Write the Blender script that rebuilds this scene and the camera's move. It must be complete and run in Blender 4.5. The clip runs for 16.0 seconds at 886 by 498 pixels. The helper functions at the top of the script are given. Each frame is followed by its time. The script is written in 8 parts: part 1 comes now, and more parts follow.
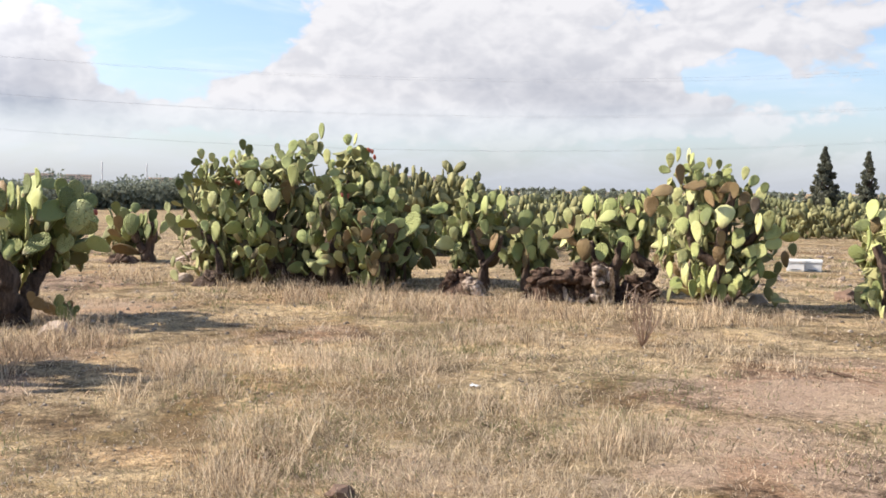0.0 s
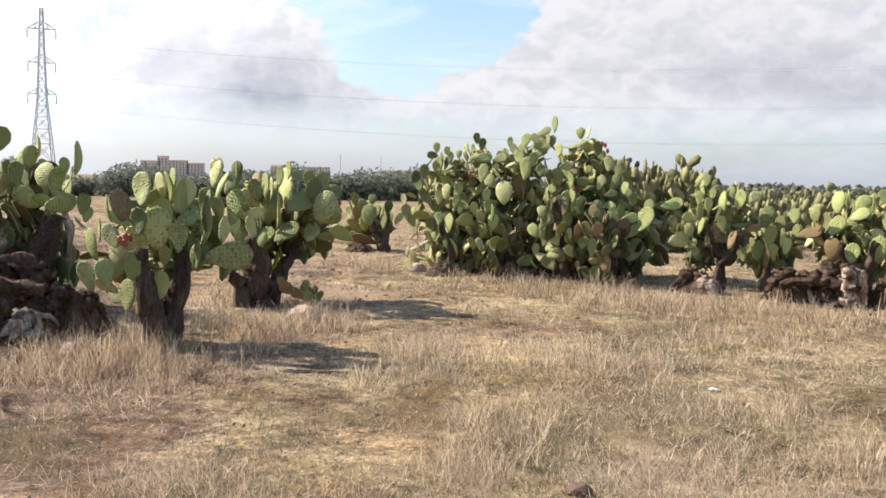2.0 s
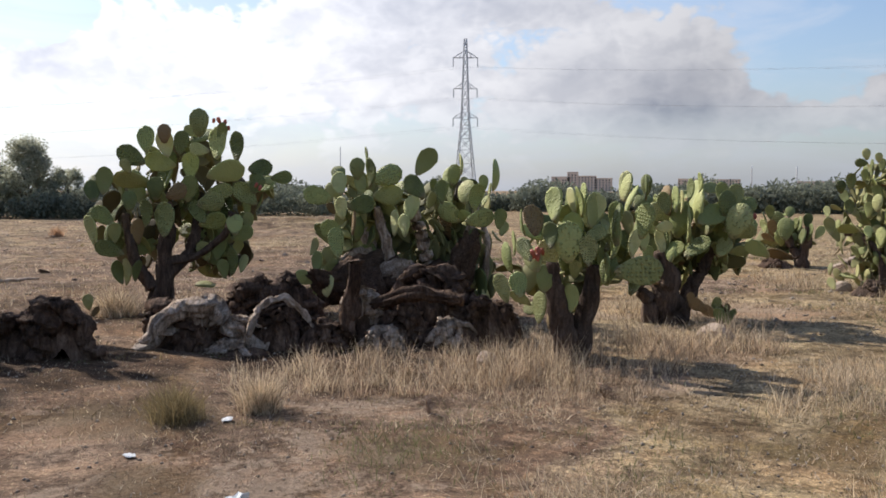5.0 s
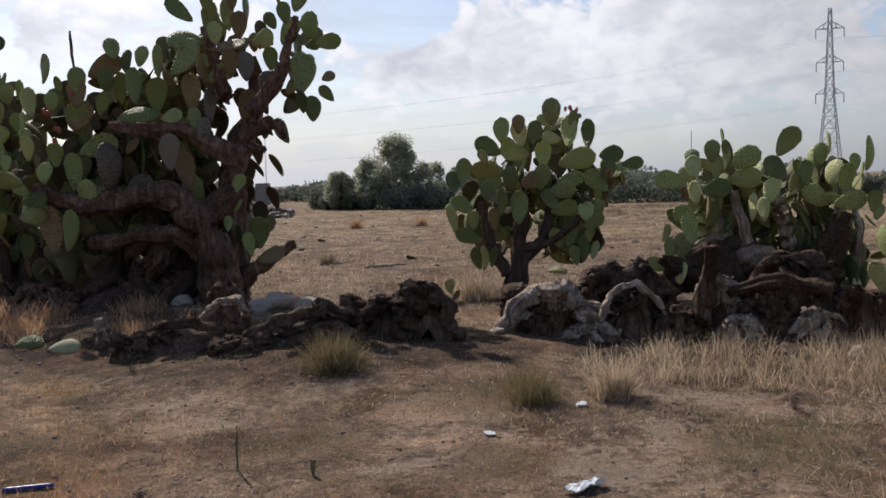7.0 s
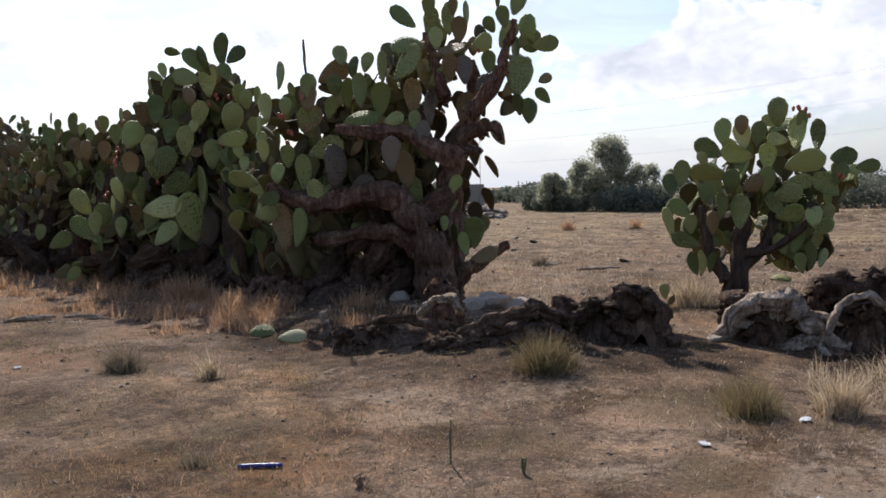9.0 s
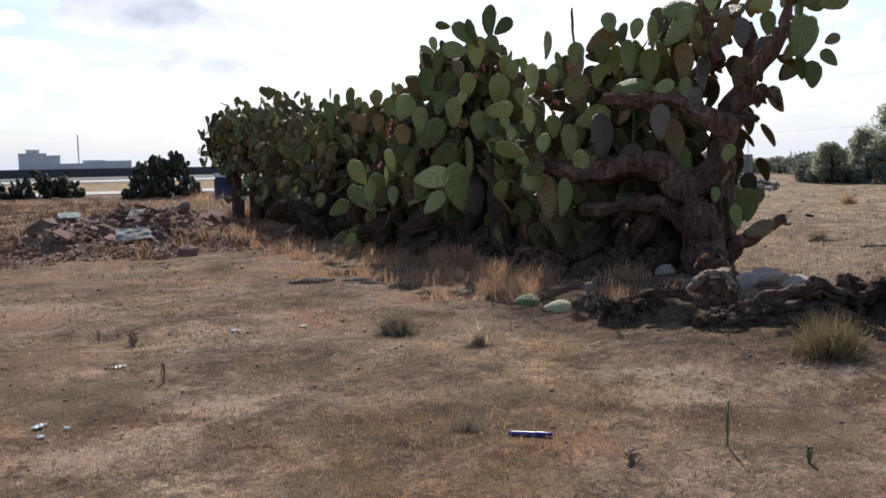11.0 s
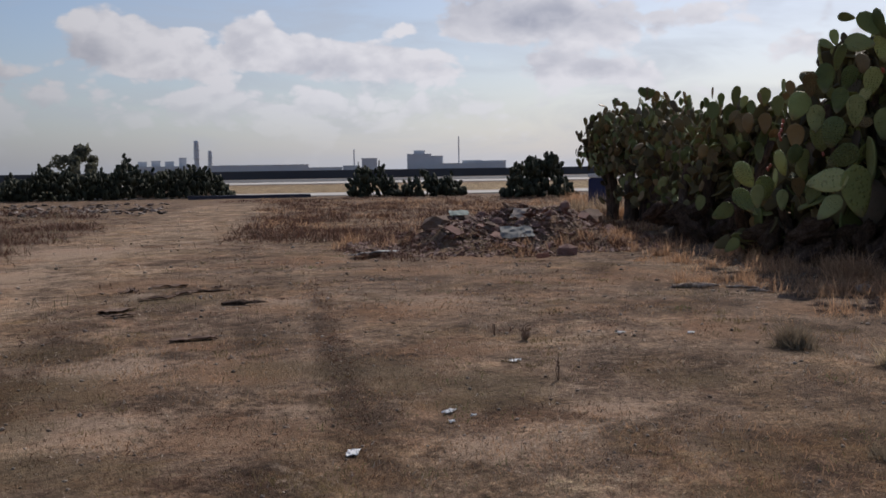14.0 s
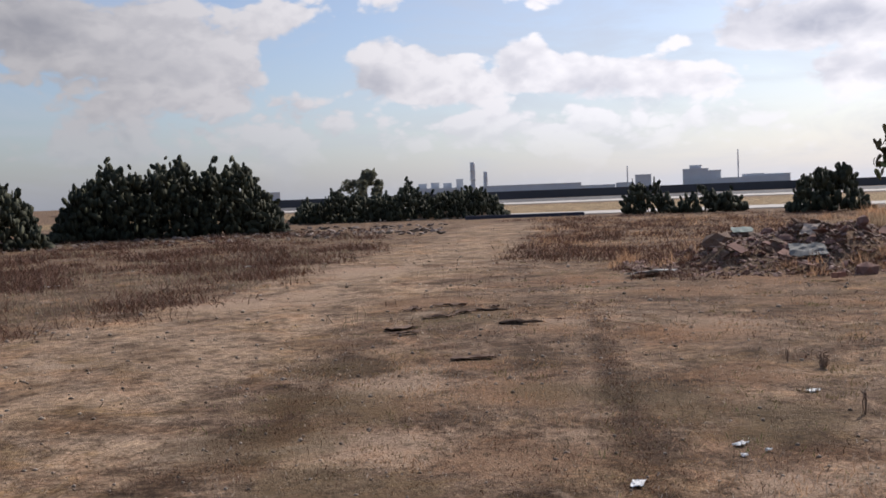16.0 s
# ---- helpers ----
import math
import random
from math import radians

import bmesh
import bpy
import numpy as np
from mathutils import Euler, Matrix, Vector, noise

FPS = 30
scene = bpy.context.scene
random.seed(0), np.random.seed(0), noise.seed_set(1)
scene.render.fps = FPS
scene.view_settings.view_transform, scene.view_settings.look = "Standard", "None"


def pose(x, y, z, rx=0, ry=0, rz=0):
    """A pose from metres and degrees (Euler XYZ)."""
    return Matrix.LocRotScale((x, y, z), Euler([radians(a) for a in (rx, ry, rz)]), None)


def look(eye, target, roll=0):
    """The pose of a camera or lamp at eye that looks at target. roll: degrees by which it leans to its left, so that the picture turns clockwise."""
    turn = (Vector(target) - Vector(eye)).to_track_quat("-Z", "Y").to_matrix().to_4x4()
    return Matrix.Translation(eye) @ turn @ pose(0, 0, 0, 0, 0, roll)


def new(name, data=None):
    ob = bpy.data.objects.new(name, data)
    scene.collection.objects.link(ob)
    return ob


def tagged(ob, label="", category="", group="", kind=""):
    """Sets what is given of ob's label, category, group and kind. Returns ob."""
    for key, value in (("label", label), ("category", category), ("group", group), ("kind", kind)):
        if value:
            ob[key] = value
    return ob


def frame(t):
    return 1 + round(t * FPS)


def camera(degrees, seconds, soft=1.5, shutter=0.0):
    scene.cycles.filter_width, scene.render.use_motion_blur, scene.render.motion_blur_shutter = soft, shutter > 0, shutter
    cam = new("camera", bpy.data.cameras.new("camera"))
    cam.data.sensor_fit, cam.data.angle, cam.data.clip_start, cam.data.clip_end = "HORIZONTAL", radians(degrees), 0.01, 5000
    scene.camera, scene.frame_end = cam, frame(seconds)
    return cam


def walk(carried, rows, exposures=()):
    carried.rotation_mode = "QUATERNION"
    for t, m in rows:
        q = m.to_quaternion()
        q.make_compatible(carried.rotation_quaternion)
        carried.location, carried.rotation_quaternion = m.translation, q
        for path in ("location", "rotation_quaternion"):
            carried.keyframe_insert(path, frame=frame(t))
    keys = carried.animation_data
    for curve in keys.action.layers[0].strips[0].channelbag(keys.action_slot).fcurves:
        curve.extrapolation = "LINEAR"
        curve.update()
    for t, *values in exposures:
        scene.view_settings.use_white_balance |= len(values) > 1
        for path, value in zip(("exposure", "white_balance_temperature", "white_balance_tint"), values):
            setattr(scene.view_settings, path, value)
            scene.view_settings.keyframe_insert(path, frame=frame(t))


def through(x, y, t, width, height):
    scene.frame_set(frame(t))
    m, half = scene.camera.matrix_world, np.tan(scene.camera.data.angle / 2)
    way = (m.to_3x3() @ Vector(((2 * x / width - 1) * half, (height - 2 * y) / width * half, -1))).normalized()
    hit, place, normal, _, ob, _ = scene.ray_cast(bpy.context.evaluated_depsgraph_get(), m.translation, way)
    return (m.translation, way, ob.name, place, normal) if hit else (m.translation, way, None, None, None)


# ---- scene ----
cam = camera(49.51, 16.0, soft=1.7)

# seconds, eye (m), heading to the left of +y, pitch and roll (degrees)
PATH = [
    (0, 0.006, 0.004, 1.501, 44.876, -3.518, 0.577),
    (0.5, -0.005, 0, 1.495, 48.167, -3.602, 0.464),
    (1, -0.039, -0.026, 1.492, 52.095, -3.861, 0.751),
    (1.5, -0.066, -0.038, 1.49, 55.895, -4.175, 0.886),
    (2, -0.096, -0.036, 1.499, 58.182, -4.081, 1.068),
    (2.5, -0.154, -0.039, 1.506, 61.864, -3.886, 1.475),
    (3, -0.195, -0.054, 1.5, 66.322, -3.667, 0.246),
    (3.2, -0.213, -0.065, 1.507, 67.705, -3.472, -0.124),
    (5.3, -0.281, -0.002, 1.486, 84.75, -3.586, 0.306),
    (5.5, -0.299, -0.005, 1.479, 86.562, -3.633, 0.424),
    (6, -0.322, -0.022, 1.478, 92.233, -3.782, -0.053),
    (6.5, -0.32, -0.028, 1.476, 98.335, -3.916, -0.918),
    (7, -0.313, -0.036, 1.479, 102.758, -3.981, -1.464),
    (7.5, -0.303, -0.039, 1.476, 106.256, -3.766, -1.54),
    (8, -0.295, -0.035, 1.478, 108.495, -3.678, -1.085),
    (8.5, -0.288, -0.04, 1.477, 111.592, -3.706, -0.848),
    (9, -0.277, -0.047, 1.481, 115.317, -3.626, -0.975),
    (9.5, -0.28, -0.061, 1.476, 119.264, -3.821, -0.992),
    (10, -0.268, -0.075, 1.477, 124.053, -3.875, -0.879),
    (10.2, -0.306, -0.106, 1.469, 125.398, -4.142, -0.798),
    (12.3, -0.196, -0.188, 1.496, 139.116, -5.45, -0.617),
    (12.5, -0.189, -0.205, 1.497, 140.318, -5.396, -0.187),
    (13, -0.168, -0.224, 1.499, 143.887, -5.024, -0.065),
    (13.5, -0.131, -0.242, 1.507, 148.829, -4.945, -0.689),
    (14, -0.11, -0.289, 1.507, 152.22, -4.724, -0.873),
    (14.5, -0.089, -0.324, 1.505, 155.859, -4.28, -1.604),
    (15, -0.05, -0.359, 1.509, 160.858, -3.678, -2.938),
    (15.5, -0.085, -0.41, 1.511, 164.031, -2.877, -2.654),
    (16, -0.112, -0.428, 1.516, 168.391, -3.216, -2.229),
]


def carried_pose(x, y, z, heading, pitch, roll):
    return pose(x, y, z) @ pose(0, 0, 0, 0, 0, heading) @ pose(0, 0, 0, 90 + pitch) @ pose(0, 0, 0, 0, 0, roll)


EXPOSURES = [(0.0, 0.72, 6400, 13), (3.0, 0.70, 6350, 12), (5.5, -0.03, 6250, 13), (6.0, -0.12, 6250, 13), (7.0, -0.33, 6250, 14), (8.5, -0.07, 6200, 13), (10.0, 0.0, 6100, 13), (12.5, 0.08, 6100, 12), (13.5, -0.44, 6200, 14), (14.5, -0.80, 6300, 16), (15.0, -0.38, 6350, 16), (16.0, -0.24, 6350, 16)]
walk(cam, [(r[0], carried_pose(*r[1:])) for r in PATH], EXPOSURES)

# ---- light ----
SUN_AZ, SUN_EL = 128.0, 37.0     # to the left of +y, above the horizon


def toward(az, el=0.0):
    a, e = radians(az), radians(el)
    return Vector((-math.sin(a) * math.cos(e), math.cos(a) * math.cos(e), math.sin(e)))


sun = new("sun", bpy.data.lights.new("sun", "SUN"))
sun.data.energy, sun.data.angle, sun.data.color = 5.2, radians(0.6), (1.0, 0.93, 0.82)
sun.matrix_world = look((0, 0, 0), -toward(SUN_AZ, SUN_EL))


class Nodes:
    """Short hand for node trees."""

    def __init__(self, tree):
        self.tree = tree

    def add(self, kind, inputs=(), **props):
        node = self.tree.nodes.new("ShaderNode" + kind)
        if "operation" in props:
            node.operation = props["operation"]
        if "use_clamp" in props:
            node.use_clamp = props["use_clamp"]
        if "data_type" in props:
            node.data_type, node.blend_type = props["data_type"], props["blend_type"]
        if "interpolation_type" in props:
            node.interpolation_type = props["interpolation_type"]
        if "sky_type" in props:
            node.sky_type = props["sky_type"]
        if "attribute_name" in props:
            node.attribute_name = props["attribute_name"]
        for key, value in dict(inputs).items():
            if isinstance(value, bpy.types.NodeSocket):
                self.tree.links.new(value, node.inputs[key])
            else:
                node.inputs[key].default_value = value
        return node

    def math(self, op, a, b=0.0, c=0.0, clamp=False):
        return self.add("Math", {0: a, 1: b, 2: c}, operation=op, use_clamp=clamp).outputs[0]

    def vec(self, op, a, b=(0, 0, 0)):
        return self.add("VectorMath", {0: a, 1: b}, operation=op)

    def noise(self, vector, scale, detail=4.0, rough=0.55, distort=0.0):
        return self.add("TexNoise", {"Vector": vector, "Scale": scale, "Detail": detail, "Roughness": rough, "Distortion": distort}).outputs["Fac"]

    def ramp(self, fac, stops, interpolation="LINEAR"):
        node = self.add("ValToRGB", {"Fac": fac})
        node.color_ramp.interpolation = interpolation
        el = node.color_ramp.elements
        while len(el) < len(stops):
            el.new(0.5)
        for e, (p, c) in zip(el, stops):
            e.position, e.color = p, (*c, 1) if len(c) == 3 else c
        return node.outputs["Color"]

    def mix(self, fac, a, b, blend="MIX"):
        node = self.add("Mix", {"Factor": fac}, data_type="RGBA", blend_type=blend)
        for key, value in ((6, a), (7, b)):
            if isinstance(value, bpy.types.NodeSocket):
                self.tree.links.new(value, node.inputs[key])
            else:
                node.inputs[key].default_value = (*value, 1) if len(value) == 3 else value
        return node.outputs[2]

    def smooth(self, x, lo, hi, out_lo=0.0, out_hi=1.0):
        return self.add("MapRange", {0: x, 1: lo, 2: hi, 3: out_lo, 4: out_hi}, interpolation_type="SMOOTHSTEP").outputs[0]


# clouds and gaps: heading, height, half width, half height (degrees), amount
CLOUDS_AHEAD = [
    (24.7, 9.2, 6.7, 2.5, 0.45), (28.5, 6.7, 2.4, 1.1, -0.6), (34.5, 6.2, 5.7, 2.4, 0.4), (41.1, 7.5, 8.8, 3.7, 0.5), (47.1, 9.7, 6.4, 3.7, 0.5), (52.4, 5.6, 9.1, 2.0, 0.45),
    (55.0, 3.8, 8.0, 1.1, 0.30), (40.0, 3.4, 11.0, 0.9, 0.28), (27.5, 4.3, 5.0, 0.9, 0.30), (58.6, 9.3, 4.2, 2.3, -0.85), (62.8, 8.7, 2.6, 2.6, -0.4), (66.6, 4.0, 5.0, 1.7, 0.5), (69.5, 7.2, 4.0, 2.6, 0.45), (71.8, 5.1, 5.7, 2.4, 0.4)]
CLOUDS_ASIDE = [
    (77.2, 6.7, 6.7, 3.7, 0.3), (80.2, 10.6, 8.4, 1.3, 0.4), (87.3, 7.0, 8.4, 3.4, 0.3), (96.0, 7.9, 11.1, 3.7, 0.3), (99.9, 7.6, 5.1, 2.4, 0.3), (105.3, 9.7, 3.0, 1.7, -0.9),
    (110.6, 8.1, 1.7, 2.0, -0.3), (121.0, 8.2, 10.0, 4.0, 0.35), (129.9, 9.2, 3.4, 1.5, -0.55), (131.9, 6.4, 2.4, 0.7, 0.3), (136.8, 6.5, 3.7, 1.2, -0.35), (141.4, 5.4, 3.0, 0.8, 0.35)]
CLOUDS_SUNWARD = [
    (143.4, 8.6, 5.7, 1.4, 0.4), (145.5, 6.0, 2.2, 0.9, 0.4), (149.7, 8.8, 2.7, 1.5, 0.35), (153.7, 6.0, 3.0, 1.0, 0.5), (154.6, 8.3, 1.2, 0.5, 0.45), (158.3, 6.8, 3.4, 1.3, 0.6), (158.3, 9.2, 3.9, 1.4, -0.6),
    (163.1, 7.5, 1.5, 1.4, 0.6), (166.4, 9.8, 3.6, 1.3, -0.5), (168.2, 6.3, 4.0, 1.0, 0.55), (170.3, 8.0, 4.0, 1.5, 0.6), (175.7, 8.3, 2.3, 1.9, -0.5), (178.2, 10.3, 2.2, 1.1, 0.5), (180.9, 7.5, 2.0, 1.9, 0.5),
    (160.0, 3.6, 11.0, 1.3, 0.20), (182.0, 4.2, 8.0, 1.8, 0.26), (183.3, 10.4, 2.4, 1.5, 0.4), (187.1, 8.1, 5.1, 2.5, 0.55), (190.7, 10.1, 3.7, 1.9, 0.5)]
# thick grey parts of the clouds
GREY_AHEAD = [
    (22.9, 7.2, 4.4, 1.3, 0.4), (32.9, 4.9, 4.0, 1.0, 0.6), (38.0, 6.0, 5.6, 1.5, 0.8), (66.4, 4.2, 4.6, 1.2, 0.45), (68.4, 6.4, 2.4, 2.2, 0.35), (71.2, 5.0, 8.0, 1.8, 0.4), (75.4, 7.7, 3.0, 1.3, 0.3),
    (80.2, 10.7, 8.8, 1.2, 0.9), (84.3, 7.8, 4.7, 1.7, 0.5), (91.4, 9.6, 2.0, 1.0, 0.3), (99.2, 8.6, 2.0, 1.0, 0.4), (100.0, 6.3, 5.1, 2.0, 0.4), (105.4, 7.6, 2.3, 1.4, 0.6)]
GREY_SUNWARD = [
    (128.5, 8.6, 3.6, 1.4, 0.8), (142.5, 8.6, 5.0, 1.0, 0.8), (143.1, 5.7, 1.2, 0.5, 0.6), (146.4, 6.1, 1.3, 0.7, 0.5), (149.0, 9.1, 3.7, 1.3, 0.9), (158.9, 5.9, 2.2, 0.7, 0.6), (163.9, 7.2, 0.8, 0.7, 0.6),
    (172.1, 6.8, 1.6, 0.8, 0.9), (182.8, 7.5, 1.3, 0.7, 0.5), (185.3, 8.3, 2.0, 1.1, 0.5), (191.0, 9.8, 2.6, 1.3, 0.8)]


def make_world():
    world = bpy.data.worlds.new("sky")
    scene.world = world
    world.use_nodes = True
    world.node_tree.nodes.clear()
    n = Nodes(world.node_tree)
    sky = n.add("TexSky", sky_type="NISHITA")
    sky.sun_disc, sky.sun_elevation, sky.sun_rotation = False, radians(SUN_EL), radians(-SUN_AZ)
    sky.air_density, sky.dust_density, sky.ozone_density = 1.0, 1.2, 1.5
    ray = n.add("TexCoord").outputs["Generated"]
    xyz = n.add("SeparateXYZ", {0: ray})
    up = xyz.outputs[2]
    heading = n.math("MULTIPLY", n.math("ARCTAN2", n.math("MULTIPLY", xyz.outputs[0], -1.0), xyz.outputs[1]), 57.2958)
    heading = n.math("ADD", heading, n.math("MULTIPLY", n.math("LESS_THAN", heading, -90.0), 360.0))
    rise = n.math("MULTIPLY", n.math("ARCSINE", up), 57.2958)

    def fields(rows, total):
        for az, el, wide, high, amount in rows:
            a = n.math("MULTIPLY", n.math("SUBTRACT", heading, az), 0.70 / wide)
            b = n.math("MULTIPLY", n.math("SUBTRACT", rise, el), 0.72 / high)
            fall = n.math("SUBTRACT", 1.0, n.math("ADD", n.math("MULTIPLY", a, a), n.math("MULTIPLY", b, b)), clamp=True)
            total = n.math("MULTIPLY_ADD", fall, amount, total)
        return total

    def mass(at):
        total = n.math("MULTIPLY", n.math("SUBTRACT", n.noise(at, 7.0, 7.0, 0.55, 0.15), 0.5), 1.3)
        for scale, weight in ((11.0, 0.40), (24.0, 0.24), (55.0, 0.11)):
            puff = n.math("ABSOLUTE", n.math("SUBTRACT", n.noise(at, scale, 2.0, 0.5, 0.3), 0.5))
            total = n.math("MULTIPLY_ADD", puff, weight * 4.0, n.math("SUBTRACT", total, weight * 0.45))
        return total

    flat = n.vec("MULTIPLY", ray, (1.0, 1.0, 1.6)).outputs[0]
    bias = n.smooth(up, 0.22, 0.55, 0.42, 0.30)
    for rows in (CLOUDS_AHEAD, CLOUDS_ASIDE, CLOUDS_SUNWARD):
        bias = fields(rows, bias)
    # fair sky away from the sun
    away = n.vec("DOT_PRODUCT", ray, tuple(toward(297, 25))).outputs["Value"]
    bias = n.math("ADD", bias, n.smooth(away, 0.1, 0.9, 0.0, -0.35))
    billow = mass(flat)
    body = n.math("ADD", bias, billow)
    above = mass(n.vec("ADD", flat, tuple(Vector((0, 0, 0.022)) + toward(SUN_AZ) * 0.008)).outputs[0])
    mask = n.smooth(body, 0.36, 0.58)
    relief = n.smooth(n.math("SUBTRACT", billow, above), -0.36, 0.36)
    grey = 0.0
    for rows in (GREY_AHEAD, GREY_SUNWARD):
        grey = fields(rows, grey)
    grey = n.math("ADD", n.math("MULTIPLY", grey, n.smooth(billow, -0.35, 0.25, 0.55, 1.05)), n.smooth(body, 0.85, 1.5, 0.0, 0.25), clamp=True)
    shade = n.math("SUBTRACT", n.math("ADD", 0.64, n.math("MULTIPLY", relief, 0.46)), n.math("MULTIPLY", grey, 0.74), clamp=True)
    glow = n.ramp(n.vec("DOT_PRODUCT", ray, tuple(toward(SUN_AZ, SUN_EL))).outputs["Value"], [(p, (v, v, v)) for p, v in ((0.15, 0.225), (0.45, 0.235), (0.60, 0.335), (0.74, 0.475), (0.80, 0.48), (0.88, 0.51), (1.0, 0.75))])
    glow = n.mix(1.0, glow, (2.5, 2.5, 2.5), "MULTIPLY")
    cloud = n.mix(shade, (0.47, 0.50, 0.575), (0.97, 0.97, 0.975))
    cloud = n.mix(1.0, cloud, glow, "MULTIPLY")
    blue = n.mix(1.0, sky.outputs["Color"], (0.112, 0.118, 0.126), "MULTIPLY")
    veil = n.smooth(n.noise(n.vec("MULTIPLY", ray, (1.0, 1.0, 4.0)).outputs[0], 5.0, 6.0, 0.6, 0.6), 0.40, 0.70, 0.02, 0.45)
    blue = n.mix(n.math("MULTIPLY", veil, n.smooth(up, 0.35, 0.6, 1.0, 0.3)), blue, (0.66, 0.70, 0.76))
    haze = n.math("POWER", n.math("SUBTRACT", 1.0, n.math("MAXIMUM", up, 0.0), clamp=True), 14.0)
    blue = n.mix(n.math("MULTIPLY", haze, 0.85), blue, n.mix(1.0, glow, (0.64, 0.69, 0.77), "MULTIPLY"))
    full = n.mix(n.math("MULTIPLY", mask, n.smooth(up, 0.015, 0.10, 0.10, 1.0)), blue, cloud)
    out = n.add("Background", {"Color": full, "Strength": 1.0})
    n.add("OutputWorld", {"Surface": out.outputs[0]})


make_world()


# ---- materials ----
def material(name, build):
    m = bpy.data.materials.new(name)
    m.use_nodes = True
    m.node_tree.nodes.clear()
    n = Nodes(m.node_tree)
    out = n.add("OutputMaterial")
    shader = n.add("BsdfPrincipled")
    n.tree.links.new(shader.outputs[0], out.inputs[0])
    build(n, shader)
    return m


def wire(n, shader, color=None, rough=None, bump=None, strength=0.3, distance=0.01, spec=None):
    for key, value in (("Base Color", color), ("Roughness", rough), ("Specular IOR Level", spec)):
        if isinstance(value, bpy.types.NodeSocket):
            n.tree.links.new(value, shader.inputs[key])
        elif value is not None:
            shader.inputs[key].default_value = (*value, 1) if isinstance(value, tuple) else value
    if bump is not None:
        b = n.add("Bump", {"Strength": strength, "Distance": distance, "Height": bump})
        n.tree.links.new(b.outputs[0], shader.inputs["Normal"])


def pad_material(name, dark, mid, pale, scar):
    def build(n, s):
        co = n.add("TexCoord").outputs["Object"]
        rnd = n.add("ObjectInfo").outputs["Random"]
        here = n.vec("ADD", co, n.add("CombineXYZ", {0: n.math("MULTIPLY", rnd, 31.0), 1: n.math("MULTIPLY", rnd, 17.0)}).outputs[0]).outputs[0]
        tone = n.ramp(rnd, [(0.0, dark), (0.55, mid), (1.0, pale)])
        blotch = n.noise(here, 2.2, 5.0)
        tone = n.mix(n.smooth(blotch, 0.35, 0.75, 0.0, 0.55), tone, mid)
        cell = n.add("TexVoronoi", {"Vector": n.vec("MULTIPLY", here, (1.0, 0.15, 1.0)).outputs[0], "Scale": 11.0, "Randomness": 0.35})
        dot = n.smooth(cell.outputs["Distance"], 0.05, 0.16, 1.0, 0.0)
        tone = n.mix(n.math("MULTIPLY", dot, 0.75), tone, (0.42, 0.40, 0.25))
        wear = n.smooth(n.noise(here, 4.5, 7.0, 0.65), 0.62, 0.74)
        tone = n.mix(n.math("MULTIPLY", wear, 0.6), tone, scar)
        foot = n.smooth(n.math("ADD", n.add("SeparateXYZ", {0: co}).outputs[2], n.math("MULTIPLY", blotch, 0.35)), 0.18, 0.42, 0.65, 0.0)
        tone = n.mix(foot, tone, scar)
        bump = n.math("ADD", n.smooth(cell.outputs["Distance"], 0.0, 0.45, 1.6, 0.0), n.math("MULTIPLY", n.noise(here, 14.0, 4.0), 0.7))
        wire(n, s, tone, n.smooth(blotch, 0.3, 0.7, 0.5, 0.75), bump, 0.85, 0.02, 0.2)
    return material(name, build)


PAD = [
    pad_material("pad_green", (0.098, 0.118, 0.040), (0.215, 0.238, 0.082), (0.40, 0.40, 0.165), (0.24, 0.19, 0.11)),
    pad_material("pad_yellow_green", (0.27, 0.31, 0.10), (0.40, 0.42, 0.155), (0.60, 0.57, 0.26), (0.3, 0.24, 0.13)),
    pad_material("pad_aged", (0.185, 0.136, 0.062), (0.264, 0.174, 0.081), (0.33, 0.236, 0.112), (0.16, 0.09, 0.045)),
    pad_material("pad_dead", (0.12, 0.095, 0.070), (0.17, 0.135, 0.10), (0.24, 0.195, 0.15), (0.10, 0.075, 0.055)),
]


def bark_material(name, dark, mid, pale, shift=0.0):
    def build(n, s):
        co = n.add("TexCoord").outputs["Object"]
        long = n.noise(n.vec("MULTIPLY", co, (9.0, 9.0, 2.2)).outputs[0], 2.0, 8.0, 0.65, 0.6)
        broad = n.noise(co, 2.3, 5.0)
        fine = n.noise(co, 38.0, 5.0, 0.7)
        tone = n.ramp(n.math("ADD", n.math("MULTIPLY", long, 0.65), n.math("MULTIPLY", broad, 0.35)), [(0.36 - shift, dark), (0.51 - shift, mid), (0.66 - shift, pale)])
        tone = n.mix(n.smooth(fine, 0.50, 0.66, 0.0, 0.6), tone, dark)
        bump = n.math("ADD", long, n.math("MULTIPLY", fine, 0.35))
        wire(n, s, tone, 0.92, bump, 0.9, 0.05, 0.15)
    return material(name, build)


BARK = bark_material("cactus_bark", (0.040, 0.028, 0.021), (0.115, 0.078, 0.056), (0.21, 0.15, 0.11))
BARK_RED = bark_material("weathered_red_bark", (0.045, 0.024, 0.017), (0.20, 0.112, 0.078), (0.44, 0.28, 0.20))
DEADWOOD = bark_material("grey_deadwood", (0.065, 0.044, 0.031), (0.31, 0.225, 0.160), (0.70, 0.57, 0.46), 0.06)
CHAR = bark_material("rotten_trunk", (0.030, 0.019, 0.013), (0.125, 0.078, 0.053), (0.29, 0.20, 0.143))


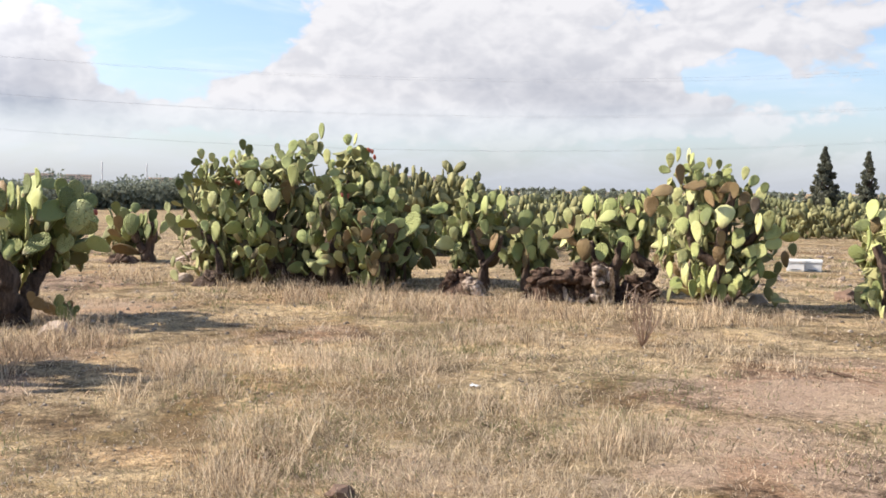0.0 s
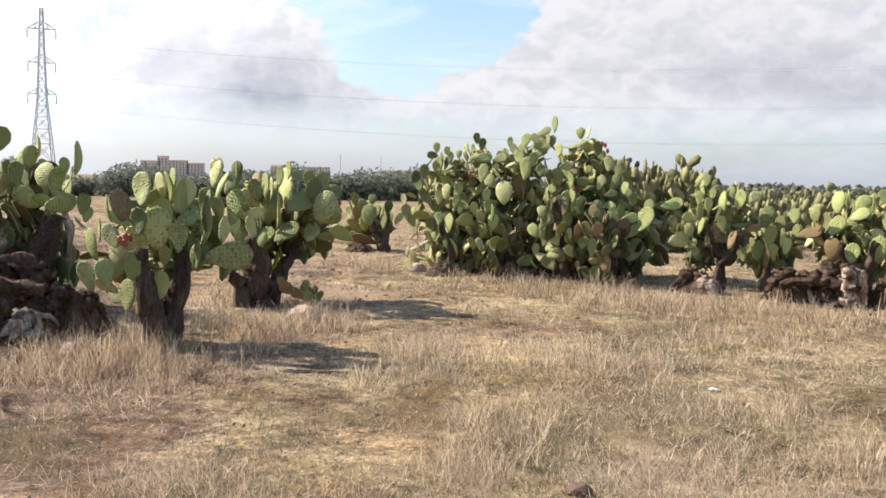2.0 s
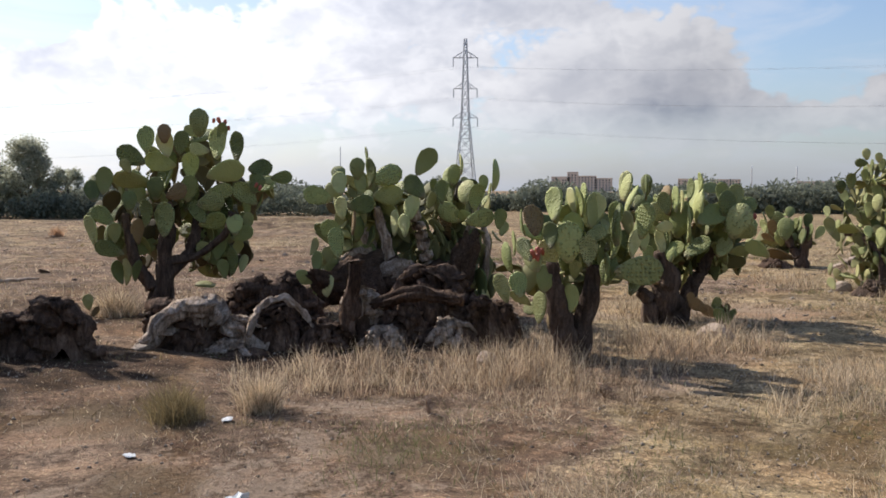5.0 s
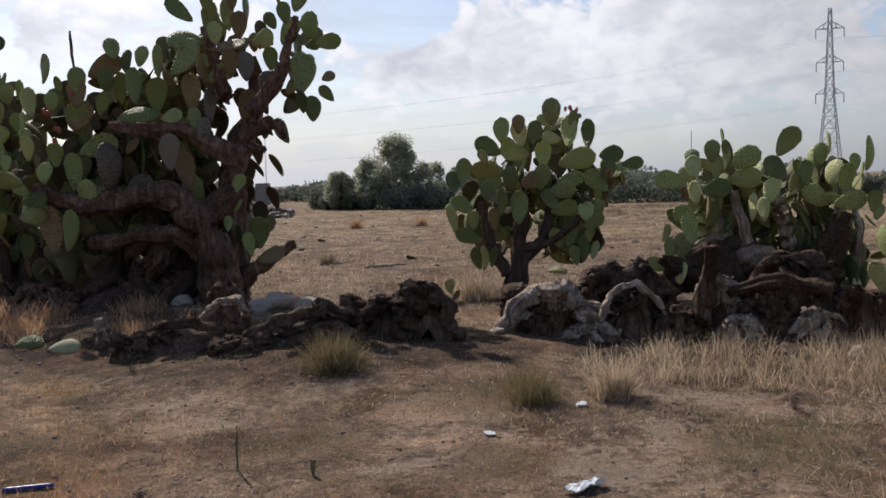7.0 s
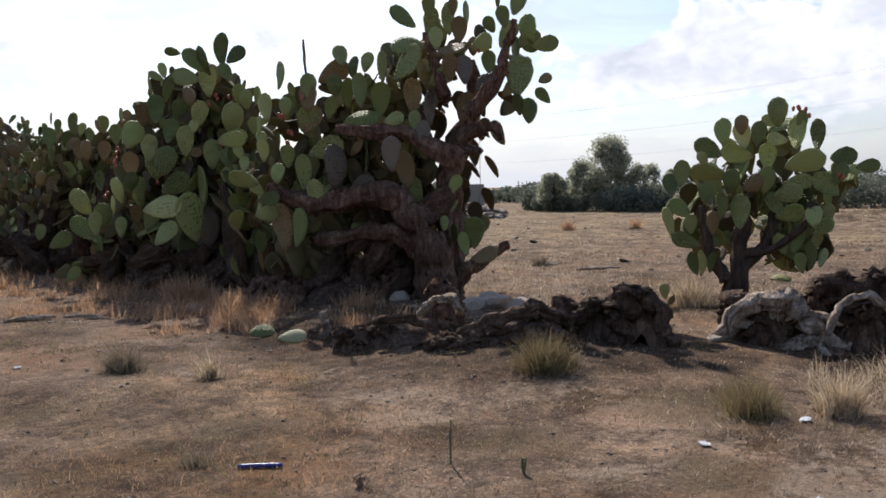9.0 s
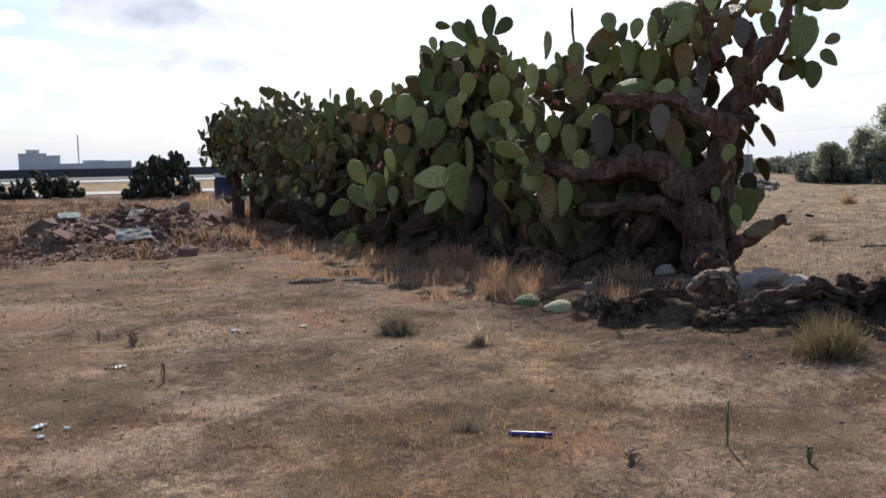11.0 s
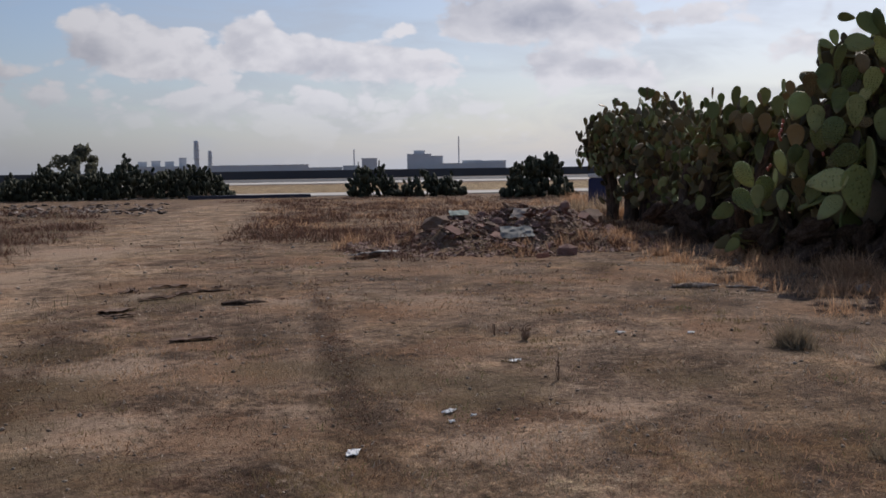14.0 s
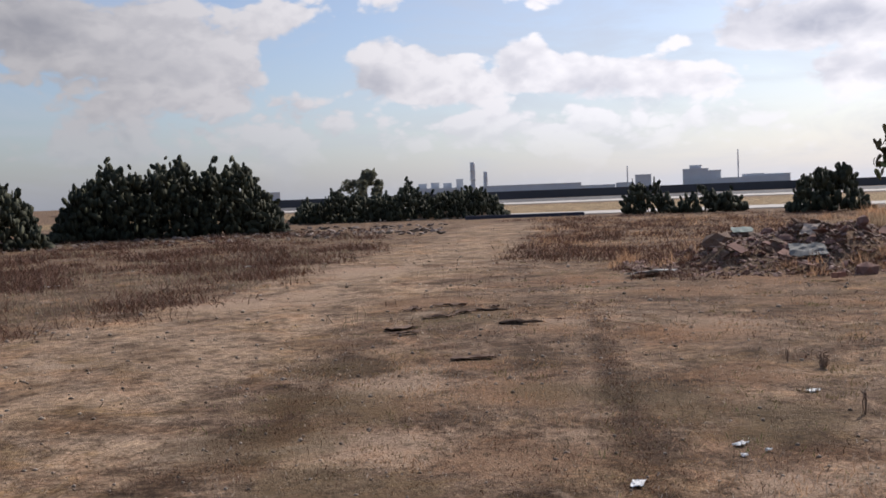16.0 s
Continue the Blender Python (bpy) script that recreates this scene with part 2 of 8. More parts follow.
def plain(name, color, rough=0.8, vary=0.25, scale=6.0, metal=0.0, bump=0.2):
    def build(n, s):
        co = n.add("TexCoord").outputs["Object"]
        a, b = n.noise(co, scale, 6.0, 0.6), n.noise(co, scale * 9, 4.0)
        f = n.math("ADD", n.math("MULTIPLY", a, 0.7), n.math("MULTIPLY", b, 0.3))
        tone = n.ramp(f, [(0.25, tuple(c * (1 - vary) for c in color)), (0.75, tuple(min(1, c * (1 + vary)) for c in color))])
        s.inputs["Metallic"].default_value = metal
        wire(n, s, tone, rough, f, bump, 0.01)
    return material(name, build)


FRUIT = plain("ripe_fruit", (0.40, 0.10, 0.06), 0.45, 0.3, 12)
STONE = plain("pale_stone", (0.42, 0.33, 0.255), 0.9, 0.35, 5, bump=0.6)
CLOD = plain("earth_clod", (0.17, 0.105, 0.070), 0.95, 0.35, 7, bump=0.8)
PALEROAD = plain("pale_concrete", (0.45, 0.415, 0.37), 0.9, 0.12, 0.4)
RUBBLE = plain("rubble_stone", (0.225, 0.12, 0.09), 0.95, 0.4, 4, bump=0.6)
OLDWALL = plain("stained_concrete", (0.23, 0.225, 0.20), 0.9, 0.2, 1.5)
CONCRETE = plain("concrete", (0.42, 0.40, 0.37), 0.85, 0.15, 1.0)
WHITE = plain("white_paint", (0.74, 0.73, 0.70), 0.6, 0.12, 5)
PAPER = plain("crumpled_paper", (0.78, 0.77, 0.74), 0.8, 0.1, 9)
BLUE = plain("blue_plastic", (0.02, 0.035, 0.24), 0.4, 0.15, 10)
NAVY = plain("navy_plastic", (0.012, 0.020, 0.085), 0.6, 0.2, 4)
GREENISH = plain("green_board", (0.15, 0.21, 0.18), 0.7, 0.12, 8)
STEEL = plain("galvanised_steel", (0.44, 0.45, 0.47), 0.5, 0.15, 2, 0.6)
DARKWALL = plain("dark_wall", (0.075, 0.075, 0.082), 0.9, 0.2, 0.05)
ASPHALT = plain("asphalt", (0.055, 0.054, 0.055), 0.9, 0.2, 2.0)
BRICKRED = plain("red_brick", (0.32, 0.15, 0.10), 0.9, 0.2, 9)
# FACADE and FACTORY are paled: distance haze is put into their colours
FACADE = plain("apartment_render", (0.74, 0.60, 0.49), 0.9, 0.1, 0.3)
FACTORY = plain("factory_cladding", (0.64, 0.65, 0.66), 0.8, 0.08, 0.2)
TARP = plain("blue_tarp", (0.022, 0.026, 0.05), 0.6, 0.2, 2.0)
WINDOW = plain("window_glass", (0.06, 0.07, 0.09), 0.2, 0.1, 1.0)


def leaf_material(name, dark, pale, through=0.35):
    """Thin leaves and blades: they let some light pass."""
    m = bpy.data.materials.new(name)
    m.use_nodes = True
    m.node_tree.nodes.clear()
    n = Nodes(m.node_tree)
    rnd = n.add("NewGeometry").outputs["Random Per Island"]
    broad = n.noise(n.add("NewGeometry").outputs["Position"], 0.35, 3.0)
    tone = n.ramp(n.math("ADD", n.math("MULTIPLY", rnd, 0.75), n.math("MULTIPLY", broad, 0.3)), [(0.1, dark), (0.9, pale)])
    front = n.add("BsdfPrincipled", {"Base Color": tone, "Roughness": 0.75, "Specular IOR Level": 0.2})
    if through:
        back = n.add("BsdfTranslucent", {"Color": tone})
        front = n.add("MixShader", {0: through, 1: front.outputs[0], 2: back.outputs[0]})
    n.add("OutputMaterial", {"Surface": front.outputs[0]})
    return m


LEAF = leaf_material("olive_leaves", (0.26, 0.265, 0.185), (0.55, 0.55, 0.41), 0.55)
# Brown of old pads, with the thicket's inner shade put into the colour
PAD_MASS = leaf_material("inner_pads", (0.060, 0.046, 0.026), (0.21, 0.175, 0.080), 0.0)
# Paler copy of the inner pads: sunlight on the plant put into the colour
PAD_LIT = leaf_material("inner_pads_lit", (0.10, 0.098, 0.042), (0.38, 0.36, 0.155), 0.0)
# Shaded copy of the far pads: backlit hedges' shade is in the colour
FARPAD_SHADE = leaf_material("shaded_pads", (0.022, 0.026, 0.016), (0.070, 0.074, 0.044), 0.0)
WOODS = leaf_material("far_woods", (0.12, 0.135, 0.10), (0.27, 0.285, 0.21))
CYPRESS = leaf_material("cypress_leaves", (0.09, 0.095, 0.070), (0.22, 0.22, 0.155))
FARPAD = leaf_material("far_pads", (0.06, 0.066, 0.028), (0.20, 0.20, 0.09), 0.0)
# Sunlit copy of the far pads, its light put into a paler colour
FARPAD_LIT = leaf_material("far_pads_lit", (0.09, 0.085, 0.036), (0.33, 0.31, 0.14), 0.0)
STRAW = leaf_material("straw", (0.13, 0.084, 0.046), (0.93, 0.75, 0.515))
CHIPS = leaf_material("straw_chips", (0.20, 0.145, 0.10), (0.80, 0.68, 0.53), 0.0)
RUST = leaf_material("rusty_grass", (0.27, 0.150, 0.082), (0.72, 0.46, 0.275), 0.45)
DULL = leaf_material("dull_grass", (0.14, 0.105, 0.070), (0.42, 0.335, 0.23))
SAGE = leaf_material("sage_grass", (0.13, 0.098, 0.046), (0.36, 0.28, 0.145))
DARKWEED = leaf_material("dark_weeds", (0.064, 0.033, 0.023), (0.225, 0.120, 0.078), 0.15)
DULLROSE = leaf_material("rosy_grass", (0.12, 0.080, 0.048), (0.74, 0.56, 0.38))
GREEN = leaf_material("green_grass", (0.09, 0.10, 0.035), (0.25, 0.26, 0.11))


def ground_material():
    def build(n, s):
        at = n.add("NewGeometry").outputs["Position"]
        zone = n.add("SeparateColor", {0: n.add("Attribute", attribute_name="zone").outputs["Color"]})
        bare, dark, straw = zone.outputs[0], zone.outputs[1], zone.outputs[2]
        big, mid = n.noise(at, 0.35, 5.0), n.noise(at, 1.7, 6.0, 0.6)
        fine, grit = n.noise(at, 16.0, 6.0, 0.7), n.noise(at, 85.0, 4.0, 0.7)
        streak_a = n.noise(n.vec("MULTIPLY", at, (110.0, 16.0, 20.0)).outputs[0], 1.0, 3.0, 0.6, 0.8)
        streak_b = n.noise(n.vec("MULTIPLY", at, (18.0, 100.0, 20.0)).outputs[0], 1.0, 3.0, 0.6, 0.8)
        pick = n.math("MAXIMUM", streak_a, streak_b)
        soil = n.ramp(n.math("ADD", n.math("MULTIPLY", mid, 0.5), n.math("MULTIPLY", fine, 0.5)), [(0.32, (0.078, 0.050, 0.036)), (0.5, (0.150, 0.100, 0.072)), (0.68, (0.225, 0.158, 0.115))])
        dry = n.ramp(n.math("ADD", n.math("MULTIPLY", mid, 0.4), n.math("MULTIPLY", fine, 0.6)), [(0.30, (0.125, 0.094, 0.052)), (0.5, (0.285, 0.222, 0.130)), (0.70, (0.46, 0.37, 0.235))])
        track = n.ramp(n.math("ADD", n.math("MULTIPLY", mid, 0.6), n.math("MULTIPLY", fine, 0.4)), [(0.3, (0.170, 0.118, 0.083)), (0.5, (0.265, 0.192, 0.138)), (0.7, (0.35, 0.264, 0.192))])
        wobble = n.math("ADD", n.math("MULTIPLY", n.math("SUBTRACT", mid, 0.5), 1.1), n.math("MULTIPLY", n.math("SUBTRACT", fine, 0.5), 0.9))
        tone = n.mix(n.smooth(n.math("ADD", straw, wobble), 0.3, 0.75), soil, dry)
        tone = n.mix(n.smooth(n.math("ADD", bare, n.math("ADD", wobble, n.math("MULTIPLY", n.math("SUBTRACT", big, 0.5), 1.2))), 0.35, 0.75), tone, track)
        tone = n.mix(n.smooth(n.math("ADD", dark, n.math("MULTIPLY", wobble, 0.8)), 0.35, 0.8, 0.0, 0.80), tone, (0.074, 0.047, 0.034))
        tone = n.mix(n.smooth(n.noise(at, 0.55, 6.0, 0.6, 0.7), 0.52, 0.66, 0.0, 0.5), tone, (0.20, 0.125, 0.065))
        tone = n.mix(n.smooth(pick, 0.58, 0.72, 0.0, 0.55), tone, (0.50, 0.40, 0.27))
        tone = n.mix(n.smooth(fine, 0.42, 0.30, 0.0, 0.55), tone, (0.07, 0.052, 0.036))
        tone = n.mix(n.smooth(grit, 0.35, 0.75, 0.0, 0.30), tone, (0.42, 0.34, 0.23))
        speck = n.noise(at, 42.0, 8.0, 0.78)
        tone = n.mix(1.0, tone, n.ramp(speck, [(0.34, (0.42, 0.41, 0.40)), (0.5, (1.0, 1.0, 1.0)), (0.66, (1.75, 1.72, 1.66))]), "MULTIPLY")
        medium = n.noise(at, 8.5, 8.0, 0.75, 0.4)
        tone = n.mix(1.0, tone, n.ramp(medium, [(0.36, (0.50, 0.47, 0.44)), (0.5, (1.0, 1.0, 1.0)), (0.64, (1.40, 1.36, 1.30))]), "MULTIPLY")
        hand = n.noise(at, 3.1, 8.0, 0.75, 0.5)
        tone = n.mix(1.0, tone, n.ramp(hand, [(0.37, (0.50, 0.475, 0.45)), (0.5, (1.0, 1.0, 1.0)), (0.63, (1.32, 1.30, 1.26))]), "MULTIPLY")
        patch = n.noise(at, 0.9, 6.0, 0.65, 0.5)
        tone = n.mix(1.0, tone, n.ramp(patch, [(0.36, (0.52, 0.48, 0.45)), (0.5, (1.0, 1.0, 1.0)), (0.64, (1.28, 1.24, 1.18))]), "MULTIPLY")
        olive = n.math("ADD", n.noise(at, 0.75, 7.0, 0.7, 0.6), n.math("MULTIPLY", n.math("SUBTRACT", medium, 0.5), 0.35))
        tone = n.mix(n.smooth(olive, 0.53, 0.63, 0.0, 0.62), tone, n.mix(1.0, tone, (0.58, 0.52, 0.34), "MULTIPLY"))
        chalk = n.math("ADD", n.noise(n.vec("ADD", at, (31.0, 7.0, 0.0)).outputs[0], 0.6, 7.0, 0.72, 0.5), n.math("MULTIPLY", n.math("SUBTRACT", fine, 0.5), 0.25))
        tone = n.mix(n.smooth(chalk, 0.57, 0.64, 0.0, 0.6), tone, n.ramp(fine, [(0.3, (0.24, 0.18, 0.13)), (0.7, (0.46, 0.36, 0.265))]))
        tint = n.add("SeparateColor", {0: n.add("Attribute", attribute_name="tint").outputs["Color"]})
        rough_edge = n.math("ADD", n.math("MULTIPLY", n.math("SUBTRACT", medium, 0.5), 1.6), n.math("ADD", n.math("MULTIPLY", n.math("SUBTRACT", fine, 0.5), 0.7), n.math("MULTIPLY", n.math("SUBTRACT", patch, 0.5), 1.2)))
        for k, to, most in ((2, (0.36, 0.265, 0.19), 0.82), (1, (0.235, 0.140, 0.082), 0.62), (0, (0.112, 0.084, 0.046), 0.62)):
            here = n.smooth(n.math("ADD", tint.outputs[k], rough_edge), 0.25, 0.85, 0.0, most)
            tone = n.mix(here, tone, n.mix(1.0, n.ramp(speck, [(0.34, (0.6, 0.6, 0.6)), (0.66, (1.45, 1.43, 1.4))]), to, "MULTIPLY"))
        tone = n.mix(n.smooth(n.math("ADD", dark, n.math("MULTIPLY", wobble, 0.6)), 0.35, 1.0, 0.0, 0.6), tone, n.mix(1.0, tone, (0.50, 0.42, 0.37), "MULTIPLY"))
        red = n.noise(at, 0.8, 7.0, 0.7, 0.9)
        tone = n.mix(n.smooth(red, 0.49, 0.62, 0.0, 0.34), tone, n.mix(1.0, tone, (1.02, 0.76, 0.57), "MULTIPLY"))
        tone = n.mix(1.0, tone, (1.01, 0.985, 0.96), "MULTIPLY")
        height = n.math("ADD", n.math("MULTIPLY", fine, 1.0), n.math("ADD", n.math("MULTIPLY", grit, 0.5), n.math("MULTIPLY", pick, 0.3)))
        wire(n, s, tone, 0.97, height, 0.7, 0.035, 0.1)
    return material("dry_ground", build)


GROUND = ground_material()


# ---- helpers for building ----
def mesh_from(name, verts, faces, mat, smooth=False):
    me = bpy.data.meshes.new(name)
    me.from_pydata([tuple(v) for v in verts], [], [tuple(f) for f in faces])
    me.materials.append(mat)
    if smooth:
        me.polygons.foreach_set("use_smooth", [True] * len(me.polygons))
    me.update()
    return me


def child(name, mesh, parent, m=None, label=""):
    ob = new(name, mesh)
    ob.parent = parent
    if m is not None:
        ob.matrix_basis = m
    return tagged(ob, label) if label else ob


def thing(name, x, y, z, label, category, group="", kind="", turn=0.0):
    ob = new(name)
    ob.empty_display_size = 0.2
    ob.matrix_basis = pose(x, y, z, 0, 0, turn)
    return tagged(ob, label, category, group, kind)


def blades_mesh(name, pos, height, width, lean, mat):
    """Tapered bent blades at pos (n, 3)."""
    count = len(pos)
    rng = np.random.default_rng(count)
    turn, way = rng.uniform(0, 2 * np.pi, count), rng.uniform(0, 2 * np.pi, count)
    side = np.stack([np.cos(turn), np.sin(turn), 0 * turn], -1) * (width / 2)[:, None]
    bend = np.stack([np.cos(way), np.sin(way), 0 * way], -1) * (height * lean)[:, None]
    rise = np.stack([0 * turn, 0 * turn, height * np.sqrt(np.clip(1 - lean ** 2, 0.02, 1))], -1)
    mid, tip = pos + rise * 0.55 + bend * 0.4, pos + rise + bend
    v = np.stack([pos - side, pos + side, mid + side * 0.8, mid - side * 0.8, tip], 1).reshape(-1, 3)
    base = np.arange(count)[:, None] * 5
    me = bpy.data.meshes.new(name)
    me.vertices.add(len(v))
    me.vertices.foreach_set("co", v.astype(np.float32).ravel())
    loops = np.concatenate([base + [0, 1, 2, 3], base + [3, 2, 4]], 1).ravel()
    me.loops.add(len(loops))
    me.loops.foreach_set("vertex_index", loops.astype(np.int32))
    starts = (np.arange(count)[:, None] * 7 + [0, 4]).ravel()
    me.polygons.add(len(starts))
    me.polygons.foreach_set("loop_start", starts.astype(np.int32))
    me.update(calc_edges=True)
    me.validate()
    me.materials.append(mat)
    return me


# ---- ground ----
MOUNDS = [(-8.39, -2.70, 2.4, 0.16), (-9.67, -5.09, 2.6, 0.16), (-10.27, -16.75, 2.8, 0.62), (-10.93, -15.88, 1.8, 0.3), (-8.72, -17.06, 1.6, 0.18), (-37.47, -0.71, 5.0, 0.55), (-43.9, -19.4, 2.6, 0.8), (-14.92, 9.94, 2.0, 0.25), (10.23, -57.52, 7.0, 0.5), (-0.73, -63.71, 6.0, 0.4), (-13.71, -63.21, 5.0, 0.5), (-15.47, 34.66, 3.0, 0.3)]


def height_at(x, y):
    r = math.hypot(x, y)
    z = 0.035 * noise.noise((x * 0.6, y * 0.6, 0.0)) + 0.015 * noise.noise((x * 2.3, y * 2.3, 4.0))
    z *= min(1.0, r / 6.0)
    for mx, my, mr, mh in MOUNDS:
        d = math.hypot(x - mx, y - my) / mr
        if d < 1:
            z += mh * (1 - d * d) ** 2 * (0.8 + 0.5 * noise.noise((x * 1.1, y * 1.1, 9.0)))
    return z

# ---- prickly pears ----
def pad_mesh(name, seed, mat, wide=0.33, curl=0.05, thick=0.045, blunt=0.85):
    rng = random.Random(seed)
    n, verts, faces = 22, [], []
    wob = [(0.022 if i % 2 else -0.012) + rng.uniform(-0.015, 0.015) for i in range(n)]
    rim = []
    for i in range(n):
        a = 2 * math.pi * i / n - math.pi / 2
        s = 0.5 + 0.5 * math.sin(a)
        w = wide * (0.44 + 0.56 * min(1.0, s * 1.25) ** blunt) * math.cos(a) * (1 + wob[i])
        rim.append((w, s + wob[i] * 0.5))
    for scale, y in ((1.0, 0.3), (0.90, 0.72), (0.55, 1.0)):
        for sign in (1, -1):
            for x, s in rim:
                sx, sz = x * scale, 0.52 + (s - 0.52) * scale
                th = thick * y * sign * (0.75 + 0.5 * (1 - sz))
                verts.append((sx, th + curl * ((sz - 0.5) ** 2 * 3 - 0.3) + curl * sx * sx * 3, sz))
    verts += [(0, thick * 1.05 - curl * 0.3, 0.52), (0, -thick * 1.05 - curl * 0.3, 0.52)]
    for i in range(n):
        j = (i + 1) % n
        faces.append((i, n + i, n + j, j))
        for k, sign in ((0, 1), (1, -1)):
            a, b, c = k * n, (2 + k) * n, (4 + k) * n
            for lo, hi in ((a, b), (b, c)):
                q = (lo + i, lo + j, hi + j, hi + i)
                faces.append(q if sign > 0 else q[::-1])
            q = (c + i, c + j, 6 * n + k)
            faces.append(q if sign > 0 else q[::-1])
    return mesh_from(name, verts, faces, mat, True)


SHAPES = [dict(wide=0.36, curl=0.05), dict(wide=0.355, curl=0.14), dict(wide=0.385, curl=-0.12, blunt=0.6), dict(wide=0.33, curl=0.08, blunt=1.0)]
PAD_MESHES = [[pad_mesh("pad", 10 * k + i, mat, **shape) for i, shape in enumerate(SHAPES)] for k, mat in enumerate(PAD)]


def fruit_mesh():
    verts, faces, n = [], [], 8
    prof = [(0.0, 0.35), (0.25, 0.85), (0.55, 1.0), (0.85, 0.85), (1.0, 0.6), (0.94, 0.3)]
    for z, r in prof:
        verts += [(r * 0.028 * math.cos(2 * math.pi * i / n), r * 0.028 * math.sin(2 * math.pi * i / n), z * 0.085) for i in range(n)]
    for k in range(len(prof) - 1):
        faces += [(k * n + i, k * n + (i + 1) % n, (k + 1) * n + (i + 1) % n, (k + 1) * n + i) for i in range(n)]
    faces.append(tuple(range((len(prof) - 1) * n, len(prof) * n)))
    return mesh_from("fruit", verts, faces, FRUIT, True)


FRUIT_MESH = fruit_mesh()


def tube_mesh(name, points, mat, seed=0, rough=0.42, sides=14, steps=5, furrow=0.0, flat=1.0):
    """A gnarled stem along points (x, y, z, radius)."""
    pts = [points[0]] + list(points) + [points[-1]]
    line = []
    for k in range(1, len(pts) - 2):
        p0, p1, p2, p3 = (np.array(p, float) for p in pts[k - 1:k + 3])
        for s in range(steps):
            t = s / steps
            line.append(0.5 * (2 * p1 + (p2 - p0) * t + (2 * p0 - 5 * p1 + 4 * p2 - p3) * t * t + (3 * p1 - p0 - 3 * p2 + p3) * t ** 3))
    line.append(np.array(pts[-2], float))
    if furrow:
        for k, p in enumerate(line):
            p[:3] += np.array(noise.noise_vector((k * 0.35, seed * 1.9, 7.0))) * p[3] * furrow * 0.8
    verts, faces = [], []
    for k, p in enumerate(line):
        ahead = Vector((line[min(k + 1, len(line) - 1)] - line[max(k - 1, 0)])[:3]).normalized()
        a = ahead.orthogonal().normalized()
        if abs(ahead.z) < 0.9:
            a = ahead.cross(Vector((0, 0, 1))).normalized()
        b = ahead.cross(a)
        swell = 1 + 0.22 * noise.noise((k * 0.45, seed * 3.1, 2.0))
        for i in range(sides):
            t = 2 * math.pi * i / sides
            c, s = math.cos(t), math.sin(t)
            ridge = 1 + rough * noise.noise((c * 1.3 + seed, s * 1.3, k * 0.30)) + rough * 0.7 * noise.noise((c * 3.1, s * 3.1 + seed, k * 0.5))
            ridge += furrow * noise.noise((c * 4.5 + seed, s * 4.5, k * 0.12)) + furrow * 0.6 * noise.noise((c * 9.0, s * 9.0 + seed, k * 0.4))
            q = Vector(p[:3]) + (a * c + b * s * flat) * max(p[3], 0.004) * swell * ridge
            verts.append(q)
    m = len(line)
    for k in range(m - 1):
        faces += [(k * sides + i, k * sides + (i + 1) % sides, (k + 1) * sides + (i + 1) % sides, (k + 1) * sides + i) for i in range(sides)]
    faces += [tuple(range(sides))[::-1], tuple(range((m - 1) * sides, m * sides))]
    return mesh_from(name, verts, faces, mat, True)


class Plant:
    """A prickly pear at x, y, as seen from the path: pads (across, up, length, lean, breadth, tone), stems (across, up, radius), fruit (across, up)."""

    def __init__(self, x, y):
        self.x, self.y, self.pads, self.wood, self.fruit = x, y, [], [], []


def pad_matrix(rng, right, ahead, u, v, z, length, lean, breadth, tip=24, wobble=13):
    """Pads mostly turn their broad face to the sun and lean back a little."""
    up = Vector((0, 0, 1))
    sunny = max(0.0, -right.dot(toward(SUN_AZ)))
    axis = right * math.sin(radians(lean)) + up * math.cos(radians(lean))
    axis = (axis + ahead * math.tan(radians(rng.uniform(-tip, tip) + 13 * sunny))).normalized()
    flat = axis.cross(ahead).normalized()
    front = flat.cross(axis)
    face = math.acos(min(1.0, max(0.12, breadth))) * (1 if rng.random() < 0.5 + 0.4 * sunny else -1) + radians(rng.gauss(9 * sunny, wobble))
    side = flat * math.cos(face) + front * math.sin(face)
    away = side.cross(axis) * -1
    m = Matrix((side, away, axis)).transposed().to_4x4()
    centre = right * u + ahead * v + up * z
    return Matrix.Translation(centre - axis * length * 0.5) @ m @ Matrix.Diagonal((length, length * rng.uniform(0.8, 1.2), length, 1))


def chunk_mesh(mat, seed):
    bm = bmesh.new()
    bmesh.ops.create_icosphere(bm, subdivisions=4, radius=1.0)
    for v in bm.verts:
        d = v.co.normalized()
        ridge = 1 - abs(noise.noise((d.x * 1.1 + seed, d.y * 4.5, d.z * 4.5))) * 1.6
        fine = noise.noise((d.x * 3.0, d.y * 12.0, d.z * 12.0 + seed))
        v.co = d * (0.72 + 0.30 * ridge + 0.35 * noise.noise(d * 1.6 + Vector((seed, seed, 0))) + 0.10 * fine)
        v.co.z += 0.45 * noise.noise((d.x * 1.5, seed, 0))
    me = bpy.data.meshes.new("chunk")
    bm.to_mesh(me)
    bm.free()
    me.materials.append(mat)
    me.polygons.foreach_set("use_smooth", [True] * len(me.polygons))
    return me


EYE_LINE = 1.49
CHUNKS = {m: [chunk_mesh(m, 2.3 * k + 0.7) for k in range(4)] for m in (CHAR, DEADWOOD, BARK_RED)}


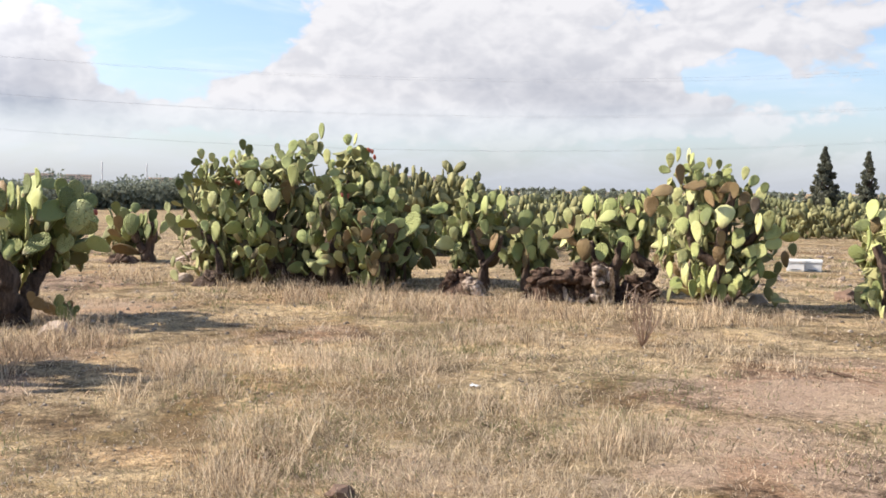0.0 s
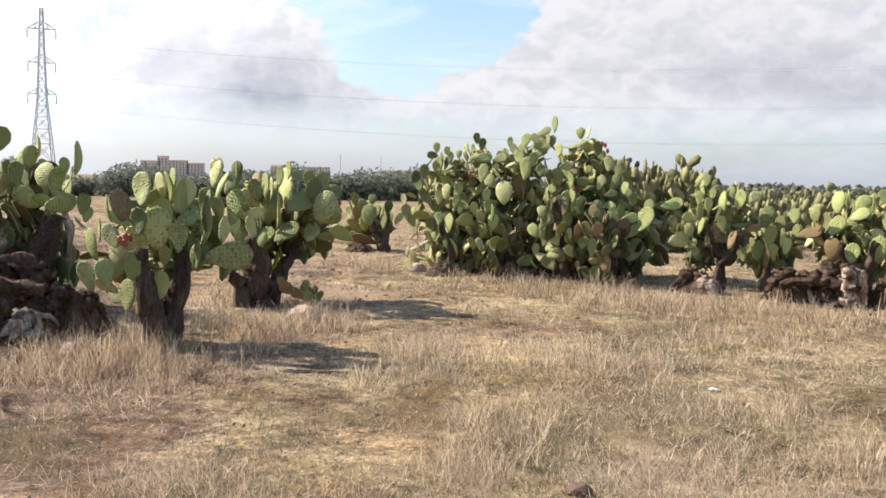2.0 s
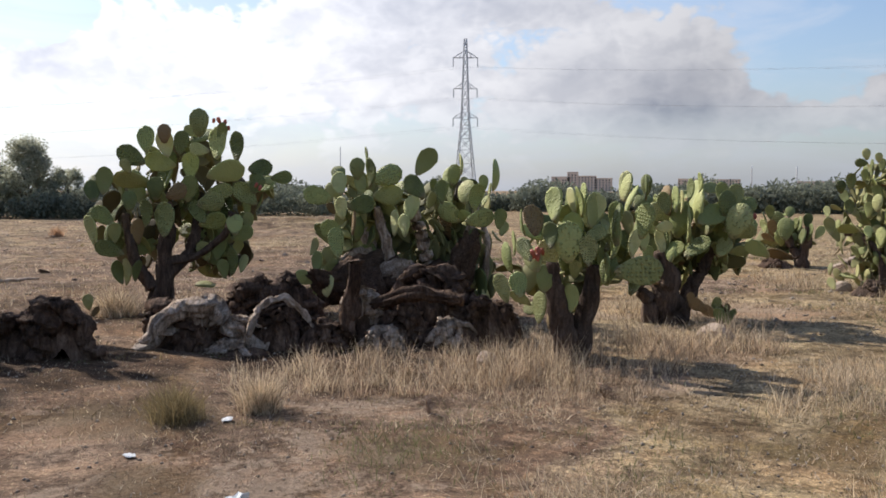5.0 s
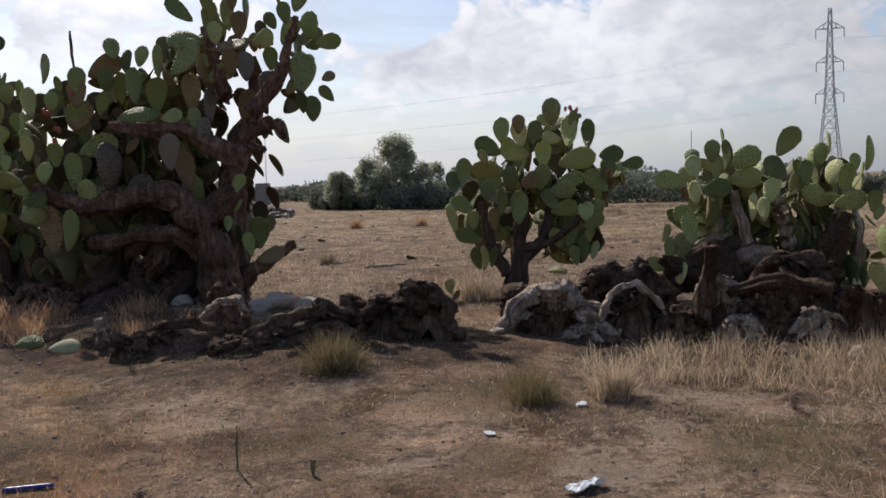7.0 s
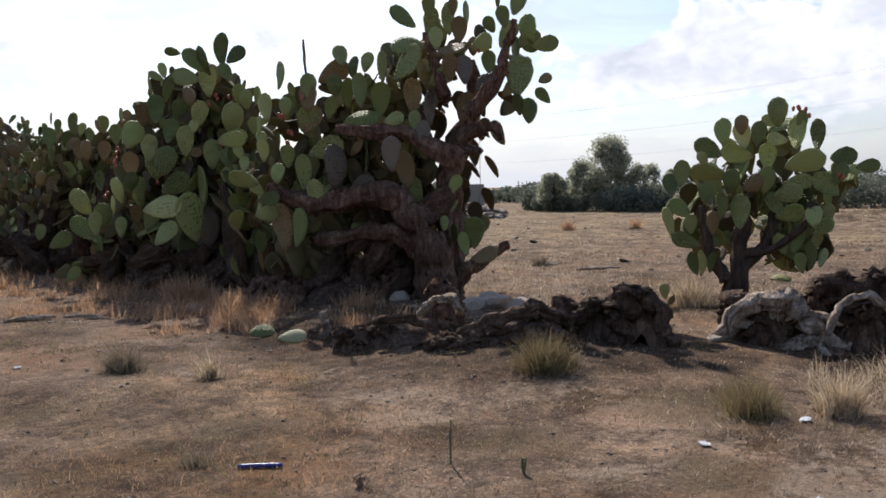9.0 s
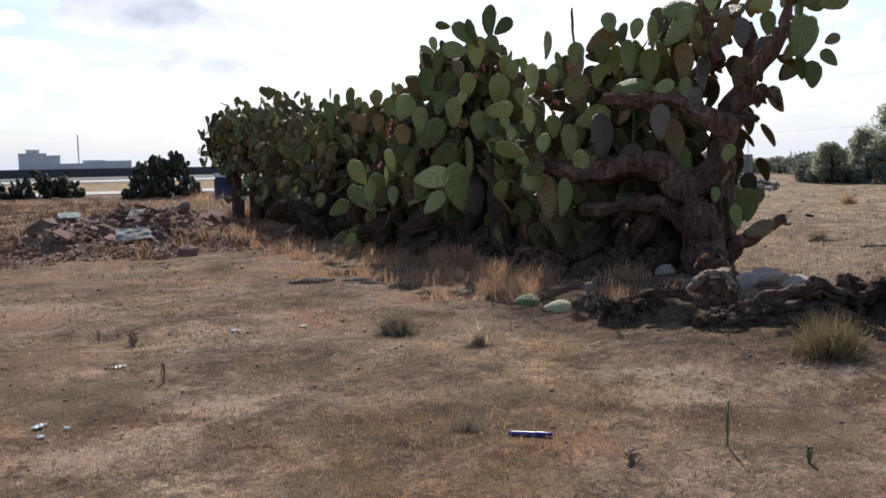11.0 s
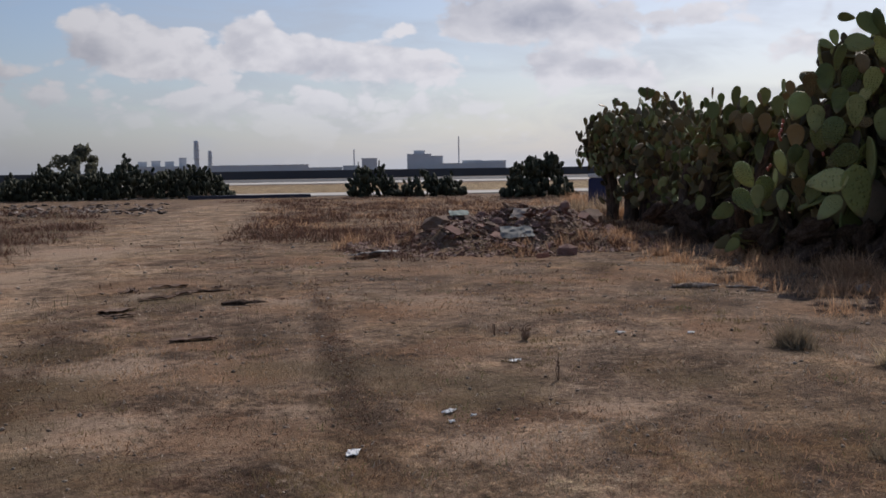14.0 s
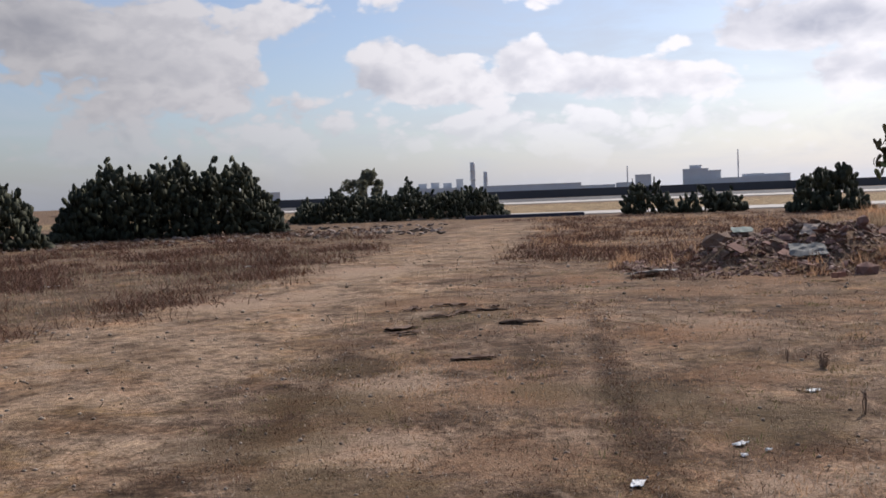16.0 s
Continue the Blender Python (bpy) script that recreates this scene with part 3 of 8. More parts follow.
def grow(p, label, filler=20, spread=0.5, seed=1, mix=(0.86, 0.08, 0.06, 0.0), bark=BARK, mass=0, low=0.3, solid=-99.0, girth=0.66, core=(), gnarl=0.4, flat=1.0, inside=PAD_MASS, group="prickly pears of the hedge"):
    rng = random.Random(seed)
    az = math.atan2(-p.x, p.y)
    ahead, right = Vector((-math.sin(az), math.cos(az), 0)), Vector((math.cos(az), math.sin(az), 0))
    z0 = height_at(p.x, p.y)
    root = thing("prickly_pear", p.x, p.y, z0, label, "cactus", group)
    dist = math.hypot(p.x, p.y)

    def spot(u, z, v):
        """A place on the plant's face carried v metres inwards."""
        k = (dist + v) / dist
        return u * k, EYE_LINE + (z - EYE_LINE) * k - z0

    for k, line in enumerate(p.wood):
        drift, v0 = rng.uniform(-0.5, 0.5) * spread, (rng.uniform(0.1, 0.7) if solid > 90 else rng.uniform(-0.75, 0.1)) * spread
        pts = []
        for i, (u, z, r) in enumerate(line):
            v = v0 + drift * i / max(1, len(line) - 1)
            u, z = spot(u, z, v)
            q = right * u + ahead * v
            if i == 0 and line[1][1] > line[0][1] and z < 1.05:
                pts.append((q.x, q.y, -0.12, r * 0.85))
            pts.append((q.x, q.y, z, r * girth))
        child("trunk" if k == 0 else "limb", tube_mesh("stem", pts, bark, seed * 7 + k, 0.30, 22, 6, gnarl * 0.6, flat), root)
    # burls and rotten wood packed round the foot: from, to, height, count, wood
    for u0, u1, top, count, mats in core:
        for k in range(count):
            u, t = u0 + (u1 - u0) * (k + rng.random()) / count, rng.random()
            q = right * u + ahead * rng.uniform(-0.35, 0.55) * spread
            size = rng.uniform(0.20, 0.34)
            turn = pose(0, 0, 0, 0, 0, math.degrees(az) + rng.gauss(0, 40)) @ pose(0, 0, 0, rng.uniform(-60, 60), rng.gauss(-45, 35))
            child("burl", CHUNKS[mats[k % len(mats)]][rng.randrange(4)], root, Matrix.Translation((q.x, q.y, top * t * 0.9)) @ turn @ Matrix.Diagonal((size * 1.5, size * 0.55, size * 0.6, 1)))
    # a joining pad wherever one would hang free
    joins = []
    for u, z, length, lean, breadth, tone in p.pads:
        others = [q for q in p.pads if (q[0], q[1]) != (u, z)]
        if others:
            q = min(others, key=lambda o: math.hypot(o[0] - u, o[1] - z) - 0.45 * o[2] + (0.3 if o[1] > z else 0))
            d = math.hypot(q[0] - u, q[1] - z)
            if 0.5 * (length + q[2]) < d < 1.0:
                joins.append(((u + q[0]) / 2, (z + q[1]) / 2, max(d * 0.6, 0.22), math.degrees(math.atan2(u - q[0], z - q[1])), 0.9, tone))
    p.pads += joins
    places, made, own = [], [], len(p.pads) - len(joins)
    for i, (u, z, length, lean, breadth, tone) in enumerate(p.pads):
        tone = 1 if tone == 0 and rng.random() < mix[1] else tone
        tone = 2 if tone == 0 and rng.random() < mix[2] * 0.8 else tone
        v = rng.uniform(-0.9, 0.2) * spread if i < own else rng.uniform(-0.1, 0.4) * spread
        u, z = spot(u, z, v)
        places.append((u, v, z, length))
        made.append(child("pad", PAD_MESHES[tone][rng.randrange(4)], root, pad_matrix(rng, right, ahead, u, v, z, length * (dist + v) / dist, lean, breadth, 24, 15 if solid > 90 else 9)))
    mean_u = sum(q[0] for q in p.pads) / len(p.pads)
    inner = []
    for k in range(filler):
        u, z, length, lean, breadth, tone = rng.choice(p.pads)
        pull = rng.uniform(0.0, 0.35)
        u, z = u + (mean_u - u) * pull + rng.gauss(0, 0.06), max(0.22, z - (rng.uniform(0.5, 1.6) if solid > -90 else rng.uniform(0.15, 1.1)) * length * (1.0 if k % 3 or u > solid else 2.0))
        if z < 0.66 and abs(u - mean_u) > 0.35 and solid < -90:
            continue
        v = rng.uniform(0.25, 1.5) * spread
        if -90 < solid < 90 and u > solid + 0.2:
            continue
        tone = rng.choices(range(4), mix)[0]
        m = pad_matrix(rng, right, ahead, u, v, z, length * rng.uniform(0.8, 1.1), rng.gauss(0, 42), rng.uniform(0.3, 1.0), 32)
        if len(p.pads) + k < 290:
            child("pad", PAD_MESHES[tone][rng.randrange(4)], root, m)
        else:
            inner.append((tone, m))
    us, reach = [q[0] for q in p.pads], 0.9 * sum(q[2] for q in p.pads) / len(p.pads)
    for k in range(mass):
        u = mean_u + (rng.choice(us) - mean_u) * rng.uniform(0.55, 0.97) + rng.gauss(0, 0.05)
        if -90 < solid < 90 and u > solid and rng.random() < 0.75:
            continue
        near = [q[1] for q in p.pads if abs(q[0] - u) < reach * 0.8] or [0]
        top, foot = max(near), low if u < solid else max(low, min(near) - 0.15)
        length = reach * rng.uniform(0.85, 1.3)
        if top - 0.95 * length > foot:
            z = rng.uniform(foot, top - 0.95 * length)
            inner.append((0, pad_matrix(rng, right, ahead, u, rng.uniform(0.4, 1.5) * spread, z, length, rng.gauss(0, 45), rng.uniform(0.3, 1.0), 32)))
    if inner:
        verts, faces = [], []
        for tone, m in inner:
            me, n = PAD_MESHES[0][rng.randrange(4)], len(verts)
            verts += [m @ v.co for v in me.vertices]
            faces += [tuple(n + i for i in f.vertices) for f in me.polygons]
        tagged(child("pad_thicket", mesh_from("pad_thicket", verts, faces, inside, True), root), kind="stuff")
    for u, z in p.fruit:
        which = min(range(len(places)), key=lambda i: (places[i][0] - u) ** 2 + (places[i][2] - z) ** 2)
        near = places[which]
        d = math.hypot(near[0] - u, near[2] - z)
        pull = 1.0 if d < 0.66 * near[3] else 0.5 * near[3] / d
        u, z = near[0] + (u - near[0]) * pull, near[2] + (z - near[2]) * pull 
        q = right * u + ahead * (near[1] - 0.04)
        child("fruit", FRUIT_MESH, made[which], made[which].matrix_basis.inverted() @ pose(q.x, q.y, z - 0.04, rng.uniform(-25, 25), rng.uniform(-25, 25), 0) @ Matrix.Scale(rng.uniform(0.7, 1.0), 4))
    return root


def thicket(label, x0, y0, x1, y1, high, deep, count, size, seed, group="prickly pears of the hedge", low=0.15, mix=(0.68, 0.09, 0.19, 0.04), stems=5, ragged=0.38, dense=0):
    """A stretch of dense hedge between two places: stems, and pads that stand thickest in its upper shell."""
    rng = random.Random(seed)
    root = thing("prickly_pear", (x0 + x1) / 2, (y0 + y1) / 2, 0.0, label, "cactus", group)
    along = Vector((x1 - x0, y1 - y0, 0))
    span = along.length
    along.normalize()
    across = Vector((-along.y, along.x, 0))
    for k in range(stems):
        s = (k + 0.5) / stems * span - span / 2
        a, b = along * s, along * (s + rng.uniform(-0.4, 0.4)) + across * rng.uniform(-0.4, 0.4) * deep
        child("trunk" if k == 0 else "limb", tube_mesh("stem", [(a.x, a.y, -0.1, 0.20), (a.x * 0.7 + b.x * 0.3, a.y * 0.7 + b.y * 0.3, high * 0.3, 0.15), (b.x, b.y, high * 0.65, 0.08)], BARK, seed + k), root)
    for _ in range(count):
        s = rng.uniform(-0.5, 0.5)
        top = high * (1 - 0.9 * max(0, abs(s) - 0.30) ** 1.5) * (1 - ragged * (0.5 + noise.noise((s * span * 0.9, seed * 5.0, 0))))
        z = low * high + (top - low * high) * rng.random() ** 0.6
        wide = deep * math.sqrt(max(0.05, 1 - (2 * z / (top + 0.3) - 1) ** 2)) * rng.uniform(-1, 1)
        if rng.random() < 0.6:
            wide = math.copysign(deep, wide) * rng.uniform(0.6, 1.0) * (1 - 0.5 * z / top)
        q = along * s * span + across * wide
        if rng.random() < 0.10:
            z, wide = top * rng.uniform(0.98, 1.10), wide * 0.5
            q = along * s * span + across * wide
        tone = rng.choices(range(4), mix)[0]
        turn = pose(0, 0, 0, 0, 0, rng.uniform(0, 360))
        length = size * rng.uniform(0.7, 1.25)
        m = Matrix.Translation((q.x, q.y, z - length / 2)) @ turn @ pose(0, 0, 0, rng.gauss(0, 30), rng.gauss(0, 26)) @ Matrix.Scale(length, 4)
        child("pad", PAD_MESHES[tone][rng.randrange(4)], root, m)
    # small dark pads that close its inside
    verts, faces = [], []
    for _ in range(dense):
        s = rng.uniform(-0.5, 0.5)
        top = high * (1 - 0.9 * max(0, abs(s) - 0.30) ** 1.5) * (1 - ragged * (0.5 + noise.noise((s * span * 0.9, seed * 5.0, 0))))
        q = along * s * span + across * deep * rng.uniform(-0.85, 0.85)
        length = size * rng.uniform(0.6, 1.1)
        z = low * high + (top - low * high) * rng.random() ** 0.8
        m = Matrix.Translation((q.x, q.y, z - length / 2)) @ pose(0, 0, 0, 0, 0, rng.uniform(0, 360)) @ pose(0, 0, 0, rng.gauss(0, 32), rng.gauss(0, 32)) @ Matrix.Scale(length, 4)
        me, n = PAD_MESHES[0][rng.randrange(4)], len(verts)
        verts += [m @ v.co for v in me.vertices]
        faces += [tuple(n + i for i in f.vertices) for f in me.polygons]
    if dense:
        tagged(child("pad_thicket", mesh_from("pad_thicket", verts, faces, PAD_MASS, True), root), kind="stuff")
    return root


# F
F = Plant(-12.68, -1.93)
F.pads += [(0.55,2.34,0.37,0,0.99,0), (0.47,2.23,0.23,-60,1,0), (-0.09,2.12,0.37,-5,0.93,0), (0.13,2.2,0.25,0,1,0), (0.14,2.07,0.35,-10,1,0), (0.33,2.09,0.31,10,0.98,0), (-0.26,1.91,0.4,-60,1,0), (-0.33,1.79,0.21,-30,1,0), (-0.59,1.61,0.35,5,0.84,0), (-0.26,1.62,0.48,-80,0.91,0), (0.08,1.84,0.4,-75,1,0), (0.55,2.01,0.27,-80,1,0), (0.78,2.08,0.46,0,0.86,0), (1.02,2.05,0.4,0,0.87,0), (0.87,1.73,0.5,75,0.87,0), (1.3,1.78,0.37,80,0.99,0)]
F.pads += [(1.58,1.66,0.28,85,1,0), (1.26,1.58,0.29,20,1,0), (1.12,1.44,0.39,-45,1,0), (0.44,1.8,0.35,0,1,0), (-0.73,1.48,0.31,-10,1,0), (-0.61,1.17,0.37,-50,1,0), (-0.75,1.0,0.4,-15,0.79,0), (-0.54,0.76,0.37,-70,1,0), (-0.21,0.98,0.35,0,0.64,0), (0.12,1.12,0.46,0,0.95,0), (-0.1,1.21,0.35,0,0.76,0), (0.01,1.51,0.31,0,1,0), (0.27,1.47,0.31,60,1,0), (0.79,1.48,0.35,80,1,0), (0.68,1.34,0.35,80,0.93,0), (0.69,1.1,0.38,80,0.91,0)]
F.pads += [(0.98,1.06,0.31,0,1,0), (1.07,0.93,0.31,60,1,0), (1.15,1.1,0.23,0,1,0), (0.77,0.75,0.31,10,1,0), (0.6,0.72,0.29,-20,1,0), (-0.3,1.36,0.27,0,1,0), (-0.48,0.97,0.27,0,1,0), (0.42,1.51,0.35,10,1,0), (0.53,1.21,0.35,-30,1,0)]
F.pads += [(-0.45,0.47,0.31,-15,0.68,0), (-0.34,0.48,0.33,0,0.5,0), (-0.23,0.49,0.29,10,0.61,0), (0.83,2.21,0.30,8,0.9,0), (0.83,0.49,0.27,-10,1,0), (0.95,0.58,0.37,0,0.54,0), (1.08,0.55,0.25,15,0.84,0)]
F.wood += [[(0.0,-0.07,0.24), (0.06,0.31,0.173), (0.12,0.68,0.146), (0.17,1.02,0.115), (0.16,1.32,0.096)]]
F.wood += [[(0.11,0.38,0.131), (0.34,0.61,0.1), (0.49,0.95,0.092), (0.53,1.29,0.084)]]
F.wood += [[(-0.03,0.23,0.154), (-0.21,0.53,0.1), (-0.32,0.91,0.085), (-0.34,1.21,0.069)]]
F.wood += [[(0.15,0.53,0.1), (0.52,0.68,0.069), (0.86,0.95,0.069), (0.94,1.21,0.062)]]
F.fruit += [(0.72,2.36), (0.8,2.36), (0.86,2.34), (0.91,2.27), (1.2,1.56), (1.25,1.52)]
# D
D = Plant(-11.31, 0.64)
D.pads += [(-0.55,1.43,0.35,-75,1,0), (-0.38,1.49,0.24,-60,1,0), (-0.32,1.68,0.24,-10,1,0), (-0.31,1.57,0.3,-10,1,0), (-0.11,1.74,0.26,0,1,0), (-0.07,1.55,0.25,-5,1,0), (-0.29,1.29,0.28,-10,0.95,0), (0.0,1.9,0.19,-5,0.66,0), (0.05,1.7,0.35,0,0.58,0), (0.23,1.66,0.37,70,1,0), (-0.07,1.33,0.35,80,0.94,0), (0.24,1.44,0.35,85,1,0), (0.51,1.3,0.31,10,0.57,1), (0.56,1.53,0.37,-40,1,0), (0.67,1.82,0.37,35,1,0), (0.86,1.48,0.28,0,1,0)]
D.pads += [(1.0,1.67,0.26,10,1,0), (1.09,1.79,0.28,0,0.3,1), (1.14,1.48,0.32,10,0.84,1), (1.26,1.42,0.33,10,0.88,0), (0.96,1.23,0.32,-50,1,1), (1.3,1.17,0.37,80,0.94,0), (1.35,1.58,0.21,0,0.76,0), (1.49,1.67,0.39,8,0.22,1), (1.42,1.5,0.18,10,0.36,0), (1.54,1.17,0.25,10,1,0), (1.58,1.05,0.19,20,1,0), (0.77,1.55,0.16,0,1,0), (-0.39,1.03,0.31,-50,1,0), (-0.35,0.89,0.38,-5,0.76,0), (-0.42,0.63,0.21,40,1,0), (-0.57,0.66,0.3,0,0.64,0)]
D.pads += [(-0.69,0.49,0.31,-75,0.95,0), (-0.46,0.4,0.28,0,0.76,0), (-0.09,1.05,0.31,10,0.3,0), (-0.15,1.12,0.31,5,0.42,0), (0.32,1.12,0.31,0,0.37,0), (0.43,1.09,0.28,-5,0.85,0)]
D.pads += [(1.33,0.4,0.39,-5,0.55,0), (1.12,0.01,0.28,0,0.91,0), (1.38,0.22,0.28,0,0.34,1)]
D.wood += [[(-0.02,-0.07,0.141), (-0.05,0.39,0.119), (0.03,0.81,0.119), (-0.09,1.12,0.091)]]
D.wood += [[(0.33,0.25,0.126), (0.26,0.67,0.105), (0.19,1.02,0.091), (0.11,1.3,0.07)]]
D.wood += [[(0.79,0.39,0.141), (0.68,0.78,0.119), (0.6,1.06,0.119), (0.5,1.33,0.07)]]
D.wood += [[(1.0,0.39,0.12), (1.1,0.82,0.105), (1.23,1.1,0.084), (1.26,1.31,0.056)]]
D.wood += [[(1.28,0.11,0.092), (1.38,0.54,0.071), (1.39,0.89,0.063), (1.34,1.1,0.049)]]
# B2
B2 = Plant(-8.44, 2.25)
B2.pads += [(-0.14,1.37,0.33,-5,0.82,0), (-0.32,1.23,0.33,-5,0.72,0), (-0.42,1.21,0.26,-10,0.44,1), (0.02,1.4,0.27,-15,0.54,1), (0.11,1.42,0.3,5,0.29,1), (0.2,1.32,0.32,20,1,0), (-0.02,1.04,0.38,0,0.99,0), (-0.17,1.1,0.25,-5,0.89,0), (-0.39,0.97,0.26,-30,1,0), (-0.32,0.89,0.26,-20,1,0), (-0.55,0.9,0.29,-15,0.73,1), (-0.59,0.63,0.28,-20,0.8,0), (-0.45,0.66,0.26,-10,1,0), (-0.26,0.46,0.29,0,0.83,0), (0.23,1.12,0.23,80,0.85,0), (0.39,1.28,0.25,5,0.98,0)]
B2.pads += [(0.39,1.06,0.35,5,0.38,1), (0.33,0.8,0.25,10,0.8,0), (0.09,1.04,0.23,0,1,0), (-0.21,0.72,0.26,10,0.93,0), (0.02,0.55,0.26,0,0.84,0), (-0.49,1.03,0.23,-5,0.38,1), (0.27,0.9,0.2,0,0.48,0)]
B2.wood += [[(-0.01,-0.02,0.129), (-0.04,0.21,0.117), (-0.08,0.44,0.105), (-0.15,0.66,0.075), (-0.15,0.86,0.058)]]
B2.wood += [[(0.07,0.04,0.117), (0.12,0.33,0.099), (0.18,0.59,0.087), (0.21,0.84,0.064)]]
B2.fruit += [(-0.31,0.94), (-0.26,0.97), (-0.27,0.92), (-0.23,0.96), (-0.3,0.97)]
# B1
B1 = Plant(-10.82, 4.04)
B1.pads += [(-0.47,1.55,0.35,10,0.76,1), (-0.41,1.38,0.39,20,0.45,1), (-0.23,1.56,0.25,0,0.89,0), (-0.24,1.15,0.37,-10,1,0), (-0.03,1.08,0.21,80,1,1), (-0.02,1.35,0.27,-15,1,0), (-0.07,1.24,0.31,-60,1,0), (0.1,1.39,0.35,-5,0.44,1), (0.17,1.37,0.27,0,0.48,1), (0.26,1.5,0.27,5,0.65,0), (0.32,1.41,0.46,5,0.51,1), (0.37,1.59,0.23,0,0.61,0), (0.25,1.1,0.42,0,0.36,1), (0.49,1.21,0.42,60,0.96,0), (0.61,1.47,0.25,0,0.98,0), (0.76,1.43,0.29,0,1,0)]
B1.pads += [(0.86,1.32,0.29,60,1,0), (0.65,1.25,0.27,0,0.43,0), (0.81,1.08,0.39,80,0.94,0), (0.6,0.98,0.33,0,0.71,0), (0.34,0.85,0.37,50,0.88,0), (0.63,0.85,0.29,30,1,0), (1.0,0.84,0.31,-60,0.95,0), (-0.26,0.53,0.58,85,0.86,0), (-0.04,0.93,0.31,0,1,0), (-0.25,0.92,0.23,0,1,0), (0.05,0.8,0.27,0,0.87,0), (-0.2,0.76,0.23,0,1,0), (-0.33,1.05,0.31,10,0.45,0)]
B1.wood += [[(-0.0,0.0,0.272), (0.01,0.25,0.213), (0.02,0.51,0.174), (-0.06,0.8,0.108)]]
B1.wood += [[(0.17,0.14,0.171), (0.32,0.44,0.108), (0.45,0.67,0.085), (0.53,0.89,0.07)]]
B1.wood += [[(-0.18,0.2,0.116), (-0.3,0.42,0.085), (-0.23,0.68,0.07)]]
B1.fruit += [(0.93,1.2), (0.96,1.22)]
B2.pads += [(-0.13, 1.36, 0.33, 0, 0.5, 0), (0.09, 1.4, 0.28, -10, 0.4, 1), (0.21, 1.32, 0.35, 15, 0.8, 0), (0.47, 1.52, 0.26, 10, 0.6, 1), (0.64, 1.23, 0.33, 10, 0.75, 0), (0.39, 1.19, 0.42, 0, 0.45, 0), (0.22, 1.12, 0.23, 60, 0.9, 0)]
B2.pads += [(0.55, 1.03, 0.28, 20, 0.6, 0), (0.32, 0.82, 0.28, 0, 0.4, 0), (0.02, 1.12, 0.37, 0, 0.9, 0), (-0.19, 0.91, 0.33, 0, 1, 0), (0.16, 0.97, 0.28, 0, 0.9, 0), (0.59, 0.80, 0.42, 88, 1, 0)]
B1.pads += [(-0.23, 1.53, 0.31, 0, 0.5, 0), (-0.01, 1.38, 0.37, -10, 0.7, 0), (-0.04, 0.89, 0.43, 0, 0.8, 0), (0.15, 1.15, 0.43, 15, 0.7, 0), (0.35, 1.3, 0.46, 0, 0.5, 1), (0.52, 1.15, 0.37, 30, 0.8, 0), (0.26, 0.86, 0.37, 0, 0.8, 0)]
B1.pads += [(0.67, 1.33, 0.34, 0, 0.8, 0), (0.78, 1.15, 0.43, 20, 0.9, 0), (0.09, 0.8, 0.31, 40, 0.8, 0), (0.61, 0.79, 0.31, -30, 0.8, 0), (0.84, 1.03, 0.31, 80, 0.9, 0)]
# sprout
sprout = Plant(-10.05, 4.41)
sprout.pads += [(-0.07,0.28,0.15,0,1,0), (0.08,0.17,0.13,40,1,0), (-0.04,0.13,0.22,-20,1,0), (0.03,0.08,0.22,10,0.88,0), (-0.27,0.25,0.22,-60,1,2), (-0.35,0.32,0.15,0,1,2)]
sprout.wood += [[(-0.01,-0.05,0.081), (-0.03,0.07,0.059), (-0.05,0.16,0.044)]]
# C
C = Plant(-18.0, 9.59)
C.pads += [(-0.61,1.07,0.3,-5,1,0), (-0.48,0.88,0.42,0,1,0), (-0.24,1.08,0.27,10,1,0), (-0.32,0.74,0.48,0,1,0), (-0.64,0.57,0.3,-60,0.85,0), (-0.56,0.76,0.36,-10,1,0), (-0.13,0.85,0.24,0,0.83,0), (-0.05,0.82,0.36,5,0.56,0), (0.09,0.91,0.3,10,1,0), (0.0,0.59,0.36,0,0.76,0), (0.14,0.68,0.36,10,0.66,0), (0.31,0.68,0.3,30,1,1), (-0.72,0.79,0.3,-15,0.91,0), (-0.4,0.57,0.36,0,1,0), (-0.83,0.3,0.27,-70,1,0), (-0.41,0.23,0.6,-80,0.83,2)]
C.pads += [(-0.44,0.03,0.3,-60,1,2)]
C.wood += [[(-0.0,0.02,0.143), (0.05,0.34,0.107), (0.11,0.57,0.083), (0.08,0.79,0.059)]]
C.wood += [[(-0.03,0.11,0.119), (-0.19,0.4,0.083), (-0.3,0.68,0.071)]]
# A
A = Plant(-12.52, 8.39)
A.pads += [(1.08,2.39,0.29,0,0.79,0), (-0.12,2.16,0.18,-5,1,0), (-0.03,2.07,0.2,10,1,0), (0.4,2.11,0.18,0,0.79,0), (0.64,2.14,0.26,10,1,0), (0.79,2.17,0.2,-40,1,0), (-0.74,2.01,0.17,-5,0.96,0), (-0.8,1.89,0.18,-85,1,0), (-0.58,1.96,0.15,0,1,0), (-0.75,1.71,0.19,0,1,0), (-0.52,1.85,0.2,5,1,0), (-0.39,1.92,0.15,0,1,0), (-0.28,2.0,0.18,5,0.83,0), (-0.17,1.99,0.18,0,1,0), (-0.03,1.86,0.33,80,0.91,0), (0.24,1.86,0.24,70,1,0)]
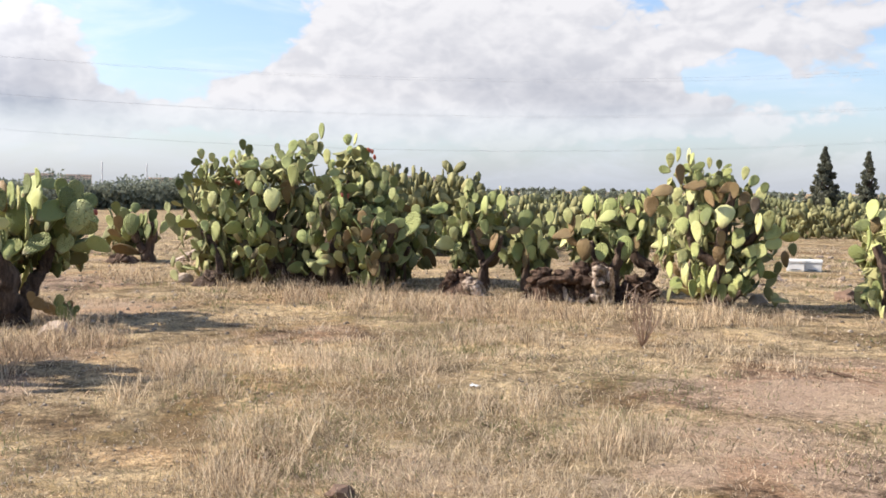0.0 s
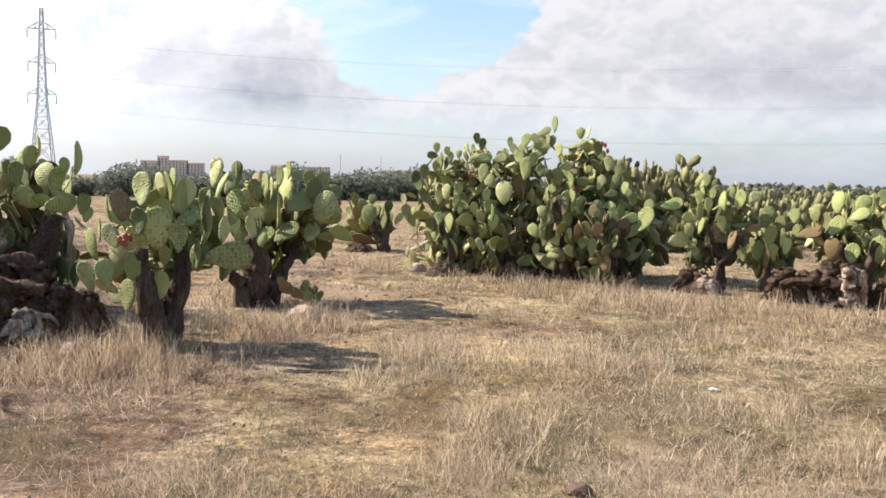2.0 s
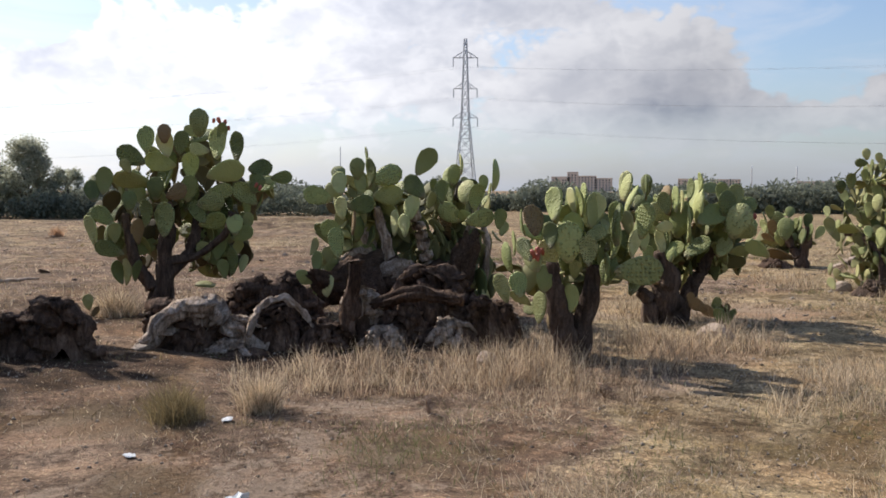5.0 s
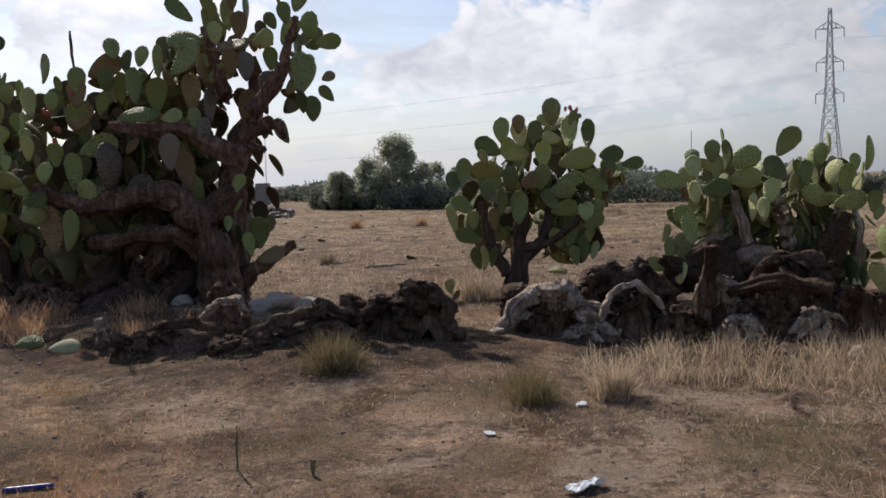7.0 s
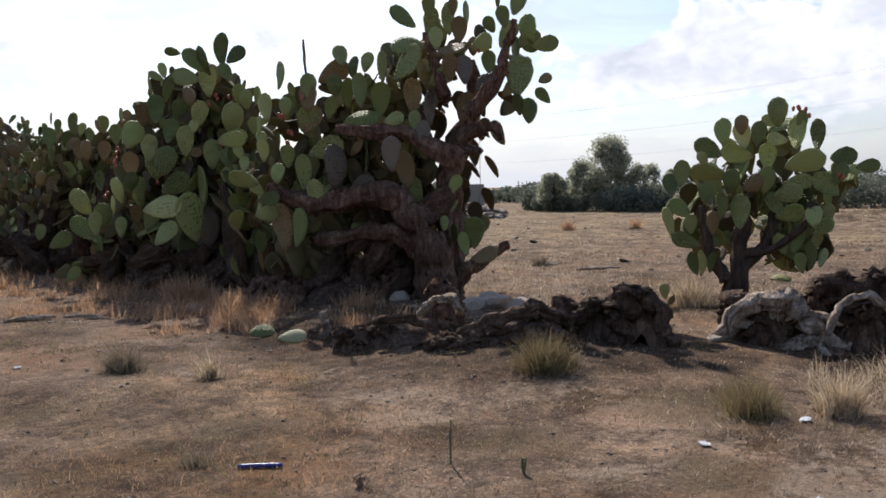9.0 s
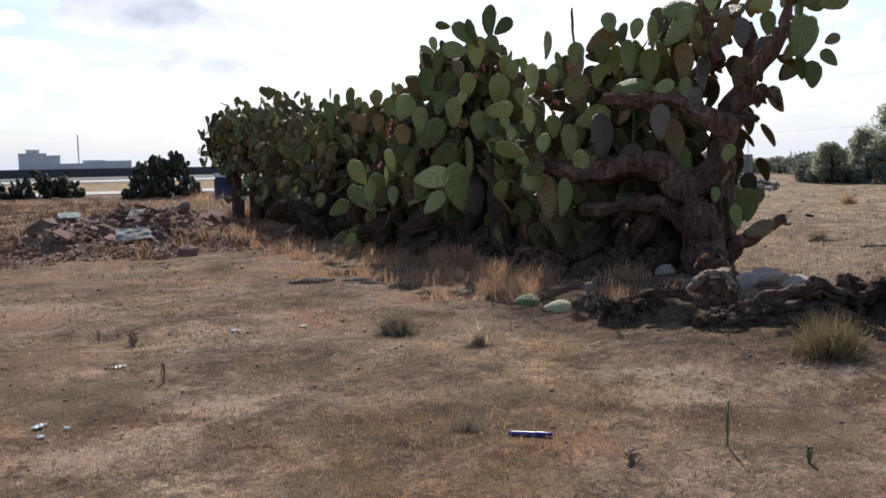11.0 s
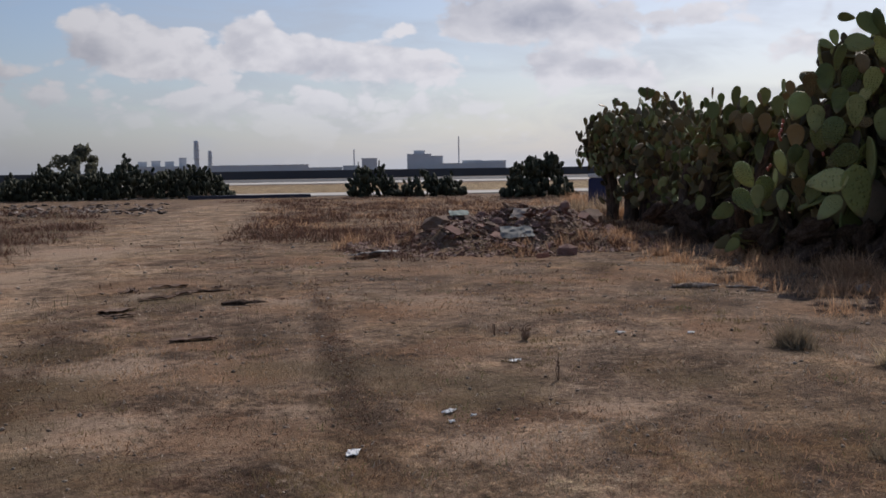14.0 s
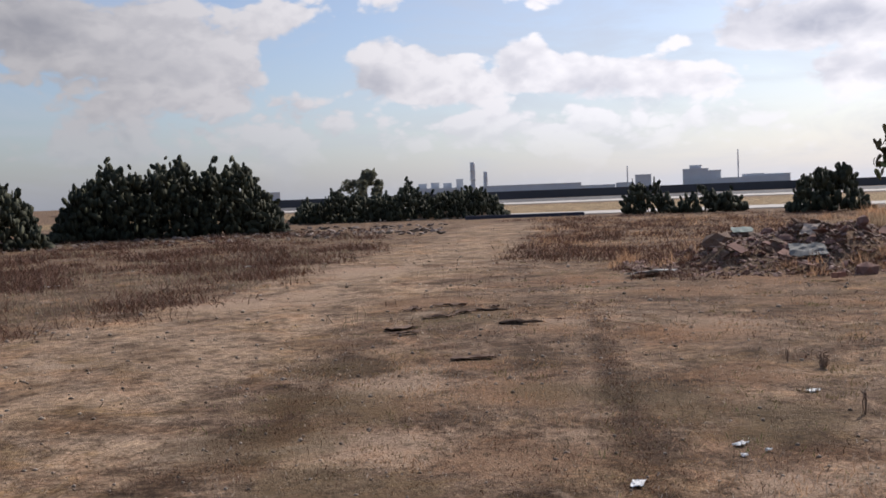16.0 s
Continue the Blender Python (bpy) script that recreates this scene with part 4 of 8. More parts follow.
A.pads += [(0.64,1.7,0.35,0,0.95,0), (0.54,1.89,0.26,0,1,0), (0.77,1.85,0.24,10,1,0), (-0.01,1.62,0.31,10,0.91,0), (0.11,1.5,0.26,-30,1,0), (0.32,1.33,0.39,0,0.98,0), (0.88,1.68,0.22,0,1,0), (1.14,1.57,0.31,-10,1,0), (0.94,2.02,0.2,40,1,0), (-0.66,1.81,0.26,0,0.66,0), (-0.93,1.63,0.24,0,0.99,0), (-1.06,1.55,0.2,0,1,0), (-1.19,0.99,0.27,-10,0.96,0), (-1.23,1.19,0.2,-20,1,0), (-0.94,1.27,0.22,-10,1,0), (-0.69,1.23,0.24,0,0.99,0)]
A.pads += [(-0.58,1.32,0.26,0,0.71,0), (-0.39,1.36,0.24,10,0.83,0), (-0.75,1.1,0.26,-40,1,0), (-0.69,0.91,0.22,-10,1,0), (-0.53,0.83,0.31,5,0.61,1), (-0.42,1.17,0.26,10,1,0), (-0.14,1.07,0.22,0,1,0), (-0.04,0.94,0.24,0,1,0), (0.07,1.11,0.24,10,1,0), (0.05,1.28,0.22,0,1,0), (0.15,1.02,0.26,0,0.51,0), (0.79,0.75,0.26,-30,1,0), (0.97,0.62,0.24,0,0.99,0), (0.67,0.27,0.33,80,1,0), (0.92,1.05,0.22,0,1,0), (1.14,0.59,0.35,-10,1,0)]
A.pads += [(0.84,0.44,0.22,0,1,0), (1.05,0.81,0.22,0,1,0)]
A.wood += [[(0.11,-0.01,0.203), (0.17,0.42,0.176), (0.28,0.85,0.149), (0.37,1.28,0.114)]]
A.wood += [[(-0.48,0.42,0.115), (-0.59,0.68,0.097), (-0.77,0.85,0.097), (-0.98,0.89,0.08)]]
A.wood += [[(0.67,0.03,0.194), (0.62,0.51,0.158), (0.71,0.94,0.131), (0.79,1.29,0.105)]]
A.fruit += [(-0.2,1.6), (-0.18,1.57)]
# A2
A2 = Plant(-9.8, 10.79)
A2.pads += [(-0.37,1.31,0.21,0,1,1), (-0.24,1.21,0.25,5,0.66,1), (-0.18,1.38,0.17,0,1,0), (-0.04,1.27,0.34,-10,0.49,1), (0.07,1.38,0.25,0,0.91,0), (0.21,1.3,0.3,10,0.91,1), (0.39,1.33,0.25,35,1,0), (-0.09,1.1,0.3,20,0.65,0), (-0.35,1.1,0.25,0,0.56,1), (-0.54,1.04,0.19,60,1,1), (-0.73,0.93,0.23,0,1,0), (-0.64,0.69,0.34,75,0.98,0), (-0.33,0.91,0.26,10,0.71,1), (0.05,1.06,0.23,0,1,0), (-0.27,1.57,0.21,0,1,0), (0.1,0.72,0.3,10,0.61,2)]
A2.pads += [(-0.45,0.63,0.21,30,0.91,0), (-0.36,0.46,0.17,-20,1,0), (-0.11,0.85,0.21,0,1,2), (-0.2,0.72,0.26,20,0.91,0), (-0.5,0.84,0.21,0,1,0), (-0.03,0.94,0.25,-10,1,0)]
A2.wood += [[(-0.02,0.04,0.128), (-0.04,0.38,0.102), (-0.15,0.64,0.085), (-0.24,0.89,0.068)]]
A2.wood += [[(-0.06,0.3,0.085), (0.15,0.55,0.068), (0.23,0.81,0.051)]]
# A3
A3 = Plant(-9.28, 11.04)
A3.pads += [(0.02,1.07,0.34,15,1,0), (0.2,0.97,0.25,10,1,0), (0.39,1.09,0.25,0,1,0), (0.07,0.78,0.34,10,0.85,1), (-0.09,0.57,0.32,10,0.77,1), (-0.3,0.52,0.25,-20,1,1), (0.24,0.78,0.29,5,0.48,1), (0.22,0.36,0.25,20,1,0), (0.03,0.49,0.34,0,0.76,2), (-0.16,0.9,0.21,80,0.91,2), (0.12,0.57,0.25,0,1,0), (0.3,0.66,0.25,10,0.91,0)]
A3.wood += [[(0.02,-0.02,0.101), (0.04,0.28,0.084), (0.05,0.57,0.067), (0.09,0.74,0.05)]]
# A4
A4 = Plant(-8.22, 11.7)
A4.pads += [(-0.3,1.3,0.33,0,0.57,1), (-0.17,1.32,0.31,0,0.53,0), (0.01,1.28,0.29,25,1,1), (-0.54,1.05,0.33,-5,0.66,0), (-0.31,0.97,0.35,25,0.98,1), (-0.02,1.14,0.29,60,0.97,1), (0.17,0.87,0.29,80,0.97,1), (-0.05,0.95,0.17,80,1,1), (-0.66,0.86,0.38,70,0.76,2), (-0.35,0.64,0.35,0,0.98,2), (0.14,1.3,0.29,0,0.43,0), (0.28,1.39,0.25,-10,0.91,0), (0.42,1.26,0.27,-10,0.51,1), (0.33,1.06,0.27,0,0.93,0), (0.49,0.98,0.25,10,0.91,0), (0.58,1.31,0.29,20,1,2)]
A4.pads += [(0.7,1.51,0.25,60,0.91,2), (0.24,0.67,0.38,0,1,0), (-0.09,0.6,0.33,0,1,0), (-0.59,1.13,0.25,-10,0.91,0), (0.4,0.73,0.25,0,1,0), (0.07,0.81,0.25,0,1,0)]
A4.wood += [[(0.09,0.03,0.167), (0.0,0.27,0.142), (-0.17,0.52,0.1), (-0.25,0.76,0.075)]]
A4.wood += [[(0.49,0.12,0.126), (0.64,0.37,0.142), (0.4,0.53,0.125), (0.31,0.81,0.083)]]
A4.wood += [[(0.08,0.27,0.15), (0.16,0.52,0.109), (0.19,0.77,0.075)]]
# AR
AR = Plant(-6.15, 11.24)
AR.pads += [(-0.66,1.91,0.2,0,1,0), (-0.56,1.99,0.2,5,0.83,0), (-0.43,1.96,0.22,0,0.76,0), (-0.39,1.93,0.18,10,0.79,0), (-0.72,1.79,0.18,-70,1,0), (-0.53,1.73,0.28,-5,0.93,0), (-0.31,1.84,0.18,70,0.97,0), (-0.17,1.88,0.15,0,1,1), (-0.05,1.86,0.13,0,1,0), (0.05,1.84,0.13,60,0.95,0), (0.05,1.76,0.15,40,1,1), (-0.1,1.64,0.2,40,1,0), (-0.3,1.7,0.15,0,1,0), (0.27,1.75,0.18,10,1,0), (0.37,1.65,0.2,40,1,1), (0.51,1.56,0.18,10,1,0)]
AR.pads += [(-0.39,1.47,0.28,0,0.81,0), (-0.34,1.59,0.3,80,0.95,2), (-0.75,1.52,0.3,70,0.76,2), (-0.88,1.31,0.28,10,1,2), (-0.15,1.42,0.26,-30,0.91,2), (-0.71,1.25,0.22,-60,1,0), (-0.52,1.25,0.18,0,1,0), (-0.49,1.07,0.28,-15,1,0), (-0.75,1.1,0.19,0,1,0), (0.03,1.21,0.37,10,1,1), (-0.2,1.2,0.28,0,0.65,0), (-0.3,0.99,0.3,-10,0.95,0), (0.57,1.15,0.28,10,1,0), (0.45,1.11,0.3,0,0.57,1), (0.4,1.34,0.22,0,1,3), (0.61,0.99,0.28,60,1,0)]
AR.pads += [(0.83,0.95,0.24,80,0.84,1), (0.75,1.1,0.22,0,0.63,0), (0.15,1.53,0.22,0,1,2), (0.26,1.42,0.22,30,1,2), (0.05,1.56,0.22,60,1,2)]
AR.pads += [(-0.76,0.87,0.28,0,0.69,1), (-0.32,0.74,0.24,0,0.89,0), (-0.65,0.82,0.3,0,0.47,0), (0.0,0.91,0.22,0,1,0), (0.2,0.93,0.26,20,1,0), (0.1,0.73,0.2,10,0.66,1), (0.22,0.87,0.22,30,1,0), (0.41,0.76,0.33,80,0.84,0), (-0.03,0.71,0.22,0,1,2), (-0.63,0.49,0.24,-10,0.89,1), (-0.44,0.44,0.33,-5,0.67,1), (-0.3,0.49,0.26,0,0.48,1), (-0.21,0.31,0.41,0,0.3,1), (-0.11,0.42,0.33,10,0.37,1), (-0.34,0.25,0.26,0,0.65,1), (0.11,0.55,0.19,20,1,0)]
AR.pads += [(0.07,0.39,0.17,60,1,1), (0.32,0.51,0.19,0,1,0), (0.39,0.49,0.2,30,0.83,0), (0.22,0.36,0.22,0,1,0), (0.31,0.29,0.22,10,0.76,0), (0.02,0.21,0.26,0,0.97,0), (-0.07,0.24,0.26,10,0.56,1), (0.16,0.25,0.22,0,0.91,0), (-0.48,0.66,0.22,0,1,0)]
AR.wood += [[(-0.01,-0.04,0.186), (0.02,0.25,0.163), (-0.02,0.6,0.148), (0.0,0.96,0.126), (0.09,1.31,0.103), (0.15,1.56,0.081)]]
AR.wood += [[(-0.06,0.53,0.133), (-0.3,0.74,0.111), (-0.42,1.06,0.096), (-0.39,1.41,0.074), (-0.5,1.59,0.052)]]
AR.wood += [[(0.04,0.75,0.126), (0.34,0.9,0.096), (0.5,1.08,0.067)]]
AR.wood += [[(-0.11,0.1,0.126), (-0.33,0.3,0.074), (-0.4,0.52,0.052)]]
AR.wood += [[(0.09,0.11,0.126), (0.29,0.26,0.074), (0.32,0.47,0.052)]]
# AX
AX = Plant(-4.45, 12.2)
AX.pads += [(-0.3,1.11,0.24,75,1,1), (-0.17,1.3,0.3,0,0.85,0), (-0.13,1.12,0.22,10,1,0), (-0.32,0.77,0.26,-70,0.97,0), (-0.2,0.96,0.34,0,0.24,1), (-0.04,1.21,0.22,0,1,1), (0.03,1.04,0.26,0,0.97,0), (-0.03,0.42,0.23,0,0.76,1), (-0.13,0.21,0.23,0,1,1), (-0.1,0.31,0.26,10,0.87,0), (-0.0,0.04,0.19,0,0.91,1), (0.08,1.28,0.26,10,1,0), (0.18,1.01,0.3,40,1,0), (0.16,0.74,0.3,60,1,0), (0.23,1.21,0.26,10,0.97,0), (0.08,0.25,0.26,10,0.97,0)]
AX.pads += [(0.2,0.4,0.26,0,0.87,0)]
AX.wood += [[(0.09,0.05,0.128), (0.05,0.39,0.105), (-0.02,0.63,0.09), (-0.12,0.86,0.067)]]
AX.wood += [[(0.05,0.32,0.09), (0.13,0.67,0.075), (0.12,0.97,0.06)]]
# G
G = Plant(-11.69, -5.87)
G.pads += [(-0.09,3.73,0.42,-50,0.75,0), (0.25,3.86,0.32,0,1,0), (0.28,3.64,0.44,0,0.83,0), (0.57,3.86,0.24,0,1,0), (0.74,3.77,0.36,3,0.34,0), (-0.03,3.37,0.47,-85,0.73,0), (-0.04,3.13,0.55,35,0.87,0), (0.47,3.29,0.53,75,0.84,0), (0.4,2.95,0.39,60,1,0), (0.02,2.7,0.49,0,0.97,0), (-0.41,2.66,0.47,3,0.95,0), (-0.38,3.09,0.43,0,0.36,0), (-0.58,3.15,0.32,10,1,0), (-0.76,3.09,0.32,0,0.68,0), (-0.92,3.24,0.32,-15,1,0), (-1.02,3.02,0.47,60,1,0)]
G.pads += [(-0.68,2.78,0.51,0,0.7,0), (-0.85,2.76,0.41,0,0.65,0), (-1.01,2.85,0.3,0,1,0), (-0.66,2.42,0.51,85,0.64,0), (-0.24,2.4,0.29,70,1,0), (-1.07,2.56,0.31,10,1,0), (-1.35,2.84,0.36,0,1,0), (-1.33,2.41,0.43,20,1,0), (-1.36,2.69,0.39,0,0.91,0), (-1.72,2.99,0.4,0,0.52,0), (-1.58,2.78,0.26,0,0.84,0), (-1.38,3.45,0.02,0,1,0), (-1.63,2.58,0.36,10,1,0)]
G.pads += [(1.42,3.89,0.34,20,1,0), (1.23,3.72,0.3,-10,1,0), (1.05,3.62,0.24,-30,1,0), (1.09,3.81,0.18,0,0.61,0), (1.16,3.93,0.2,0,0.67,0), (1.55,3.57,0.4,-12,0.79,0), (1.78,3.36,0.36,80,1,0), (1.28,3.49,0.42,30,1,0), (1.39,3.28,0.38,0,0.57,0), (1.53,3.08,0.24,0,1,0), (1.43,2.94,0.59,10,1,0), (1.77,2.9,0.23,60,1,0), (1.75,2.68,0.28,-40,1,0), (1.42,2.57,0.3,-10,0.81,0), (1.56,2.49,0.35,0,0.98,0), (1.86,2.51,0.17,70,0.87,0)]
G.pads += [(1.03,3.13,0.35,0,1,0), (0.83,3.34,0.28,0,0.97,2), (0.95,3.38,0.36,60,0.93,0), (0.71,2.54,0.43,15,0.96,2), (1.02,2.8,0.47,10,1,3), (0.24,2.54,0.51,5,0.7,3), (0.15,2.2,0.39,5,0.68,3), (0.5,3.71,0.44,0,0.69,0), (0.65,3.56,0.36,0,1,0), (0.34,3.45,0.32,0,1,0), (0.71,3.03,0.43,0,0.96,3), (0.52,3.07,0.35,0,1,0), (0.04,2.36,0.31,0,1,0)]
G.pads += [(-1.01,1.79,0.6,0,0.83,3), (-0.28,1.94,0.49,0,0.93,3), (-1.14,2.03,0.49,70,1,0), (-1.37,2.39,0.41,0,1,0), (-1.66,2.59,0.25,0,1,1), (-1.93,2.58,0.39,-5,0.56,1), (-1.44,1.72,0.49,0,0.93,0), (-1.65,1.94,0.33,0,1,1), (-1.79,1.72,0.3,0,1,1), (-2.22,1.84,0.22,0,1,1), (-1.97,2.02,0.33,0,0.76,1), (-2.22,1.64,0.47,-80,0.8,1), (-2.37,2.16,0.39,80,0.97,1), (-2.01,2.34,0.28,0,0.67,1), (0.55,1.52,0.3,30,1,1), (0.81,0.89,0.46,0,0.89,0)]
G.pads += [(0.67,0.73,0.33,-10,0.71,1), (0.94,0.57,0.41,70,0.71,0), (0.54,0.87,0.27,0,0.73,0), (0.41,1.01,0.22,0,0.91,1), (-1.73,0.99,0.66,-10,0.76,0), (-1.29,1.42,0.44,0,1,0), (-1.51,0.99,0.55,10,0.83,0), (-1.94,1.19,0.33,80,1,0), (-1.91,1.38,0.33,80,1,0), (-0.69,1.46,0.49,40,0.84,3), (-0.09,1.72,0.54,-10,0.76,2)]
G.wood += [[(0.37,0.14,0.251), (0.46,0.74,0.207), (0.44,1.39,0.195), (0.58,1.93,0.185), (0.75,2.41,0.152), (0.84,2.78,0.109), (0.77,3.15,0.088)]]
G.wood += [[(0.29,0.25,0.272), (0.16,0.85,0.228), (-0.16,1.29,0.217), (-0.53,1.43,0.195), (-1.02,1.31,0.163), (-1.4,1.34,0.131), (-1.93,1.51,0.077)]]
G.wood += [[(0.21,0.47,0.218), (-0.06,0.8,0.141), (-0.49,0.92,0.12), (-1.03,0.85,0.109), (-1.3,0.82,0.076)]]
G.wood += [[(0.61,1.82,0.163), (-0.03,2.2,0.109), (-0.57,2.24,0.098), (-1.0,2.3,0.065)]]
G.wood += [[(0.59,2.14,0.141), (0.89,2.24,0.098), (1.1,2.28,0.076), (1.18,2.11,0.033)]]
G.wood += [[(0.56,2.01,0.098), (0.78,1.99,0.076), (0.91,1.95,0.044)]]
G.wood += [[(0.75,2.41,0.12), (1.11,2.88,0.099), (1.28,3.31,0.066), (1.39,3.68,0.044)]]
G.wood += [[(0.46,2.63,0.109), (0.33,3.05,0.077), (0.21,3.53,0.066)]]
G.wood += [[(0.59,0.24,0.109), (0.86,0.46,0.098), (1.08,0.62,0.076), (1.27,0.71,0.065)]]
G.wood += [[(-0.72,0.21,0.142), (-0.76,0.76,0.109), (-0.86,1.3,0.098), (-1.06,1.74,0.087), (-1.21,2.17,0.066)]]
G.wood += [[(-1.05,0.22,0.153), (-1.08,0.98,0.12), (-0.85,1.68,0.109), (-0.73,2.22,0.076)]]
G.wood += [[(-0.07,0.26,0.196), (-0.27,0.97,0.152), (-0.37,1.57,0.13), (-0.25,2.05,0.098)]]
G.wood += [[(-1.59,0.29,0.132), (-1.46,0.99,0.098), (-1.4,1.42,0.076)]]
G.wood += [[(-1.37,2.82,0.02), (-1.39,3.19,0.02), (-1.4,3.46,0.012)]]
G.fruit += [(0.83,3.32), (0.86,3.26), (0.88,3.22), (0.82,3.27), (-1.66,2.27), (-1.61,2.25), (-1.56,2.21), (-1.36,2.62), (-1.52,2.19), (-1.69,2.26), (-1.64,2.2)]
# G2
G2 = Plant(-12.53, -9.72)
G2.pads += [(0.08,3.71,0.52,0,0.72,0), (0.3,3.62,0.41,45,1,0), (-0.33,3.53,0.46,-40,0.98,0), (-0.2,3.52,0.49,-20,0.67,0), (-0.65,3.66,0.25,-80,0.88,0), (-0.46,3.27,0.46,-75,0.8,0), (-0.81,3.37,0.26,-10,0.76,0), (-0.91,3.28,0.27,-60,1,0), (-0.74,3.08,0.41,15,0.85,0), (-1.0,3.11,0.41,-10,0.36,0), (0.15,3.35,0.33,-30,1,0), (-0.14,3.21,0.49,0,1,0), (-0.28,2.7,0.43,10,1,1), (-0.73,2.44,0.43,10,1,0), (-0.42,2.98,0.33,0,1,0), (-0.93,2.77,0.49,0,1,0)]
G2.pads += [(-1.13,2.7,0.38,0,1,0), (-0.6,2.77,0.38,20,1,0), (0.23,2.62,0.54,0,1,0), (0.22,2.31,0.49,80,0.84,1), (0.41,1.91,0.3,0,1,1), (0.58,2.49,0.35,-20,0.7,1), (0.44,2.93,0.33,0,1,0), (0.62,2.98,0.33,5,0.51,1), (0.75,2.85,0.38,-10,0.48,1), (0.85,2.7,0.33,0,0.76,1), (1.03,2.8,0.38,0,0.87,0), (0.34,3.01,0.33,0,1,0)]
G2.pads += [(-1.22,1.54,0.41,0,0.81,1), (-0.88,1.25,0.6,80,1,0), (-0.27,1.5,0.81,0,0.61,0), (-0.46,1.09,0.81,-10,0.71,0), (-1.33,1.93,0.43,0,1,0), (-0.96,1.93,0.49,0,1,0), (-1.29,2.39,0.49,20,1,0), (-1.34,1.65,0.33,20,1,0), (-0.67,1.61,0.54,60,1,0), (-1.05,2.18,0.43,0,0.95,0), (-0.81,1.98,0.49,10,1,0), (-0.5,2.28,0.49,0,1,0), (-0.1,2.07,0.49,0,1,0), (0.15,1.81,0.54,0,0.91,0), (-2.08,1.35,0.46,-30,0.98,1), (-2.07,0.95,0.49,-40,1,0)]
G2.pads += [(-1.77,1.14,0.41,0,1,0), (-1.88,1.02,0.38,0,0.97,0), (-1.62,1.27,0.38,10,0.69,0), (-1.54,1.52,0.43,-10,0.38,1), (-1.28,1.16,0.33,0,1,0), (-2.39,0.78,0.41,60,1,0), (-1.51,0.96,0.33,0,1,0), (-1.06,1.1,0.43,20,0.95,0), (-0.85,0.84,0.49,40,1,0)]
G2.wood += [[(-0.05,0.39,0.238), (-0.13,1.13,0.195), (-0.21,1.87,0.173), (-0.24,2.49,0.152), (-0.22,3.01,0.109)]]
G2.wood += [[(-0.12,1.34,0.216), (0.2,1.81,0.184), (0.27,2.33,0.162), (0.23,2.75,0.108)]]
G2.wood += [[(-1.36,0.23,0.272), (-1.4,0.54,0.185), (-1.54,0.85,0.12)]]
G2.wood += [[(-1.06,0.42,0.217), (-1.26,0.48,0.13), (-1.45,0.49,0.087)]]
G2.wood += [[(-0.56,0.41,0.271), (-0.68,1.14,0.195), (-0.81,1.87,0.152), (-0.89,2.39,0.108)]]
G2.wood += [[(0.46,0.16,0.271), (0.53,0.64,0.238), (0.64,0.95,0.184), (0.91,1.11,0.13)]]
G2.fruit += [(-1.48,2.19), (-1.48,2.11), (-1.5,2.03), (-1.51,1.97), (-1.49,1.91), (-1.66,1.52), (-1.69,1.47), (-0.89,1.68), (-0.02,2.98), (-0.07,2.93), (0.01,2.95), (0.06,2.96), (0.01,2.28), (0.05,2.23), (0.99,2.49), (1.07,2.59)]
# H1
H1 = Plant(-14.41, -13.79)
H1.pads += [(-0.67,2.84,0.41,5,0.25,0), (-0.52,2.72,0.27,20,0.91,0), (-0.13,2.81,0.38,0,1,0), (-0.22,2.78,0.27,-20,0.61,0), (0.21,2.98,0.34,0,0.3,0), (0.33,2.94,0.34,0,0.42,0), (0.1,2.62,0.41,0,1,0), (-0.12,2.3,0.41,0,1,0), (-0.94,2.78,0.27,0,1,0), (-0.38,2.59,0.34,0,1,0), (-1.09,2.56,0.41,0,1,0), (-0.57,2.31,0.41,0,1,0), (-0.77,2.5,0.41,0,1,0), (-0.45,2.31,0.41,0,0.76,0), (-1.08,2.21,0.41,0,0.71,0), (-0.23,1.73,0.41,0,0.76,0)]
H1.wood += [[(-1.18,0.29,0.342), (-1.15,1.11,0.273), (-1.06,1.81,0.205)]]
H1.wood += [[(-0.41,0.26,0.342), (-0.44,1.1,0.273), (-0.47,1.8,0.205)]]
H1.wood += [[(-1.71,0.25,0.274), (-1.61,1.12,0.205), (-1.52,1.87,0.164)]]
# HF
HF = Plant(-9.43, -0.75)
HF.wood += [[(-0.81,0.06,0.076), (-0.54,0.36,0.119), (-0.21,0.46,0.13), (0.0,0.22,0.109), (0.33,0.01,0.076)]]
HF.wood += [[(-0.59,0.49,0.076), (-0.32,0.64,0.092), (0.0,0.52,0.097), (0.27,0.22,0.076)]]
HF.wood += [[(0.11,0.54,0.097), (0.44,0.7,0.119), (0.7,0.51,0.119), (0.87,0.21,0.098)]]
HF.wood += [[(0.16,0.19,0.033), (0.26,0.45,0.043), (0.49,0.54,0.043), (0.7,0.38,0.043), (0.79,0.12,0.033)]]
HF.wood += [[(0.0,0.32,0.049), (0.33,0.21,0.054), (0.65,0.05,0.049), (1.0,0.04,0.038)]]
HF.wood += [[(0.88,0.08,0.033), (1.14,-0.02,0.049), (1.41,-0.08,0.039)]]
HF.wood += [[(-0.76,0.06,0.055), (-0.59,0.22,0.076), (-0.32,0.14,0.076), (-0.05,0.0,0.049)]]
HF.wood += [[(-0.32,0.44,0.087), (-0.26,0.22,0.109), (-0.05,0.03,0.076)]]
HF.wood += [[(0.33,-0.0,0.076), (0.54,0.16,0.109), (0.81,0.05,0.087), (0.97,-0.06,0.055)]]
